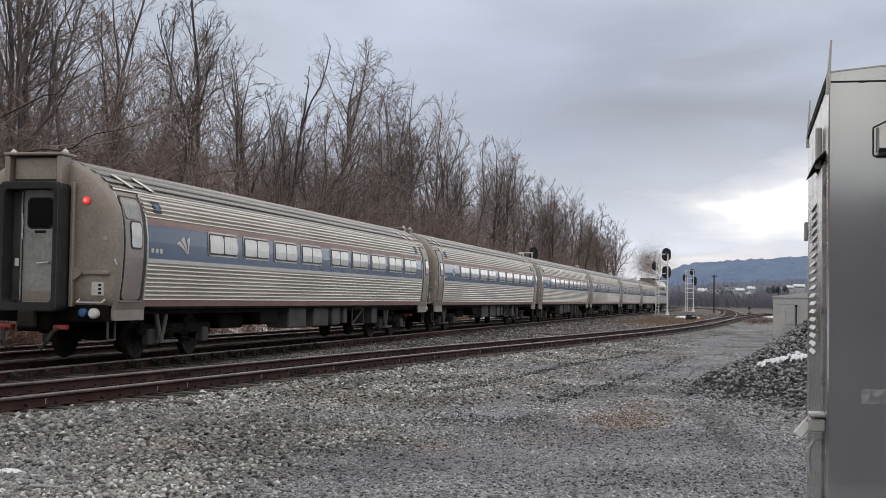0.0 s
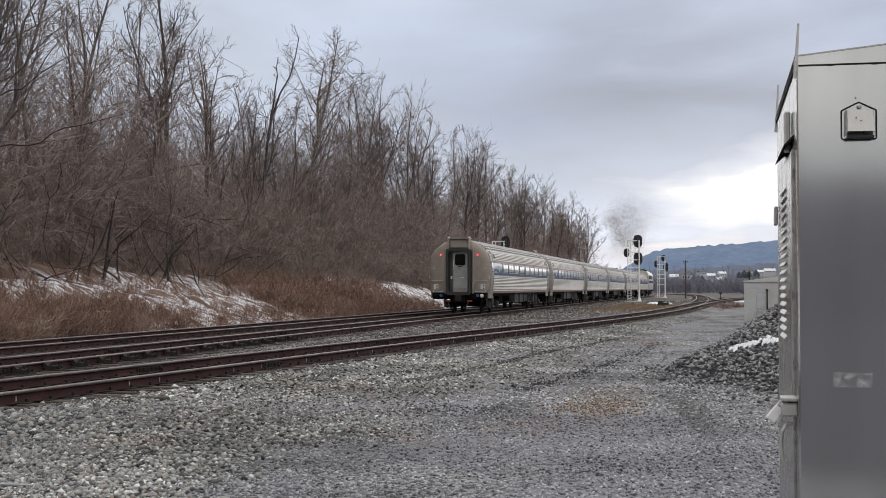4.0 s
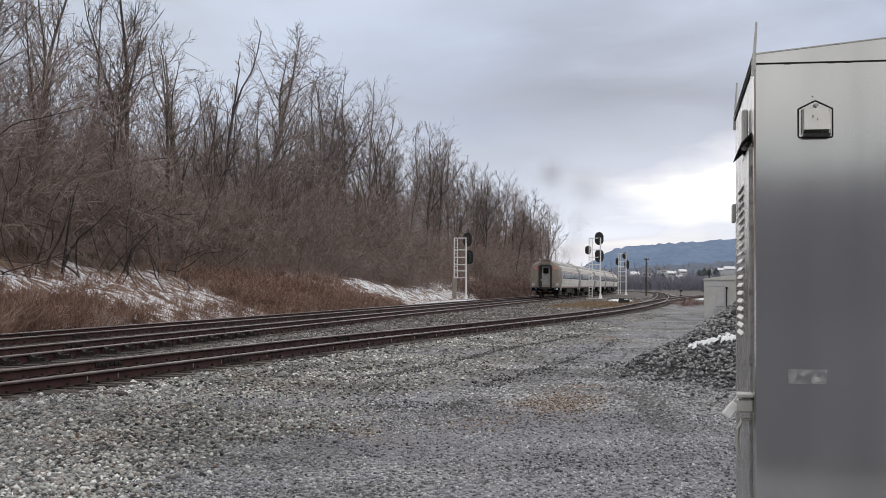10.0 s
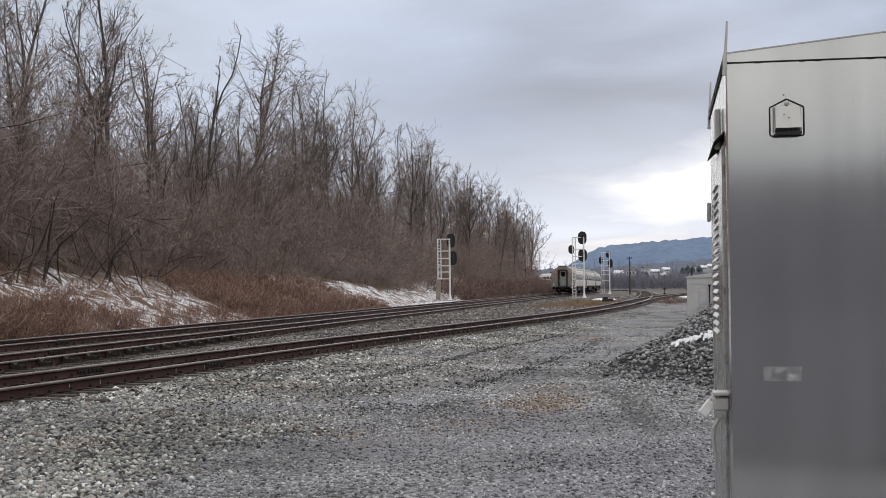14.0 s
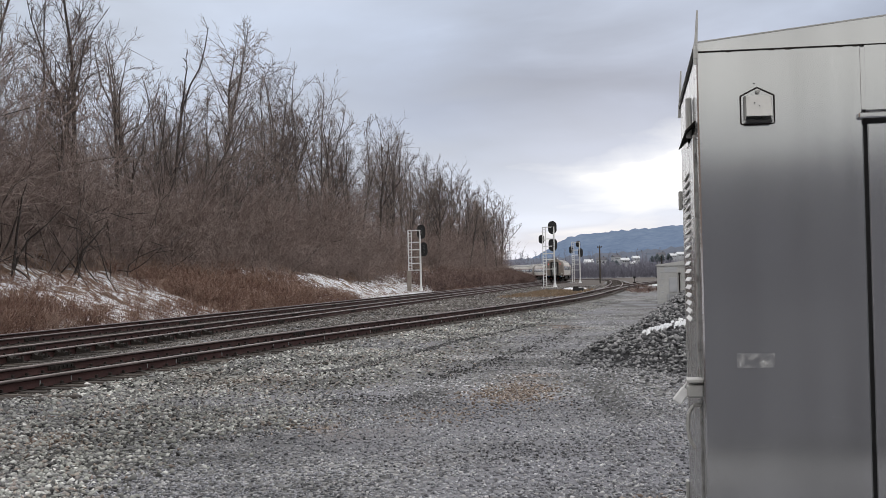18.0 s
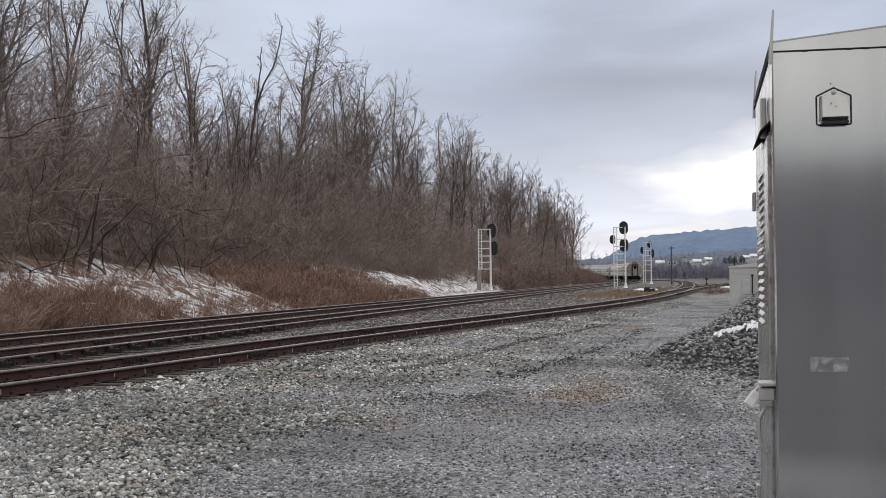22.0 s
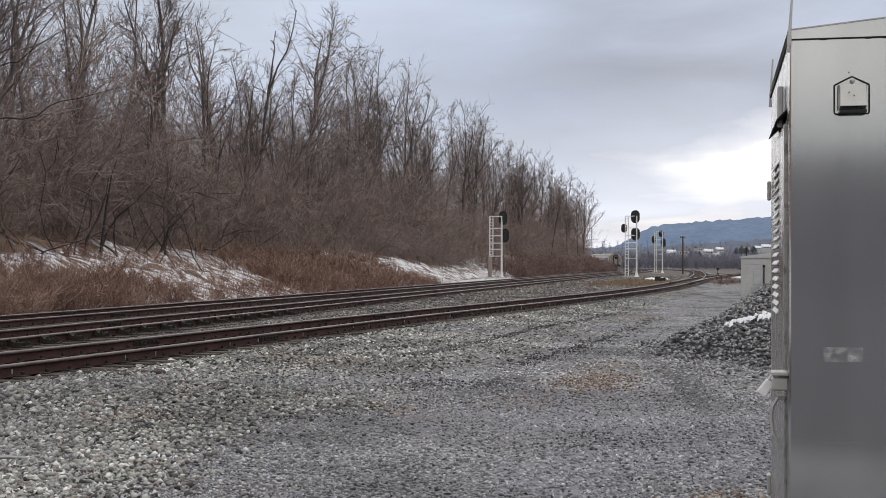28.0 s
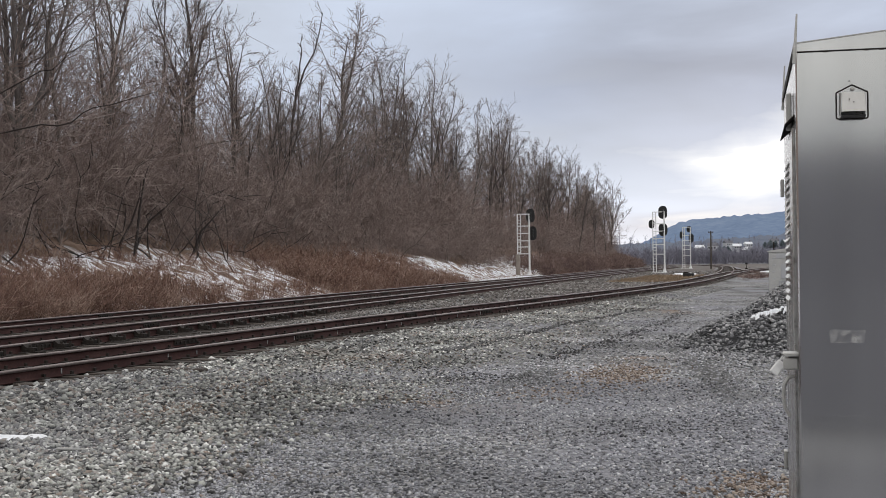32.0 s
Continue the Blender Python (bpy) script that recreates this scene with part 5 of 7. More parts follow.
def snow_patch(name, spots, height, label, rise=0.03):
    """A thin, ragged layer of snow made of overlapping low mounds."""
    g = Geo()
    rnd = random.Random(3)
    for cx, cy, rx, ry in spots:
        n = 22
        rim = []
        for i in range(n):
            a = 2 * math.pi * i / n
            k = 1 + 0.28 * math.sin(3 * a + cx) + 0.2 * rnd.uniform(-1, 1)
            rim.append((cx + rx * k * math.cos(a), cy + ry * k * math.sin(a)))
        vs = [(x, y, float(height(x, y)) - 0.01) for x, y in rim]
        vs += [((x + cx) / 2, (y + cy) / 2, float(height((x + cx) / 2, (y + cy) / 2)) + 0.75 * rise) for x, y in rim]
        vs.append((cx, cy, float(height(cx, cy)) + rise))
        fs = [(i, (i + 1) % n, n + (i + 1) % n, n + i) for i in range(n)] + [(n + i, n + (i + 1) % n, 2 * n) for i in range(n)]
        g.add(vs, fs)
    ob = part(name, g, SNOW, None, label, True)
    return tagged(ob, category="snow", kind="stuff")


HEAP_SNOW = random.Random(12)
snow_patch("snow_on_pile", [(1.60 + 0.022 * k + HEAP_SNOW.gauss(0, 0.02), 23.38 - 0.004 * k + HEAP_SNOW.gauss(0, 0.09), HEAP_SNOW.uniform(0.015, 0.06), HEAP_SNOW.uniform(0.03, 0.11)) for k in range(40)], lambda x, y: pile_height(x, y) + 0.05, "patch of old snow on the stone heap")
snow_patch("snow_on_gravel", [(-5.86, 10.86, 0.12, 0.09), (-5.95, 10.75, 0.16, 0.12), (-6.15, 10.72, 0.30, 0.22), (-6.6, 10.7, 0.35, 0.2)], lambda x, y: ground_height(x, y) + 0.02, "thin melting snow patch on the gravel")
snow_patch("snow_by_track", [(1.4, 123, 0.9, 1.2), (2.4, 124, 0.7, 1.0)], lambda x, y: ground_height(x, y) + 0.05, "small bank of snow between the tracks", 0.24)
snow_patch("snow_by_spur", [(12.2, 150, 1.2, 0.8), (13.4, 151, 0.8, 0.7)], lambda x, y: ground_height(x, y) + 0.05, "low bank of snow beside the spur", 0.2)
snow_patch("snow_at_bank_foot", [(float(x), float(y), w, 2.4) for x, y, z, w in ((*bank_point(s, u), w) for s, u, w in ((164, 3.0, 0.5), (168, 3.3, 0.8), (172, 3.6, 1.2), (176, 3.8, 1.4), (180, 3.9, 1.4), (184, 3.6, 1.2), (189, 3.2, 0.7)))], lambda x, y: 0.14, "snow lying along the foot of the bank")

# ---------------------------------------------------------------- bare trees and brush


def tubes(p0, p1, r0, r1, n):
    """Tapered n-sided tubes for many short pieces at once."""
    p0, p1, r0, r1 = (np.asarray(q, float) for q in (p0, p1, r0, r1))
    d = p1 - p0
    d /= np.linalg.norm(d, axis=1)[:, None] + 1e-9
    ref = np.where(np.abs(d[:, 2:]) > 0.9, np.array([[1.0, 0, 0]]), np.array([[0, 0, 1.0]]))
    a = np.cross(d, ref)
    a /= np.linalg.norm(a, axis=1)[:, None] + 1e-9
    b = np.cross(d, a)
    t = 2 * np.pi * np.arange(n) / n
    ring = a[:, None] * np.cos(t)[None, :, None] + b[:, None] * np.sin(t)[None, :, None]
    v = np.concatenate([p0[:, None] + ring * r0[:, None, None], p1[:, None] + ring * r1[:, None, None]], 1)
    i = np.arange(n)
    f = np.stack([i, (i + 1) % n, n + (i + 1) % n, n + i], -1)
    f = (f[None] + (np.arange(len(p0)) * 2 * n)[:, None, None]).reshape(-1, 4)
    return v.reshape(-1, 3), f


def ribbons(rng, p0, p1, r0, r1):
    """The finest twigs: one slim tapered blade each, turned at random."""
    p0, p1, r0, r1 = (np.asarray(q, float) for q in (p0, p1, r0, r1))
    d = p1 - p0
    a = np.cross(d, rng.normal(0, 1, d.shape))
    a /= np.linalg.norm(a, axis=1)[:, None] + 1e-9
    v = np.stack([p0 - a * r0[:, None], p0 + a * r0[:, None], p1 + a * r1[:, None], p1 - a * r1[:, None]], 1).reshape(-1, 3)
    f = np.arange(len(p0))[:, None] * 4 + np.arange(4)[None]
    return v, f


def grow(rng, height, lean=0.05, limbs=16, first=0.35, spread=0.9, subs=7, twigs=6, droop=0.0, thick=0.012, forks=(1, 3), fork_at=(0.18, 0.45), splay=(0.22, 0.48), rise=(0.45, 0.95), kink=1.0, vines=0):
    """The pieces of a bare tree: rows start, end, radii, level."""
    rows = []

    def stem(p, d, length, r, n, wander, pull, level, r_end):
        pts = [p]
        for k in range(n):
            d = d + rng.normal(0, wander, 3) + np.array([0, 0, pull])
            d = d / np.linalg.norm(d)
            q = p + d * (length / n)
            ra, rb = r + (r_end - r) * k / n, r + (r_end - r) * (k + 1) / n
            rows.append((p, q, ra, rb, level))
            p = q
            pts.append(p)
        return pts, d

    def along(pts, t):
        k = min(int(t * (len(pts) - 1)), len(pts) - 2)
        w = t * (len(pts) - 1) - k
        return pts[k] * (1 - w) + pts[k + 1] * w, (pts[k + 1] - pts[k]) / (np.linalg.norm(pts[k + 1] - pts[k]) + 1e-9)

    def side_way(d, ang):
        a = np.cross(d, rng.normal(0, 1, 3))
        a /= np.linalg.norm(a) + 1e-9
        return d * math.cos(ang) + a * math.sin(ang)

    r0 = thick * height
    trunk, _ = stem(np.array([0, 0, -0.4]), np.array([rng.normal(0, lean), rng.normal(0, lean), 1.0]), height * 0.92, r0, 12, 0.055 * kink, 0.04, 0, 0.022)
    stems = [(trunk, first, height)]
    for _ in range(rng.integers(*forks)):
        at = rng.uniform(*fork_at)
        p, d = along(trunk, at)
        ls = height * (0.92 - at) * rng.uniform(0.72, 1.0)
        s2, _ = stem(p, side_way(d, rng.uniform(*splay)), ls, r0 * 0.62, 9, 0.075 * kink, 0.035, 0, 0.014)
        stems.append((s2, 0.25, ls))
    for trunk_, lo, h in stems:
        m = int(limbs * (h / height) ** 0.7) + 2
        for i in range(m):
            t = lo + (1 - lo) * (i + rng.uniform(0, 1)) / m * 0.99
            p, d = along(trunk_, t)
            length = h * (0.36 * (1 - t) + 0.12) * rng.uniform(0.7, 1.3) * spread
            limb, _ = stem(p, side_way(d, rng.uniform(*rise)), length, max(0.016, r0 * 0.34 * (1.15 - t)), 6, 0.14 * kink, 0.05 - droop, 1, 0.009)
            for j in range(subs):
                tt = 0.12 + 0.88 * (j + rng.uniform(0, 1)) / subs
                q, qd = along(limb, tt)
                ls = length * rng.uniform(0.28, 0.55) * (1.15 - 0.5 * tt)
                sub, _ = stem(q, side_way(qd, rng.uniform(0.4, 0.9)), ls, 0.014, 3, 0.18, 0.05 - 2.2 * droop, 2, 0.009)
                for k in range(twigs):
                    q2, q2d = along(sub, 0.1 + 0.9 * (k + rng.uniform(0, 1)) / twigs)
                    lt = ls * rng.uniform(0.35, 0.8)
                    stem(q2, side_way(q2d, rng.uniform(0.35, 0.9)), lt, 0.0085, 2 if droop else 1, 0.16, 0.05 - 3.0 * droop, 3, 0.0055)
    # vines that climb the trunk and hang in loops
    for _ in range(vines):
        at = rng.uniform(0.35, 0.95)
        p, d = along(trunk, at)
        v = side_way(d, rng.uniform(0.8, 1.7))
        stem(p + rng.normal(0, 0.18, 3), v, rng.uniform(0.8, 2.8), 0.017, 6, 0.42, -0.16, 2, 0.010)
    return rows


def tree_meshes(seed, **kw):
    rng = np.random.default_rng(seed)
    rows = grow(rng, **kw)
    out = []
    for name, levels, n, mat in (("trunk", (0, 1), 5, BARK), ("crown", (2, 3), 3, TWIG)):
        pick = [r for r in rows if r[4] in levels]
        cols = [[r[i] for r in pick] for i in range(4)]
        v, f = tubes(*cols, n) if n > 3 else ribbons(rng, *cols)
        out.append(soup(name, v, f, mat, name == "trunk"))
    return out


def tree(kind_label, meshes, m):
    root = thing("bare_tree", m, kind_label, "tree", "bare trees on the bank")
    part("trunk", meshes[0], None, root, "grey-brown trunk and limbs")
    part("crown", meshes[1], None, root, "bare twigs")
    return root


TREES = [
    ("tall bare tree with a straight slender trunk", tree_meshes(11, height=16.0, limbs=20, first=0.40, spread=0.62, subs=6, twigs=5, forks=(0, 2), rise=(0.5, 1.0), thick=0.010)),
    ("broad bare tree with fine fan-shaped twigs", tree_meshes(12, height=14.5, limbs=11, first=0.34, spread=1.0, subs=6, twigs=5, forks=(3, 5), fork_at=(0.28, 0.52), splay=(0.35, 0.70), rise=(0.45, 0.95), kink=1.0, thick=0.009)),
    ("crooked bare tree with a few long bent limbs", tree_meshes(23, height=14.0, limbs=9, first=0.42, spread=0.5, subs=4, twigs=3, forks=(1, 2), fork_at=(0.35, 0.55), splay=(0.14, 0.26), rise=(0.4, 0.85), thick=0.009, kink=1.9)),
    ("bare tree hung with dark tangled vines", tree_meshes(14, height=15.5, limbs=18, first=0.34, spread=1.0, droop=0.03, subs=7, twigs=5, lean=0.01, forks=(1, 2), fork_at=(0.5, 0.6), rise=(0.6, 1.15), kink=0.8, thick=0.014, vines=260)),
    ("forked bare tree with rising limbs", tree_meshes(15, height=14.5, limbs=14, first=0.32, spread=0.8, subs=6, twigs=6, forks=(2, 4), fork_at=(0.2, 0.55), splay=(0.28, 0.55), rise=(0.42, 0.9), lean=0.08, kink=1.2)),
    ("young bare tree with many upright shoots", tree_meshes(16, height=10.0, limbs=9, first=0.15, spread=1.0, subs=5, twigs=5, forks=(3, 6), fork_at=(0.03, 0.25), splay=(0.25, 0.6), rise=(0.4, 0.9), thick=0.007)),
    ("slim bare tree with a narrow brushy crown", tree_meshes(17, height=13.5, limbs=18, first=0.30, spread=0.7, subs=6, twigs=6, forks=(1, 3), fork_at=(0.2, 0.5), rise=(0.35, 0.8), thick=0.009, kink=0.9)),
]
HEIGHTS = [max(v.co.z for v in meshes[0].vertices) for _, meshes in TREES]


def canopy(s):
    """How high the wood stands along the line."""
    return float(np.interp(s, [90, 124, 128, 134, 141, 146, 152, 170, 182, 200, 236, 252, 330, 430], [15.5, 15, 12.5, 11.5, 13.0, 14.5, 16.0, 16.0, 16.4, 15.2, 15.2, 14.6, 15.0, 15.8]))


def build_trees():
    rng = np.random.default_rng(21)
    made = {}

    def plant(s, u, kind, scale, turn=None):
        x, y, z = (float(q) for q in bank_point(s, u))
        label, meshes = TREES[kind]
        m = pose(x, y, z - 0.1, rng.normal(0, 2), rng.normal(0, 2), rng.uniform(0, 360) if turn is None else turn) @ Matrix.Diagonal((scale, scale, scale, 1))
        if kind in made:
            copy_thing(made[kind], m)
        else:
            made[kind] = tree(label, meshes, m)

    # the trees that stand out against the sky; top is the height of the crown
    for s, u, kind, top, turn in LANDMARKS:
        plant(s, u, kind, 0.95 * top / HEIGHTS[kind], turn)
    # the front of the wood
    s = 86.0
    while s < 430:
        k = int(rng.choice([0, 6, 6, 2, 4, 4])) if s < 150 else int(rng.choice([1, 1, 4, 6, 6]))
        plant(s, rng.uniform(10.5, 15.0), k, canopy(s) * (rng.uniform(0.50, 0.80) if s < 142 else rng.uniform(0.40, 0.62) if s < 165 else rng.uniform(0.60, 0.92)) / HEIGHTS[k])
        s += rng.uniform(4.2, 6.8) if s < 150 else rng.uniform(4.6, 7.4)
    # the rows behind it
    s = 88.0
    while s < 300:
        k = int(rng.choice([0, 4, 6, 6]))
        plant(s, rng.uniform(16, 28), k, canopy(s) * (rng.uniform(0.50, 0.72) if s < 124 else rng.uniform(0.40, 0.58)) / HEIGHTS[k])
        s += rng.uniform(5.5, 9.0)
    # young trees along the edge and under the crowns
    s = 92.0
    while s < 410:
        low = s < 150
        plant(s, rng.uniform(8.6, 12), 5, rng.uniform(0.38, 0.62) if low else rng.uniform(0.5, 0.8))
        if 124 < s < 205:
            plant(s + 2.2, rng.uniform(12.5, 17), 6, rng.uniform(7.5, 10.5) / HEIGHTS[6])
        if 200 < s < 330:
            plant(s + 1.5, rng.uniform(13, 18), 5, rng.uniform(0.8, 1.15))
        s += rng.uniform(5.5, 9.0)


LANDMARKS = [
    (97, 11, 4, 15.5, 20), (101, 12, 0, 16, 80), (105, 11, 4, 14.5, 140), (108, 13, 0, 17, 10), (111, 12, 2, 14, 60), (114, 15, 0, 17.5, 200), (116.5, 12.5, 6, 15, 30), (119.5, 14, 0, 16.5, 120), (122, 12, 3, 12.5, 45),
    (126.3, 12.4, 0, 18.5, 250), (129, 17, 6, 13.5, 90), (131.5, 12, 4, 12.8, 15), (133.8, 12.5, 3, 12.6, 210), (136.4, 13, 2, 13.6, 300), (137.2, 12, 4, 11.5, 80), (142.5, 13, 4, 11.0, 20), (144.5, 12, 6, 11.5, 250), (154.5, 13, 4, 13.0, 130), (161.5, 12.5, 6, 14.0, 10), (140.6, 12.6, 2, 15.4, 100), (145.5, 15, 6, 9.5, 160),
    (149.2, 12.4, 3, 20.8, 70), (158.5, 13.5, 2, 12.5, 40), (166, 13, 1, 16.6, 0), (171.5, 14, 4, 17.2, 75), (177.5, 13, 1, 18.0, 130), (184.5, 13.5, 1, 17.6, 220), (192, 13, 4, 16.2, 10),
    (203, 13, 6, 15.5, 50), (210.5, 12.5, 1, 16.4, 280), (216, 12, 4, 15.8, 200), (221, 13, 1, 16.8, 165), (229.5, 13, 1, 16.6, 95), (238, 13, 4, 15.6, 340), (245, 12, 1, 15.2, 15), (252, 12.5, 1, 15.2, 20), (261, 13, 1, 16.2, 110), (271, 13, 1, 15.8, 250), (283, 12.5, 4, 15.4, 310),
    (294, 12, 1, 16.6, 60), (308, 11, 1, 16.2, 190), (264, 8.8, 6, 13.0, 30), (288, 8.8, 1, 13.6, 75), (306, 8.6, 1, 14.0, 140), (324, 8.8, 1, 15.0, 230), (342, 8.5, 4, 15.0, 330),
]
build_trees()


def build_undergrowth():
    """The dense bare brush that fills the slope under the trees."""
    rng = np.random.default_rng(33)
    shrubs = []
    for k in range(5):
        rows = []
        for i in range(13):
            a, t = rng.uniform(0, 2 * np.pi), rng.uniform(0.1, 0.85)
            d = np.array([math.cos(a) * math.sin(t), math.sin(a) * math.sin(t), math.cos(t)])
            p = np.array([rng.normal(0, 0.5), rng.normal(0, 0.5), -0.2])
            length = rng.uniform(2.6, 4.6)
            for j in range(5):
                d = d + rng.normal(0, 0.17, 3) + np.array([0, 0, 0.05 - 0.06 * j])
                d /= np.linalg.norm(d)
                q = p + d * length / 5
                rows.append((p, q, 0.022 * (1 - j / 6.5), 0.022 * (1 - (j + 1) / 6.5)))
                for w in range(3 if j else 1):
                    e = d + rng.normal(0, 0.75, 3)
                    e /= np.linalg.norm(e)
                    ls = rng.uniform(0.5, 1.4)
                    q2 = q + e * ls
                    rows.append((q, q2, 0.011, 0.008))
                    for _ in range(4):
                        g_ = e + rng.normal(0, 0.75, 3)
                        g_ /= np.linalg.norm(g_)
                        st = q + e * ls * rng.uniform(0.3, 1.0)
                        rows.append((st, st + g_ * rng.uniform(0.3, 0.8), 0.009, 0.005))
                p = q
        shrubs.append([np.array([r[i] for r in rows]) for i in range(4)])
    V, Fc, k0 = [], [], 0
    spots = []
    s = 80.0
    while s < 440:
        for u, sc in ((rng.uniform(7.5, 9.5), rng.uniform(0.4, 0.75)), (rng.uniform(9.0, 11.5), rng.uniform(0.7, 1.15)), (rng.uniform(10.5, 13), rng.uniform(1.0, 1.45)), (rng.uniform(12, 17), rng.uniform(1.3, 1.8) if s < 150 else rng.uniform(1.7, 2.3)), (rng.uniform(16, 25), rng.uniform(1.4, 1.9))):
            if (s > 190 and rng.uniform() < 0.30) or (u > 14 and rng.uniform() < 0.35) or (u < 10 and rng.uniform() < 0.3):
                continue
            spots.append((s + rng.uniform(-1.5, 1.5), u, sc * (1.3 if s < 122 else 1.0)))
        s += rng.uniform(1.7, 2.5) if s < 200 else rng.uniform(3, 4.5)
    for s, u, sc in spots:
        x, y, z = bank_point(s, u)
        p0, p1, r0, r1 = shrubs[rng.integers(0, 5)]
        a = rng.uniform(0, 2 * np.pi)
        R = np.array([[math.cos(a), -math.sin(a), 0], [math.sin(a), math.cos(a), 0], [0, 0, rng.uniform(0.85, 1.25)]]) * sc
        o = np.array([float(x), float(y), float(z)])
        a0, a1, w = p0 @ R.T + o, p1 @ R.T + o, math.sqrt(sc) * (0.9 if s < 180 else 1.1)
        stout = r0 > 0.012
        for v, f in (tubes(a0[stout], a1[stout], r0[stout] * w, r1[stout] * w, 3), ribbons(rng, a0[~stout], a1[~stout], r0[~stout] * w, r1[~stout] * w)):
            V.append(v), Fc.append(f + k0)
            k0 += len(v)
    ob = new("undergrowth", soup("undergrowth", np.vstack(V), np.vstack(Fc), BRUSH))
    tagged(ob, "dense leafless brush on the wooded bank", "brush", kind="stuff")


build_undergrowth()


def blades(rng, x, y, z, length, width, lean, mat, name, label, category):
    """Thin bent stalks, two flat pieces each."""
    n = len(x)
    a = rng.uniform(0, 2 * np.pi, n)
    dx, dy = np.cos(a) * lean, np.sin(a) * lean
    b = a + np.pi / 2
    wx, wy = np.cos(b) * width / 2, np.sin(b) * width / 2
    p0 = np.stack([x, y, z], -1)
    p1 = p0 + np.stack([dx * 0.35 * length, dy * 0.35 * length, 0.6 * length], -1)
    p2 = p0 + np.stack([dx * length, dy * length, length * np.sqrt(np.clip(1 - lean**2 * 0.6, 0.1, 1))], -1)
    w = np.stack([wx, wy, np.zeros(n)], -1)
    v = np.stack([p0 - w, p0 + w, p1 - w * 0.8, p1 + w * 0.8, p2], 1).reshape(-1, 3)
    k = np.arange(n)[:, None] * 5
    f = np.concatenate([k + np.array([[0, 1, 3]]), k + np.array([[0, 3, 2]]), k + np.array([[2, 3, 4]])])
    tagged(new(name, soup(name, v, f, mat)), label, category, kind="stuff")


LEANING = [
    ([(-23.6, 39.8, 1.9), (-23.3, 40.0, 4.2), (-22.6, 40.3, 6.1), (-21.05, 40.9, 6.5), (-20.57, 41.14, 6.47), (-20.16, 41.34, 6.58), (-19.83, 41.5, 6.92), (-19.49, 41.66, 7.12), (-18.9, 41.93, 7.25), (-18.2, 42.24, 7.5), (-17.4, 42.57, 7.76)], 0.034),
    ([(-23.3, 40.0, 4.2), (-22.6, 40.4, 7.4), (-21.05, 40.9, 8.34), (-20.72, 41.06, 8.39), (-20.32, 41.27, 8.83), (-20.0, 41.4, 9.1)], 0.03),
    ([(-22.2, 51.4, 1.8), (-22.1, 51.45, 2.8), (-21.98, 51.5, 4.0), (-21.8, 51.6, 5.3), (-21.6, 51.65, 5.9)], 0.075),
    ([(-22.9, 51.1, 1.8), (-22.66, 51.2, 2.7), (-22.3, 51.36, 3.45), (-21.98, 51.5, 4.5), (-21.9, 51.5, 5.2)], 0.07),
    ([(-22.7, 52.3, 1.8), (-22.38, 52.4, 2.8), (-21.94, 52.6, 3.6), (-21.3, 52.9, 4.2), (-20.6, 53.1, 5.0)], 0.075),
    ([(-22.1, 58.0, 2.0), (-21.7, 58.1, 3.2), (-21.2, 58.25, 3.75), (-20.7, 58.4, 4.4)], 0.07),
]


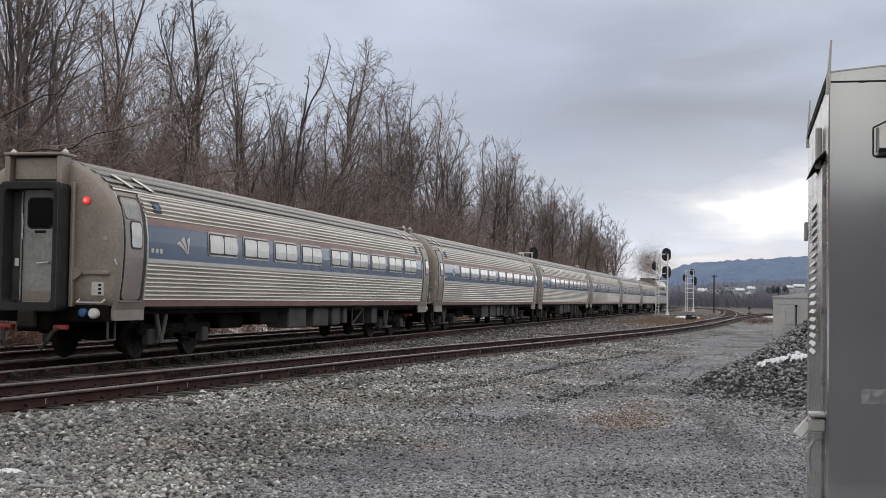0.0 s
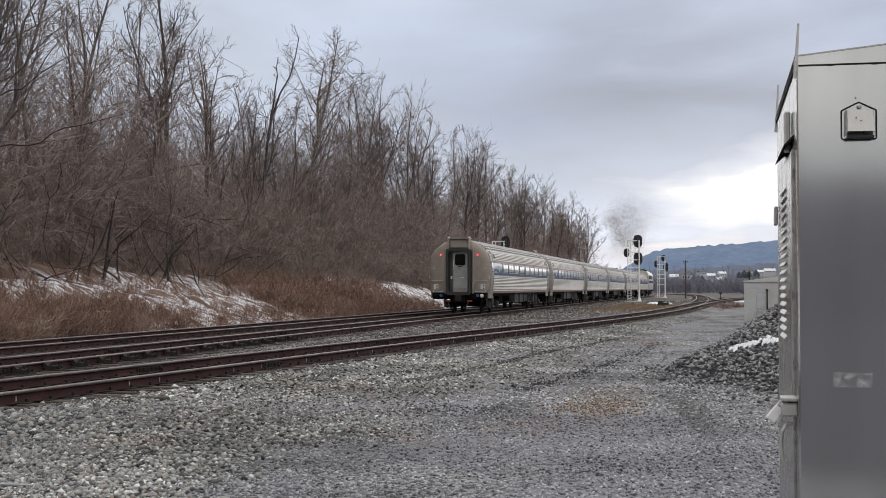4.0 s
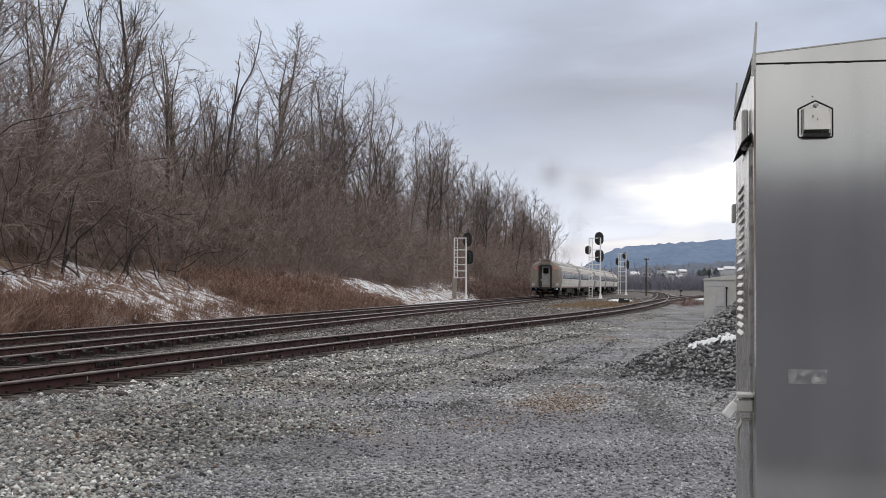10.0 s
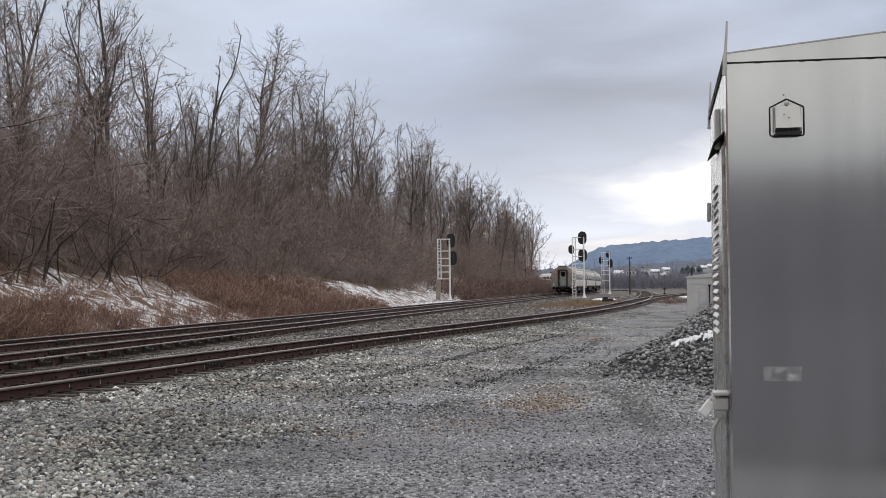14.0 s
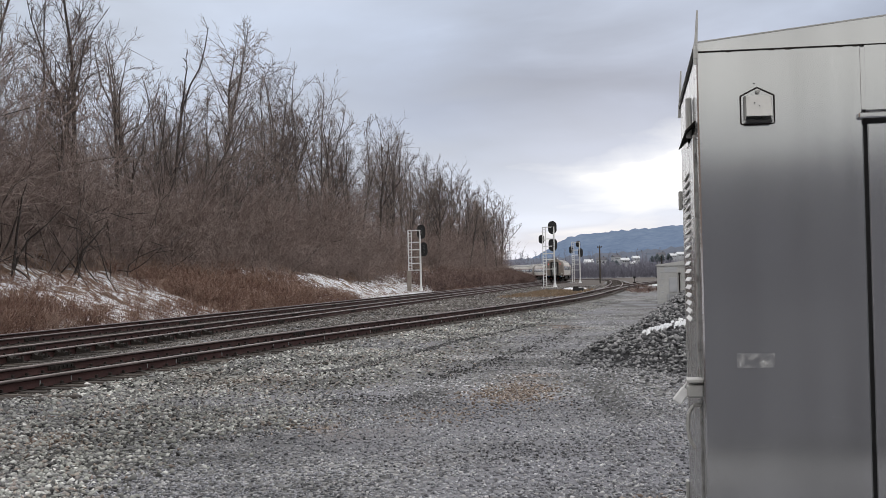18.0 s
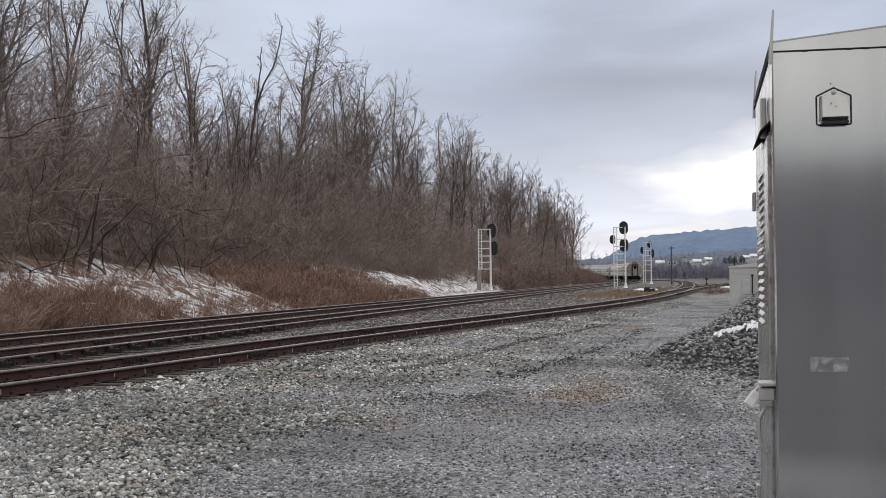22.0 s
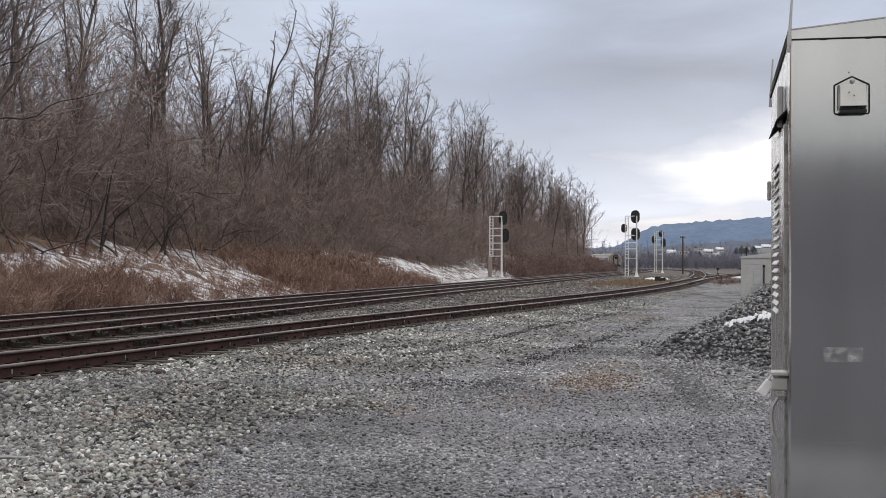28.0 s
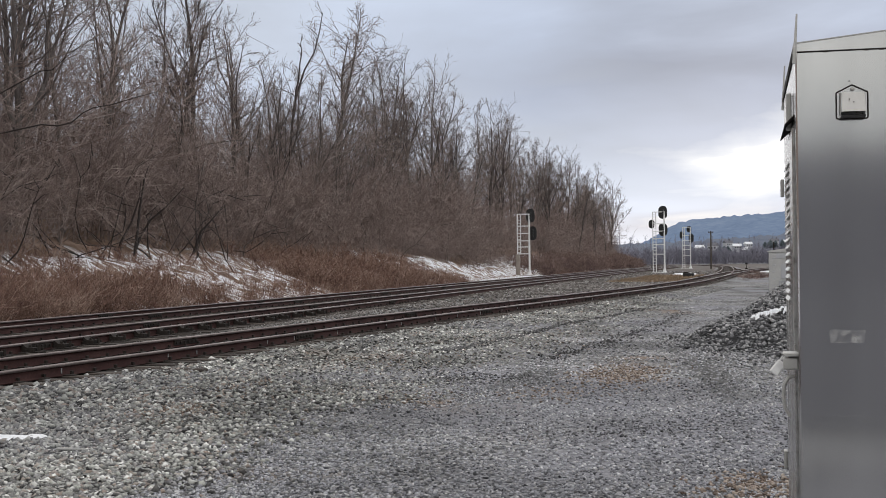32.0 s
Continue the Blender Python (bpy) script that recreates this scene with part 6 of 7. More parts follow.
def build_weeds():
    rng = np.random.default_rng(41)
    n = 50000
    s = 78 + 150 * rng.uniform(0, 1, n) ** 1.5
    u = 2.2 + 6.0 * rng.beta(1.1, 3.2, n)
    keep = rng.uniform(0, 1, n) < 0.30 + 0.70 * (np.sin(0.23 * s + 1.0) * np.sin(0.6 * u + 0.11 * s) > -0.1)
    keep &= (s < 152) | (s > 196) | (rng.uniform(0, 1, n) < 0.06)
    keep &= (s < 104) | (s > 119) | (rng.uniform(0, 1, n) < 0.22)
    s, u = s[keep], u[keep]
    x, y, z = bank_point(s, u)
    blades(rng, x, y, z, rng.uniform(0.15, 0.5, len(s)) * np.clip(1.25 - (u - 2.2) / 9, 0.5, 1.2), rng.uniform(0.007, 0.016, len(s)), rng.uniform(0.3, 0.98, len(s)), WEED, "dead_weeds", "rust-brown dead weeds and grass on the bank", "weeds")
    # low bushy weeds with many fine side shoots
    bushes = []
    for k in range(5):
        p0, p1 = [], []
        for i in range(9):
            d = np.array([rng.normal(0, 0.45), rng.normal(0, 0.45), 1.0])
            d /= np.linalg.norm(d)
            o, length = np.array([rng.normal(0, 0.14), rng.normal(0, 0.14), -0.05]), rng.uniform(0.5, 1.0)
            p0.append(o), p1.append(o + d * length)
            for j in range(7):
                q = o + d * length * rng.uniform(0.25, 1.0)
                e = d + rng.normal(0, 0.85, 3)
                p0.append(q), p1.append(q + e / np.linalg.norm(e) * rng.uniform(0.14, 0.42))
        bushes.append((np.array(p0), np.array(p1)))
    V, Fc, k0 = [], [], 0
    for _ in range(2500):
        s_ = 90 + 120 * rng.uniform() ** 1.7
        tall = s_ < 106 or 121 < s_ < 146
        if rng.uniform() < 0.34:
            tall, over = True, True
        else:
            over = False
        u_ = rng.uniform(3.5, 8.2) if over else rng.uniform(2.3, 3.9) if not tall else rng.uniform(2.3, 4.3 if s_ < 106 else 6.0)
        if not tall and rng.uniform() < 0.55:
            continue
        if 152 < s_ < 196 or (104 < s_ < 121 and rng.uniform() < 0.45):
            continue
        x, y, z = bank_point(s_, u_)
        p0, p1 = bushes[rng.integers(0, 5)]
        high = (s_ < 104.5 and u_ < 4.5) or 119 < s_ < 141
        sc, a = rng.uniform(0.8, 1.35) if high else rng.uniform(0.4, 0.85), rng.uniform(0, 2 * np.pi)
        R = np.array([[math.cos(a), -math.sin(a), 0], [math.sin(a), math.cos(a), 0], [0, 0, 1]]) * sc
        o = np.array([float(x), float(y), float(z)])
        w = np.full(len(p0), 0.0065 * (1 if s_ < 120 else 1.5))
        v, f = ribbons(rng, p0 @ R.T + o, p1 @ R.T + o, w, w * 0.6)
        V.append(v), Fc.append(f + k0)
        k0 += len(v)
    tagged(new("weed_bushes", soup("weed_bushes", np.vstack(V), np.vstack(Fc), WEED)), "soft reddish-brown bushy weeds at the foot of the bank", "weeds", kind="stuff")
    V, Fc, k0 = [], [], 0
    for _ in range(760):
        s_, u_ = rng.uniform(192, 350), 2.4 + 5.5 * rng.beta(1.1, 1.8)
        x, y, z = bank_point(s_, u_)
        p0, p1 = bushes[rng.integers(0, 5)]
        sc, a = rng.uniform(1.0, 2.0), rng.uniform(0, 2 * np.pi)
        R = np.array([[math.cos(a), -math.sin(a), 0], [math.sin(a), math.cos(a), 0], [0, 0, 1]]) * sc
        w = np.full(len(p0), 0.017)
        v, f = ribbons(rng, p0 @ R.T + np.array([float(x), float(y), float(z)]), p1 @ R.T + np.array([float(x), float(y), float(z)]), w, w * 0.6)
        V.append(v), Fc.append(f + k0)
        k0 += len(v)
    tagged(new("bank_brush", soup("bank_brush", np.vstack(V), np.vstack(Fc), REDBRUSH)), "dark red-brown brush along the far foot of the bank", "brush", kind="stuff")
    # leaning dark stems and fallen branches along the top of the snow
    V, Fc, k0 = [], [], 0
    for k in range(54):
        s_, u_ = (98 + 75 * rng.uniform() ** 1.4, rng.uniform(6.6, 9.2)) if k < 26 else (98 + 26 * rng.uniform(), rng.uniform(7.0, 9.0))
        x, y, z = (float(q) for q in bank_point(s_, u_))
        p = np.array([x, y, z - 0.05])
        fallen = k % 3 == 0
        d = np.array([rng.normal(0, 0.7), rng.normal(0, 0.7), 0.12 if fallen else 1.0])
        length = rng.uniform(2.0, 4.0) if fallen else rng.uniform(3.0, 6.0)
        r = rng.uniform(0.02, 0.042)
        p0, p1, r0, r1 = [], [], [], []
        for j in range(6):
            d = d / np.linalg.norm(d) + rng.normal(0, 0.24, 3)
            q = p + d / np.linalg.norm(d) * length / 6
            if fallen:
                q[2] = max(q[2], z + 0.05)
            p0.append(p), p1.append(q), r0.append(r * (1 - j / 7)), r1.append(r * (1 - (j + 1) / 7))
            if j > 1:
                e = d + rng.normal(0, 0.6, 3)
                p0.append(q), p1.append(q + e / np.linalg.norm(e) * rng.uniform(0.5, 1.2)), r0.append(0.02), r1.append(0.008)
            p = q
        v, f = tubes(p0, p1, r0, r1, 5)
        V.append(v), Fc.append(f + k0)
        k0 += len(v)
    for pts, r in LEANING:
        p0, p1 = [np.array(p) for p in pts[:-1]], [np.array(p) for p in pts[1:]]
        k = len(p0)
        v, f = tubes(p0, p1, [r * (1 - 0.75 * i / k) for i in range(k)], [r * (1 - 0.75 * (i + 1) / k) for i in range(k)], 6)
        V.append(v), Fc.append(f + k0)
        k0 += len(v)
    tagged(new("dark_stems", soup("dark_stems", np.vstack(V), np.vstack(Fc), DARKBARK)), "dark leaning stems and fallen branches on the bank", "branches", kind="stuff")
    n = 5200
    y = rng.uniform(88, 122, n)
    x = line_x(SIDING, y) - rng.uniform(1.5, 6.5, n)
    blades(rng, x, y, ground_height(x, y), rng.uniform(0.06, 0.26, n), rng.uniform(0.025, 0.05, n), rng.uniform(0.2, 0.8, n), DRYGRASS, "dry_grass", "straw-coloured dry grass between the tracks", "grass")

    n = 2200
    c = rng.integers(0, 7, n)
    x = np.array([9.5, 11.5, 9.6, 13.5, 6.7, 7.6, 8.3])[c] + rng.normal(0, 0.5, n)
    y = np.array([118.0, 128.0, 140.0, 138.0, 108.0, 113.0, 120.0])[c] + rng.normal(0, 2.6, n)
    blades(rng, x, y, ground_height(x, y), rng.uniform(0.12, 0.45, n), rng.uniform(0.015, 0.03, n), rng.uniform(0.4, 1.1, n), REDBRUSH, "switch_weeds", "brown dead weeds beside the switch", "weeds")


build_weeds()


# ---------------------------------------------------------------- signals
def oval(w, h, n=10):
    r = w / 2
    pts = []
    for cz, a0 in ((h / 2 - r, 0), (-h / 2 + r, 180)):
        for i in range(n + 1):
            a = radians(a0 + 180 * i / n)
            pts.append((r * math.cos(a), cz + r * math.sin(a)))
    return pts


def signal_head(root, x, z, w, h, y=0.1, lamps=3):
    head = part("signal_head", Geo().prism([(x + a, z + b) for a, b in oval(w, h)], y, y + 0.05), BLACK, root, "black oval signal head seen from behind")
    for k in range(lamps):
        zz = z + (k - (lamps - 1) / 2) * (h - w) / max(1, lamps - 1) * 0.95 if lamps > 1 else z
        part("lamp_housing", Geo().turned([(y - 0.22, 0.05), (y - 0.20, 0.10), (y, 0.12)], (x, 0, zz), 1, 12), BLACK, head)
        part("visor", Geo().turned([(y + 0.05, 0.13), (y + 0.34, 0.13), (y + 0.34, 0.115), (y + 0.06, 0.11)], (x, 0, zz), 1, 12), BLACK, head)
    part("bracket", Geo().box(x - 0.05, x + 0.05, y - 0.12, y, z - 0.1, z + 0.1, 0.01), ALU, head)


def ladder_signal(m, top, width, heads, label, box_side=-1, case=False):
    """A white ladder-frame signal: a mast, a ladder beside it, platforms and oval heads."""
    root = thing("railway_signal", m, label, "railway signal", "signals along the line")
    xm = -box_side * width / 2
    part("mast", Geo().rod((xm, 0, 0.35), (xm, 0, top), 0.10, 0.085, 12), ALU, root)
    part("base", Geo().turned([(0.0, 0.30), (0.06, 0.30), (0.10, 0.22), (0.55, 0.11), (0.60, 0.09)], (xm, 0, 0), 2, 14), ALU, root, "flared cast mast base")
    part("footing", Geo().box(-width / 2 - 0.35, width / 2 + 0.35, -0.4, 0.4, -0.3, 0.05, 0.03), CASE, root, "concrete footing")
    xl = -xm
    low = 2.1 if case else 0.15
    for x in (xl, xl * 0.45):
        part("ladder_rail", Geo().box(x - 0.045, x + 0.045, -0.06, 0.04, low, top * 0.995, 0.008), ALU, root)
    part("back_post", Geo().box(xl - 0.035, xl + 0.035, 0.30, 0.37, low, top * 0.99, 0.008), ALU, root)
    z = low + 0.2
    while z < top - 0.1:
        part("rung", Geo().rod((xl, -0.01, z), (xl * 0.45, -0.01, z), 0.026, n=6), ALU, root)
        z += 0.32
    for z in (2.15, top * 0.46, top * 0.56, top * 0.68, top * 0.80, top - 0.05):
        part("crossbar", Geo().box(-width / 2, width / 2, -0.05, 0.03, z - 0.05, z + 0.05, 0.008).box(xl - 0.03, xl + 0.03, -0.02, 0.36, z - 0.03, z + 0.03, 0.008), ALU, root)
    part("platform", Geo().box(-width / 2 - 0.05, width / 2 + 0.05, -0.05, 0.55, 2.12, 2.16, 0.005), ALU, root)
    if case:
        part("relay_case", Geo().box(xl - 0.16, xl + 0.24, -0.20, 0.25, -0.1, 2.1, 0.02), ENDSTEEL, root, "grey-brown relay case at the signal's foot")
    for x, z, w, h in heads:
        signal_head(root, x, z, w, h)
    return root


ladder_signal(pose(-0.62, 150, 0.10), 7.05, 1.30, [(0.50, 6.95, 1.0, 1.50), (0.52, 4.95, 1.0, 1.50), (-0.78, 5.62, 0.66, 1.0)], "white ladder-frame signal with two large black heads")
ladder_signal(pose(3.55, 212, 0.10), 6.75, 1.25, [(0.42, 6.4, 0.75, 1.05), (0.75, 4.95, 0.8, 1.45), (-0.75, 5.45, 0.62, 1.15)], "smaller-looking white ladder signal farther down the line")
ladder_signal(pose(-13.85, 128, 0.20), 6.15, 1.20, [(0.72, 5.95, 0.85, 1.40), (0.92, 4.2, 0.80, 1.40)], "white ladder signal at the foot of the snowy bank", -1, True)


# ---------------------------------------------------------------- steel equipment house beside the camera
def bungalow():
    root = thing("equipment_house", pose(0.553, 4.97, 0.0, 0, 0, -3.5), "brushed stainless-steel railway equipment house with a padlocked side door", "equipment house")
    W, D, H, APEX = 2.1, 1.70, 2.485, 2.60
    part("base", Geo().box(-0.03, W + 0.03, -0.03, D + 0.03, 0.0, 0.14, 0.01), CASE, root, "grey steel skid base")
    # front wall in three sheets round the door
    t = 0.03
    part("front_panel", Geo().box(0.0, 0.606, 0.0, t, 0.14, H, 0.006), SHEET, root, "brushed steel front sheet with stains")
    part("front_panel", Geo().box(0.612, 1.52, 0.0, t, 2.235, H, 0.004), SHEET, root)
    part("front_panel", Geo().box(1.526, W, 0.0, t, 0.14, H, 0.006), SHEET, root)
    door = part("front_door", Geo().box(0.622, 1.510, 0.004, 0.03, 0.20, 2.190, 0.004), SHEET, root, "flush steel door with a dark gap round it")
    part("door_gap", Geo().box(0.606, 0.640, 0.031, 0.05, 0.16, 2.235, 0.0).box(0.640, 1.526, 0.031, 0.05, 2.18, 2.235, 0.0).box(1.50, 1.526, 0.031, 0.05, 0.16, 2.18, 0.0), BLACK, door)
    part("drip_rail", Geo().box(0.585, 1.56, -0.035, 0.0, 2.205, 2.228, 0.006), SHEET, root)
    part("seam_strip", Geo().box(0.600, 0.618, -0.004, 0.0, 2.24, H - 0.01, 0.0015), SHEET, root)
    part("side_wall", Geo().box(0.0, t, t + 0.002, 0.16, 0.14, H, 0.004).box(0.0, t, 1.26, D, 0.14, H, 0.004).box(0.0, t, 0.16, 1.26, 2.20, H, 0.004).box(0.0, t, 0.16, 1.26, 0.14, 0.24, 0.004), SIDESHEET, root, "dirt-spotted steel side wall round the louvred door, its sheet darkened against glare")
    part("side_wall", Geo().box(W - t, W, t + 0.002, D, 0.14, H, 0.004), SHEET, root)
    part("back_wall", Geo().box(t, W - t, D - t, D, 0.14, H, 0.004), SHEET, root)
    # gable of the low roof
    part("gable", Geo().prism([(0.0, H + 0.001), (W, H + 0.001), (W, H + 0.032), (W / 2, APEX + 0.022), (0.0, H + 0.032)], 0.0, t), SHEET, root)
    roof = Geo()
    for sgn in (-1, 1):
        xa, xb = W / 2, W / 2 + sgn * (W / 2 + 0.006)
        roof.add([(xa, -0.004, APEX + 0.022), (xb, -0.004, H + 0.032), (xb, D + 0.01, H + 0.032), (xa, D + 0.01, APEX + 0.022), (xa, -0.004, APEX + 0.027), (xb, -0.004, H + 0.037), (xb, D + 0.01, H + 0.037), (xa, D + 0.01, APEX + 0.027)],
                 [(0, 1, 2, 3), (7, 6, 5, 4), (0, 4, 5, 1), (1, 5, 6, 2), (2, 6, 7, 3), (3, 7, 4, 0)])
    part("roof", roof, CASE, root, "low pitched steel roof")
    part("eave_bead", Geo().box(0.0, W, -0.005, 0.0, H - 0.0032, H + 0.0005, 0.001), IRON, root, "dark sealant bead under the roof")
    part("side_bead", Geo().box(-0.006, 0.0, 0.0, D, H - 0.006, H + 0.002, 0.002), IRON, root)
    for y, h in ((-0.01, 0.125), (D + 0.01, 0.16)):
        part("lifting_pin", Geo().rod((-0.005, y, H - 0.05), (0.008, y, H + 0.03 + h), 0.008, 0.004, 6).box(-0.010, 0.006, y - 0.008, y + 0.008, H - 0.03, H + 0.02, 0.003), CASE, root)
    # vent hood
    cx, z0, z1 = 0.222, 2.195, 2.335
    vent = part("vent_hood", Geo().path([(cx - 0.058, -0.002, z0 + 0.006), (cx + 0.058, -0.002, z0 + 0.006), (cx + 0.062, -0.002, z0 + 0.012), (cx + 0.062, -0.002, z1 - 0.027), (cx, -0.002, z1 + 0.004), (cx - 0.062, -0.002, z1 - 0.027), (cx - 0.062, -0.002, z0 + 0.012), (cx - 0.058, -0.002, z0 + 0.006)], 0.0031, 6), IRON, root, "dark sealant bead round the vent")
    hood = Geo()
    a, b = 0.050, 0.052
    hood.add([(cx - a, -0.012, z0 + 0.012), (cx + b, -0.012, z0 + 0.012), (cx + b, -0.012, z1 - 0.028), (cx - a, -0.012, z1 - 0.028), (cx - a + 0.004, -0.075, z0 + 0.028), (cx + b - 0.004, -0.075, z0 + 0.028), (cx + b - 0.006, -0.040, z1 - 0.030), (cx - a + 0.006, -0.040, z1 - 0.030)],
             [(4, 5, 6, 7), (0, 4, 7, 3), (1, 2, 6, 5), (3, 7, 6, 2)])
    part("hood", hood, CASE, vent, "small pressed steel hood")
    part("opening", Geo().box(cx - 0.046, cx + 0.048, -0.066, -0.013, z0 + 0.006, z0 + 0.014, 0.0), BLACK, vent)
    part("hood_rivet", Geo().turned([(-0.02, 0.004), (-0.016, 0.009), (-0.012, 0.009)], (cx + 0.002, 0, z1 - 0.012), 1, 8), CASE, vent)
    for dx, dz in ((-0.014, 0.080), (0.003, 0.068), (0.022, 0.036)):
        part("rivet", Geo().turned([(-0.064, 0.001), (-0.060, 0.0022), (-0.05, 0.0022)], (cx + dx, 0, z0 + dz), 1, 7), EQUIP, vent)
    part("sealant_drip", Geo().turned([(-0.004, 0.001), (-0.002, 0.003), (0.0, 0.003)], (cx - 0.010, 0, z1 + 0.020), 1, 6), IRON, vent)
    # dabs where the sealant was smeared along the eave
    for x in (0.11, 0.27, 0.33, 0.52, 0.575):
        part("sealant_dab", Geo().box(x, x + 0.022, -0.006, 0.0, H - 0.007, H - 0.001, 0.002), IRON, root)
    # worn plate and scratches
    part("label_ghost", Geo().box(0.122, 0.262, -0.004, -0.0005, 1.283, 1.337, 0.0), GHOST, root, "pale patchy ghost of a removed plate")
    part("label_edge", Geo().box(0.205, 0.260, -0.008, -0.0055, 1.318, 1.334, 0.0), GHOST, root)
    for pts in (((0.150, 1.585), (0.172, 1.587), (0.190, 1.585)), ((0.130, 0.985), (0.190, 0.982), (0.235, 0.987), (0.262, 0.990)), ((0.165, 0.962), (0.188, 0.964)), ((0.352, 1.042), (0.366, 1.030), (0.392, 1.022)), ((0.465, 1.098), (0.500, 1.092), (0.530, 1.086), (0.572, 1.066)), ((0.020, 1.318), (0.045, 1.312)), ((0.060, 0.50), (0.085, 0.52), (0.10, 0.515))):
        part("scratch", Geo().path([(x, -0.0002, z) for x, z in pts], 0.0011, 4), GHOST, root)
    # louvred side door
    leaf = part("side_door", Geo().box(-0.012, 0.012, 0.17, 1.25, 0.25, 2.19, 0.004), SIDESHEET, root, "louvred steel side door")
    for k in range(19):
        z = 1.44 + 0.0345 * k
        part("louvre", Geo().prism([(-0.012, z + 0.006), (-0.021, z - 0.005), (-0.022, z - 0.002), (-0.012, z + 0.013)], 0.60, 1.05), ALU, leaf)
    part("door_hood", Geo().prism([(0.0, 2.245), (-0.040, 2.205), (-0.040, 2.199), (0.0, 2.236)], 0.17, 0.95), IRON, root, "dark sloping rain hood over the side door")
    part("post_bar", Geo().box(-0.028, -0.004, 0.36, 0.44, 2.20, 2.36, 0.006), CASE, root)
    for z in (1.95, 0.55):
        part("hinge", Geo().box(-0.030, -0.012, 1.36, 1.44, z, z + 0.09, 0.006), CASE, leaf)
    hasp = part("hasp", Geo().box(-0.062, 0.0, 0.06, 0.16, 1.165, 1.215, 0.006).box(-0.062, 0.0, 0.05, 0.17, 1.222, 1.236, 0.004), CASE, leaf, "steel hasp with a padlock")
    m = Matrix.Translation((-0.082, 0.10, 1.172)) @ Euler((0, radians(38), 0)).to_matrix().to_4x4()
    part("padlock", Geo().box(-0.020, 0.020, -0.012, 0.012, -0.035, 0.030, 0.005, m), ALU, hasp, "pale metal padlock")
    part("shackle", Geo().path([tuple(m @ Vector(p)) for p in ((-0.013, 0, 0.03), (-0.013, 0, 0.055), (0, 0, 0.068), (0.013, 0, 0.055), (0.013, 0, 0.03))], 0.0045), ALU, hasp)
    part("pull_handle", Geo().path([(-0.012, 0.11, 1.135), (-0.040, 0.11, 1.13), (-0.058, 0.11, 1.10), (-0.062, 0.11, 1.05), (-0.055, 0.11, 1.0), (-0.035, 0.11, 0.965)], 0.008), CASE, leaf, "curved pull handle")
    return root


bungalow()


# ---------------------------------------------------------------- smaller case beyond the stone heap
def small_case():
    root = thing("signal_cabinet", pose(5.15, 66.0, 0.0, 0, 0, -6), "weathered pale steel signal cabinet behind the stone heap", "signal cabinet")
    W, D, H = 3.0, 2.4, 1.95
    part("body", Geo().box(0, W, 0, D, 0.0, H, 0.02), PALECASE, root)
    part("roof", Geo().prism([(-0.06, H), (W + 0.06, H), (W + 0.06, H + 0.05), (W / 2 + 0.3, H + 0.30), (-0.06, H + 0.06)], -0.06, D + 0.06), PALECASE, root)
    part("top_panel", Geo().box(0.35, 1.0, -0.02, 0.0, 1.62, 1.88, 0.006), HOUSEWHITE, root)
    door = part("door", Geo().box(0.60, 1.02, -0.05, 0.0, 0.62, 1.35, 0.01), HOUSEWHITE, root, "pale side box")
    for k in range(6):
        part("vent_slat", Geo().box(0.50 + 0.085 * k, 0.555 + 0.085 * k, -0.06, 0.0, 0.14, 0.52, 0.005), HOUSEWHITE, root)
    part("conduit", Geo().rod((1.12, -0.04, 0.1), (1.12, -0.04, 1.55), 0.03, n=8).box(1.06, 1.18, -0.08, 0.0, 1.5, 1.6, 0.01), IRON, root)
    for k in range(5):
        part("hinge", Geo().box(0.16 + 0.04 * (k % 2), 0.30 + 0.04 * (k % 2), -0.02, 0.0, 0.25 + 0.34 * k, 0.31 + 0.34 * k, 0.005), HOUSEWHITE, root)
    part("vent_pipe", Geo().rod((0.25, 0.6, H), (0.25, 0.6, H + 0.5), 0.03, n=8), IRON, root)


small_case()


# ---------------------------------------------------------------- switch gear and line-side bits
def switch_machine(m, label):
    root = thing("switch_machine", m, label, "switch machine")
    part("motor_box", Geo().box(-0.45, 0.45, -0.3, 0.3, 0.05, 0.42, 0.04), BLACK, root)
    part("cover", Geo().box(-0.40, 0.0, -0.28, 0.28, 0.42, 0.52, 0.03), IRON, root)
    part("bed_tie", Geo().box(-1.4, 0.9, -0.38, -0.16, -0.06, 0.06, 0.01), TIE, root)
    part("bed_tie", Geo().box(-1.4, 0.9, 0.16, 0.38, -0.06, 0.06, 0.01), TIE, root)
    part("throw_rod", Geo().rod((0.4, 0, 0.12), (1.6, 0, 0.12), 0.03, n=8), IRON, root)


switch_machine(pose(2.0, 110, 0.05, 0, 0, -8), "low dark switch machine beside the siding")


def switch_stand(m):
    root = thing("switch_stand", m, "small dark switch stand beside the spur", "switch stand")
    part("stand", Geo().rod((0, 0, 0), (0, 0, 0.7), 0.05, 0.04, 8).box(-0.2, 0.2, -0.15, 0.15, 0, 0.15, 0.02), IRON, root)
    part("target", Geo().box(-0.18, 0.18, -0.01, 0.01, 0.7, 0.95, 0.01), BLACK, root)
    part("lever", Geo().rod((0, 0, 0.15), (0.5, 0.1, 0.25), 0.02, n=6), IRON, root)


switch_stand(pose(14.6, 186, 0.1))
switch_stand(pose(11.6, 190, 0.1))


def scrap_tie(m, label):
    tagged(part("old_tie", Geo().box(-0.75, 0.75, -0.11, 0.11, 0.0, 0.16, 0.02), TIE, None, label), category="railway tie").matrix_basis = m


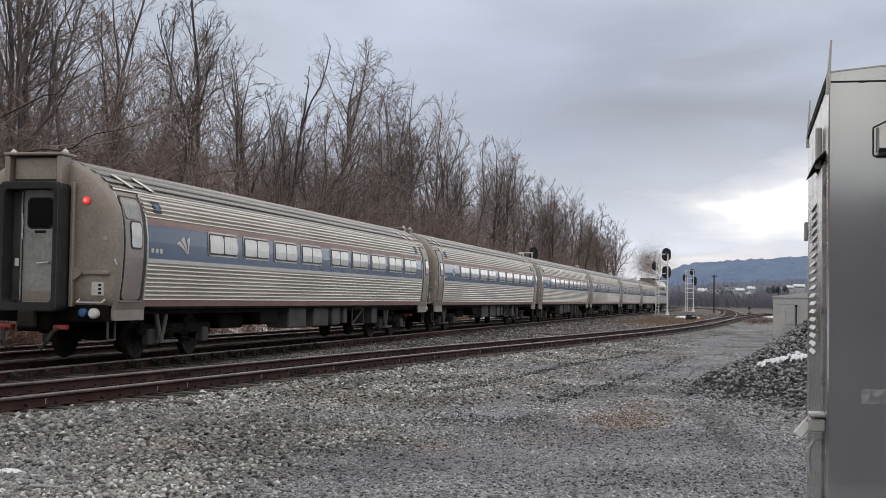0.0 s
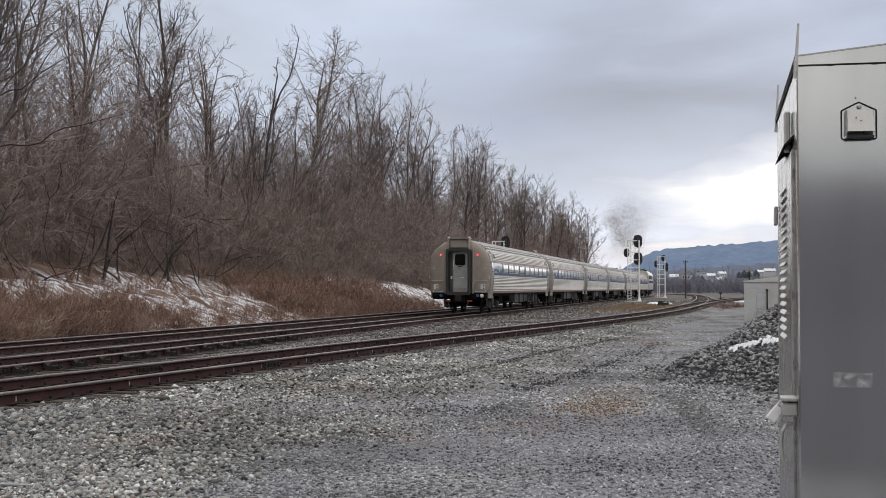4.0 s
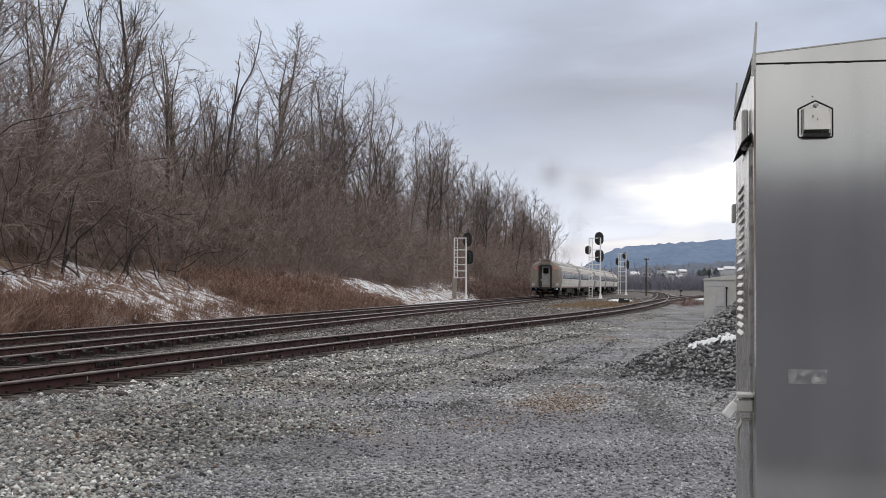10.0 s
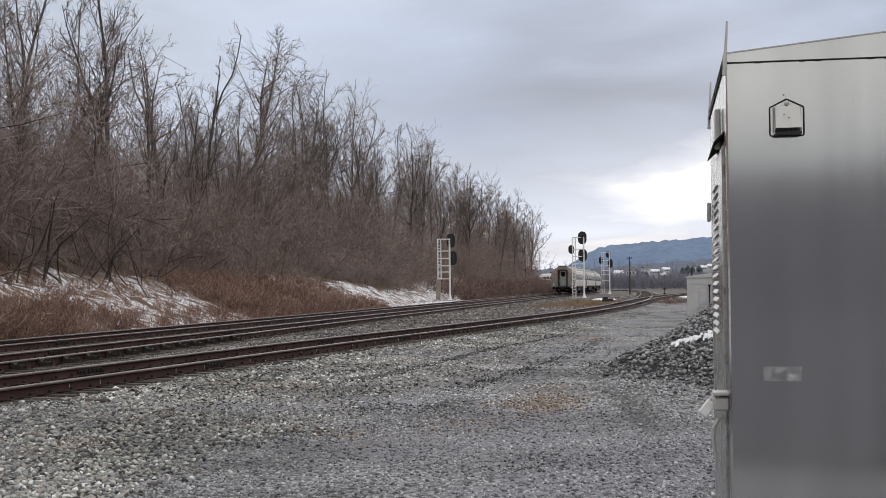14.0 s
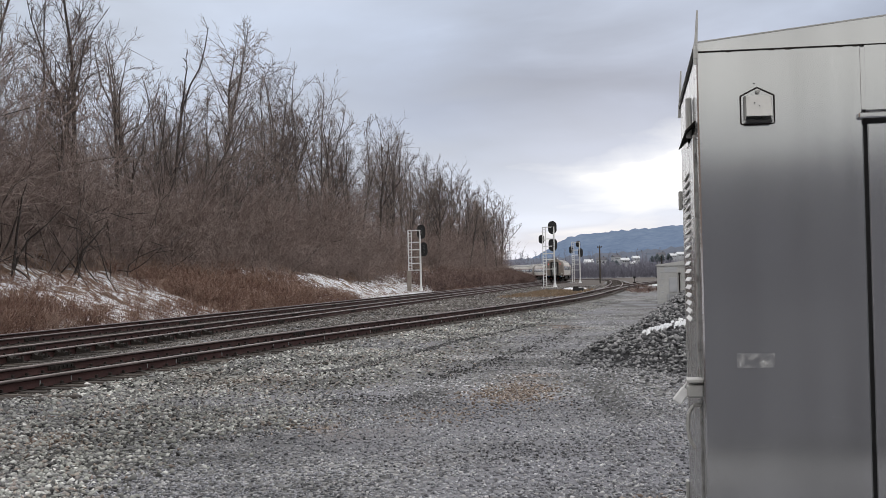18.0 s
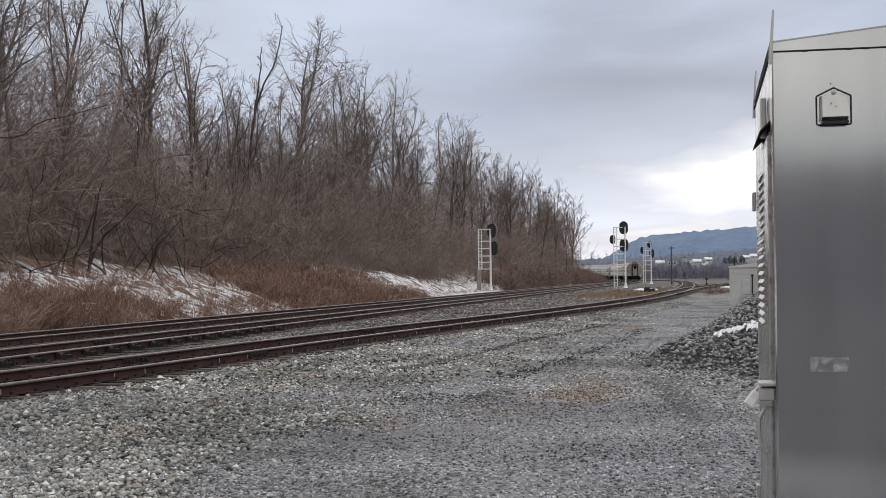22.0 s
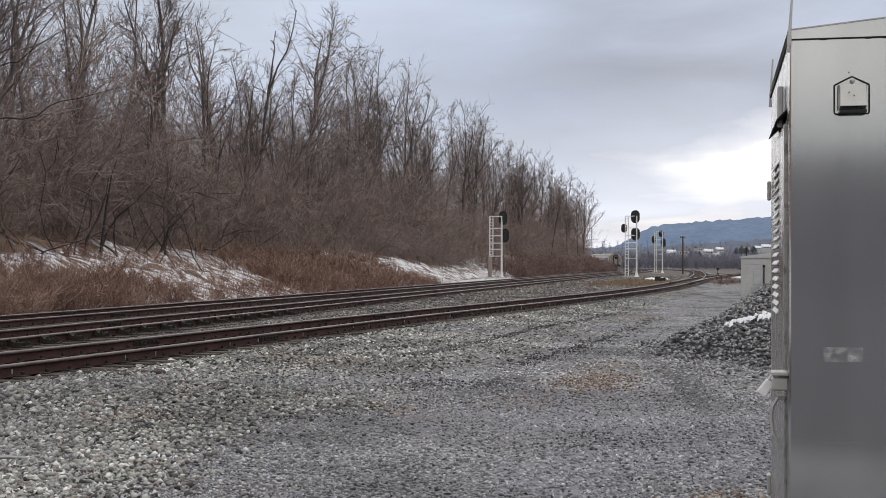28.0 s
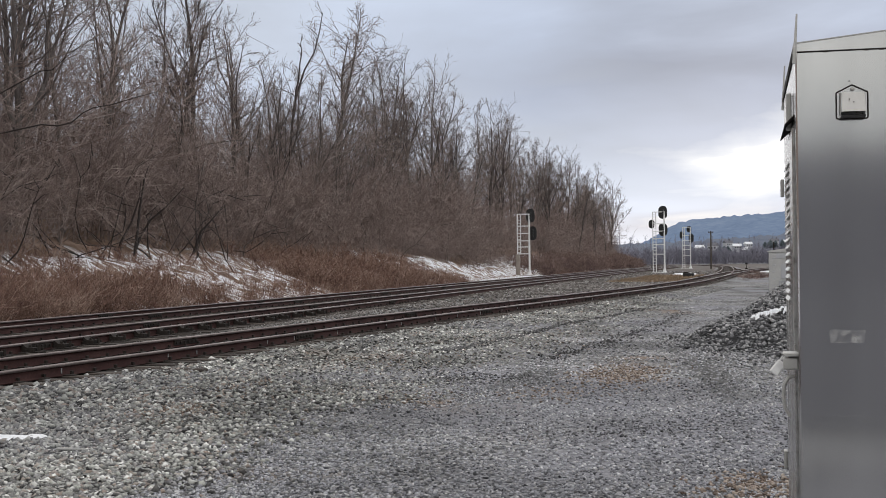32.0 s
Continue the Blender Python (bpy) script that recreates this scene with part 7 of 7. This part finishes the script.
for x, y, a in ((10.6, 168, 20), (12.4, 172, -35), (15.5, 176, 60), (9.4, 178, 5), (17.0, 182, -10)):
    scrap_tie(pose(x, y, 0.06, 0, 0, a), "discarded dark railway tie lying by the spur")
for x, y, a in ((-8.05, 16.75, 93), (-7.75, 17.35, 88)):
    scrap_tie(pose(x + 0.45, y, -0.03, 0, 0, a - 90), "dark tie end lying beside the side track")
tagged(part("stick", Geo().path([(-4.75, 24.2, 0.03), (-4.5, 24.35, 0.05), (-4.2, 24.4, 0.03)], 0.018, 5), WOODSIGN, None, "short dark stick lying on the gravel"), category="stick")
tagged(part("pale_board", Geo().box(-0.14, 0.14, -0.022, 0.022, 0.0, 0.018, 0.004), SCUFF, None, "weathered pale wood strip on the gravel"), category="board").matrix_basis = pose(-5.1, 10.05, 0.02, 0, 3, 14)


def brace_row():
    """Rail braces along the near main rail at the switch."""
    side = beside(MAIN_1, 0.7525)
    g = Geo().prism([(0.03, 0.0), (0.25, 0.0), (0.25, 0.07), (0.12, 0.08), (0.06, 0.13), (0.03, 0.13)], -0.11, 0.11).box(-0.2, 0.36, -0.13, 0.13, -0.012, 0.006, 0.003)
    for bx, by in ((0.17, -0.06), (0.17, 0.06), (0.30, 0.0)):
        g.rod((bx, by, 0.0), (bx, by, 0.115), 0.026, n=6)
    data = mesh_of("rail_brace", g, IRON)
    s = 73.0
    root = thing("rail_braces", Matrix(), "row of dark iron rail braces at the switch", "rail braces", kind="structure")
    while s < 97:
        x, y = at_length(side, s)
        ob = part("rail_brace", data, None, root)
        ob.matrix_basis = pose(x, y, RAIL_TOP - 0.15, 0, 0, -math.degrees(HEAD))
        s += 1.06


brace_row()


def paint_marks():
    side = beside(SIDING, 0.7525)
    rnd = random.Random(8)
    data = mesh_of("paint_mark", Geo().box(0.012, 0.018, -0.012, 0.012, 0.02, 0.10), SCUFF)
    root = thing("paint_marks", Matrix(), "small pale paint marks on the side track's rail", "paint marks", kind="structure")
    for s in [46.5 + k * 1.9 + rnd.uniform(-0.6, 0.6) for k in range(26)]:
        x, y = at_length(side, s)
        h = float(np.interp(s, side[:, 3], side[:, 2]))
        part("paint_mark", data, None, root).matrix_basis = pose(x, y, RAIL_TOP - 0.166, 0, 0, -math.degrees(h))


paint_marks()


def utility_pole():
    root = thing("utility_pole", pose(7.0, 200, 0.0), "dark wooden utility pole beyond the tracks", "utility pole")
    part("pole", Geo().rod((0, 0, 0), (0, 0, 5.9), 0.14, 0.10, 10), WOODSIGN, root)
    part("crossarm", Geo().box(-0.38, 0.38, -0.05, 0.05, 5.58, 5.67, 0.01), WOODSIGN, root)
    for x in (-0.32, 0.0, 0.32):
        part("insulator", Geo().turned([(5.68, 0.04), (5.78, 0.07), (5.84, 0.03)], (x, 0, 0), 2, 8), EQUIP, root)


utility_pole()

# ---------------------------------------------------------------- the distance


def far_house(x, y, z, w, d, h, turn, roof_mat, label):
    root = thing("house", pose(x, y, z, 0, 0, turn), label, "house", "far houses")
    part("wall", Geo().box(-w / 2, w / 2, -d / 2, d / 2, -16, h), HOUSEWHITE, root)
    part("roof", Geo().prism([(-d / 2 - 0.4, h), (d / 2 + 0.4, h), (0, h + d * 0.38)], -w / 2 - 0.4, w / 2 + 0.4, 0), roof_mat, root)
    for k in range(3):
        part("window", Geo().box(-w / 2 + w * (0.15 + 0.3 * k), -w / 2 + w * (0.28 + 0.3 * k), -d / 2 - 0.05, -d / 2 + 0.1, h * 0.4, h * 0.75), DARKGLASS, root)
    part("chimney", Geo().box(w * 0.2, w * 0.2 + 0.7, -0.4, 0.4, h, h + d * 0.38 + 1.0), ROOFGREY, root)


def distance():
    rng = np.random.default_rng(55)
    # wooded ridges, with the haze in their colour
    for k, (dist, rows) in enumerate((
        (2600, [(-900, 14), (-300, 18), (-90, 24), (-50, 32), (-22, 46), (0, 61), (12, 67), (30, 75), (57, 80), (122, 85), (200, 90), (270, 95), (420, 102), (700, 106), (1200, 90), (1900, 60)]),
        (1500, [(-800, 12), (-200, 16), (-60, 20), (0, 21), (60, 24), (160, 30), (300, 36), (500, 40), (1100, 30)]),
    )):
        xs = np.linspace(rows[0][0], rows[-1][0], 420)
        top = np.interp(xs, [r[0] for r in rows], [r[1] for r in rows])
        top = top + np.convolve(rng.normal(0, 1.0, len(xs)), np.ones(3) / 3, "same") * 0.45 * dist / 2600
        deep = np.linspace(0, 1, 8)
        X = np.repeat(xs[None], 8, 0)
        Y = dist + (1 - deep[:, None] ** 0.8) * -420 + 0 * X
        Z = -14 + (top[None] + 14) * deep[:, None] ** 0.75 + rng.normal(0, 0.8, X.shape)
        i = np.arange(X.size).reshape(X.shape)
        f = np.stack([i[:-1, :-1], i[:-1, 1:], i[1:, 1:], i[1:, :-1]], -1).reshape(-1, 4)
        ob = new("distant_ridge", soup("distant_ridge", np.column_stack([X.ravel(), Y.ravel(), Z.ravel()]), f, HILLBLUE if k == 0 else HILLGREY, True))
        tagged(ob, "wooded ridge on the horizon, coloured with blue haze" if k == 0 else "wooded rise in the distance, coloured with grey haze", "hill", kind="structure")
    # bare woods beyond the curve, and the woods behind the camera
    V, Fc, k0 = [], [], 0

    def wood(n, xr, yr, hr, zf, tw):
        nonlocal k0
        for _ in range(n):
            x, y, h = rng.uniform(*xr), rng.uniform(*yr), rng.uniform(*hr)
            z = zf(x, y)
            p0, p1, r0, r1 = [], [], [], []
            p0.append((x, y, z)), p1.append((x + rng.normal(0, 0.4), y, z + h)), r0.append(0.012 * h), r1.append(0.04)
            for _ in range(tw):
                t = rng.uniform(0.25, 0.95)
                a, l = rng.uniform(0, 6.28), h * rng.uniform(0.15, 0.38)
                q = (x, y, z + h * t)
                p0.append(q), p1.append((q[0] + math.cos(a) * l * 0.6, q[1] + math.sin(a) * l * 0.6, q[2] + l * 0.75)), r0.append(0.03 + 0.003 * h), r1.append(0.025)
            v, f = ribbons(rng, p0, p1, r0, r1)
            V.append(v), Fc.append(f + k0)
            k0 += len(v)

    wood(620, (-60, 110), (430, 640), (4, 8.6), lambda x, y: -2.0, 64)
    wood(420, (-60, 190), (680, 970), (7, 12), lambda x, y: -4.0, 44)
    wood(520, (-120, 260), (1120, 1420), (9, 14), lambda x, y: -14 + 38 * max(0.0, 1 - (1500 - y) / 420) ** 0.94 - 2, 30)
    wood(300, (-16, 50), (372, 430), (2, 5), lambda x, y: -0.5, 70)
    tagged(new("far_woods", soup("far_woods", np.vstack(V), np.vstack(Fc), FARWOOD)), "leafless woods beyond the curve of the line, in a hazed grey", "woods", kind="stuff")
    V, Fc, k0 = [], [], 0
    wood(420, (-120, 120), (-108, -52), (2, 4), lambda x, y: (-48 - y) * 0.19, 40)
    tagged(new("woods_behind", soup("woods_behind", np.vstack(V), np.vstack(Fc), FARWOOD)), "leafless woods on the other side of the yard", "woods", kind="stuff")
    # unseen dark sheet behind the camera, added to darken the steel house's reflection
    xs, ys = np.linspace(-140, 140, 60), np.linspace(-110, -2, 40)
    v, f = sheet(xs, ys, lambda X, Y: np.maximum(0, -48 - Y) * 0.19 + 0.06 + 0.03 * np.sin(X * 0.5))
    tagged(new("field_behind", soup("field_behind", v, f, UNSEENGROUND, True)), "unseen dark ground behind the camera, added to darken the steel's reflection", "field", kind="structure")
    for x, y, z, w, d, h, turn, mat, label in (
        (54, 1000, 8.8, 6, 5, 2.4, 12, SNOW, "white house with a snow-covered roof among far trees"), (58, 1004, 6.4, 8, 5, 2, -8, SNOW, "long white building with snow on its roof"), (63, 1010, 10.6, 5, 4.5, 2.2, 20, SNOW, "small snow-roofed house above the others"), (48, 1012, 11.2, 6, 5, 2.6, 30, ROOFGREY, "pale house with a grey roof far away"),
        (36, 990, 8.0, 7, 6, 3.5, -20, ROOFGREY, "small white house far beyond the line"), (26, 985, 7.0, 6, 6, 3, 10, SNOW, "small pale house among far trees"), (94, 1040, 12.4, 5, 4.5, 2, 5, SNOW, "pale snow-roofed house on the far rise"), (84, 1030, 12.6, 6, 5, 2.4, -15, ROOFGREY, "pale house on the far rise"), (102, 1046, 13.4, 8, 5, 2, 8, SNOW, "wide snow-roofed barn on the far rise")):
        far_house(x, y, z, w, d, h, turn, mat, label)
    for x, y, z, h in ((41, 980, 3, 9), (44, 984, 4, 8), (47, 988, 3, 9), (80, 1016, 9, 7.5), (84, 1018, 9, 7), (89, 1016, 9, 7.5), (76, 1015, 9, 6), (24, 975, 2, 7)):
        green = thing("evergreen_tree", pose(x, y, z), "dark evergreen tree among far houses", "tree", "far evergreens")
        g = Geo()
        for k in range(7):
            n, zz, r = 11, h * (0.05 + 0.11 * k), h * 0.46 * (1 - 0.75 * (k / 7) ** 2.2)
            vs = [(r * rng.uniform(0.7, 1.15) * math.cos(6.283 * i / n), r * rng.uniform(0.7, 1.15) * math.sin(6.283 * i / n), zz + rng.normal(0, 0.15)) for i in range(n)] + [(0, 0, zz + h * 0.24)]
            g.add(vs, [(i, (i + 1) % n, n) for i in range(n)])
        part("crown", g, EVERGREEN, green)
        part("trunk", Geo().rod((0, 0, -3), (0, 0, h * 0.5), 0.2, n=6), BARK, green)
    tower = thing("lattice_tower", pose(-32, 900, 0), "thin grey lattice tower on the horizon", "pylon")
    g = Geo()
    for sx in (-1, 1):
        g.rod((sx * 2.2, 0, 0), (sx * 1.2, 0, 26), 0.22, n=4)
    for z in (14, 18, 22, 26):
        g.rod((-2, 0, z), (2, 0, z), 0.18, n=4)
    part("lattice", g, FARWOOD, tower)


distance()


# ---------------------------------------------------------------- exhaust smoke
PUFFS = []
SOOT = material("brown_smoke", [(0.19, 0.132, 0.085), (0.25, 0.182, 0.125)], scale=1.0, rough=1.0, bump=0.0, spec=0.0)


def smoke():
    """Drifting clouds of fine soot, thin enough to see through."""
    rng = np.random.default_rng(77)
    root = thing("exhaust_smoke", Matrix(), "thin brown diesel exhaust drifting over the train", "smoke")
    for k in range(7):
        n = 24000
        c = rng.normal(0, (1.15, 0.85, 1.4)[k % 3], (n, 3)) * np.array([0.9, 0.8, 1.0])
        v = c[:, None, :] + rng.normal(0, 0.0105, (n, 3, 3))
        ob = part("puff", soup("puff", v.reshape(-1, 3), np.arange(3 * n).reshape(-1, 3), SOOT), None, root)
        PUFFS.append((ob, Vector((rng.normal(0, 0.5), rng.normal(0, 0.7), -1.2 + 0.4 * k))))
    return root


SMOKE = smoke()

motions()
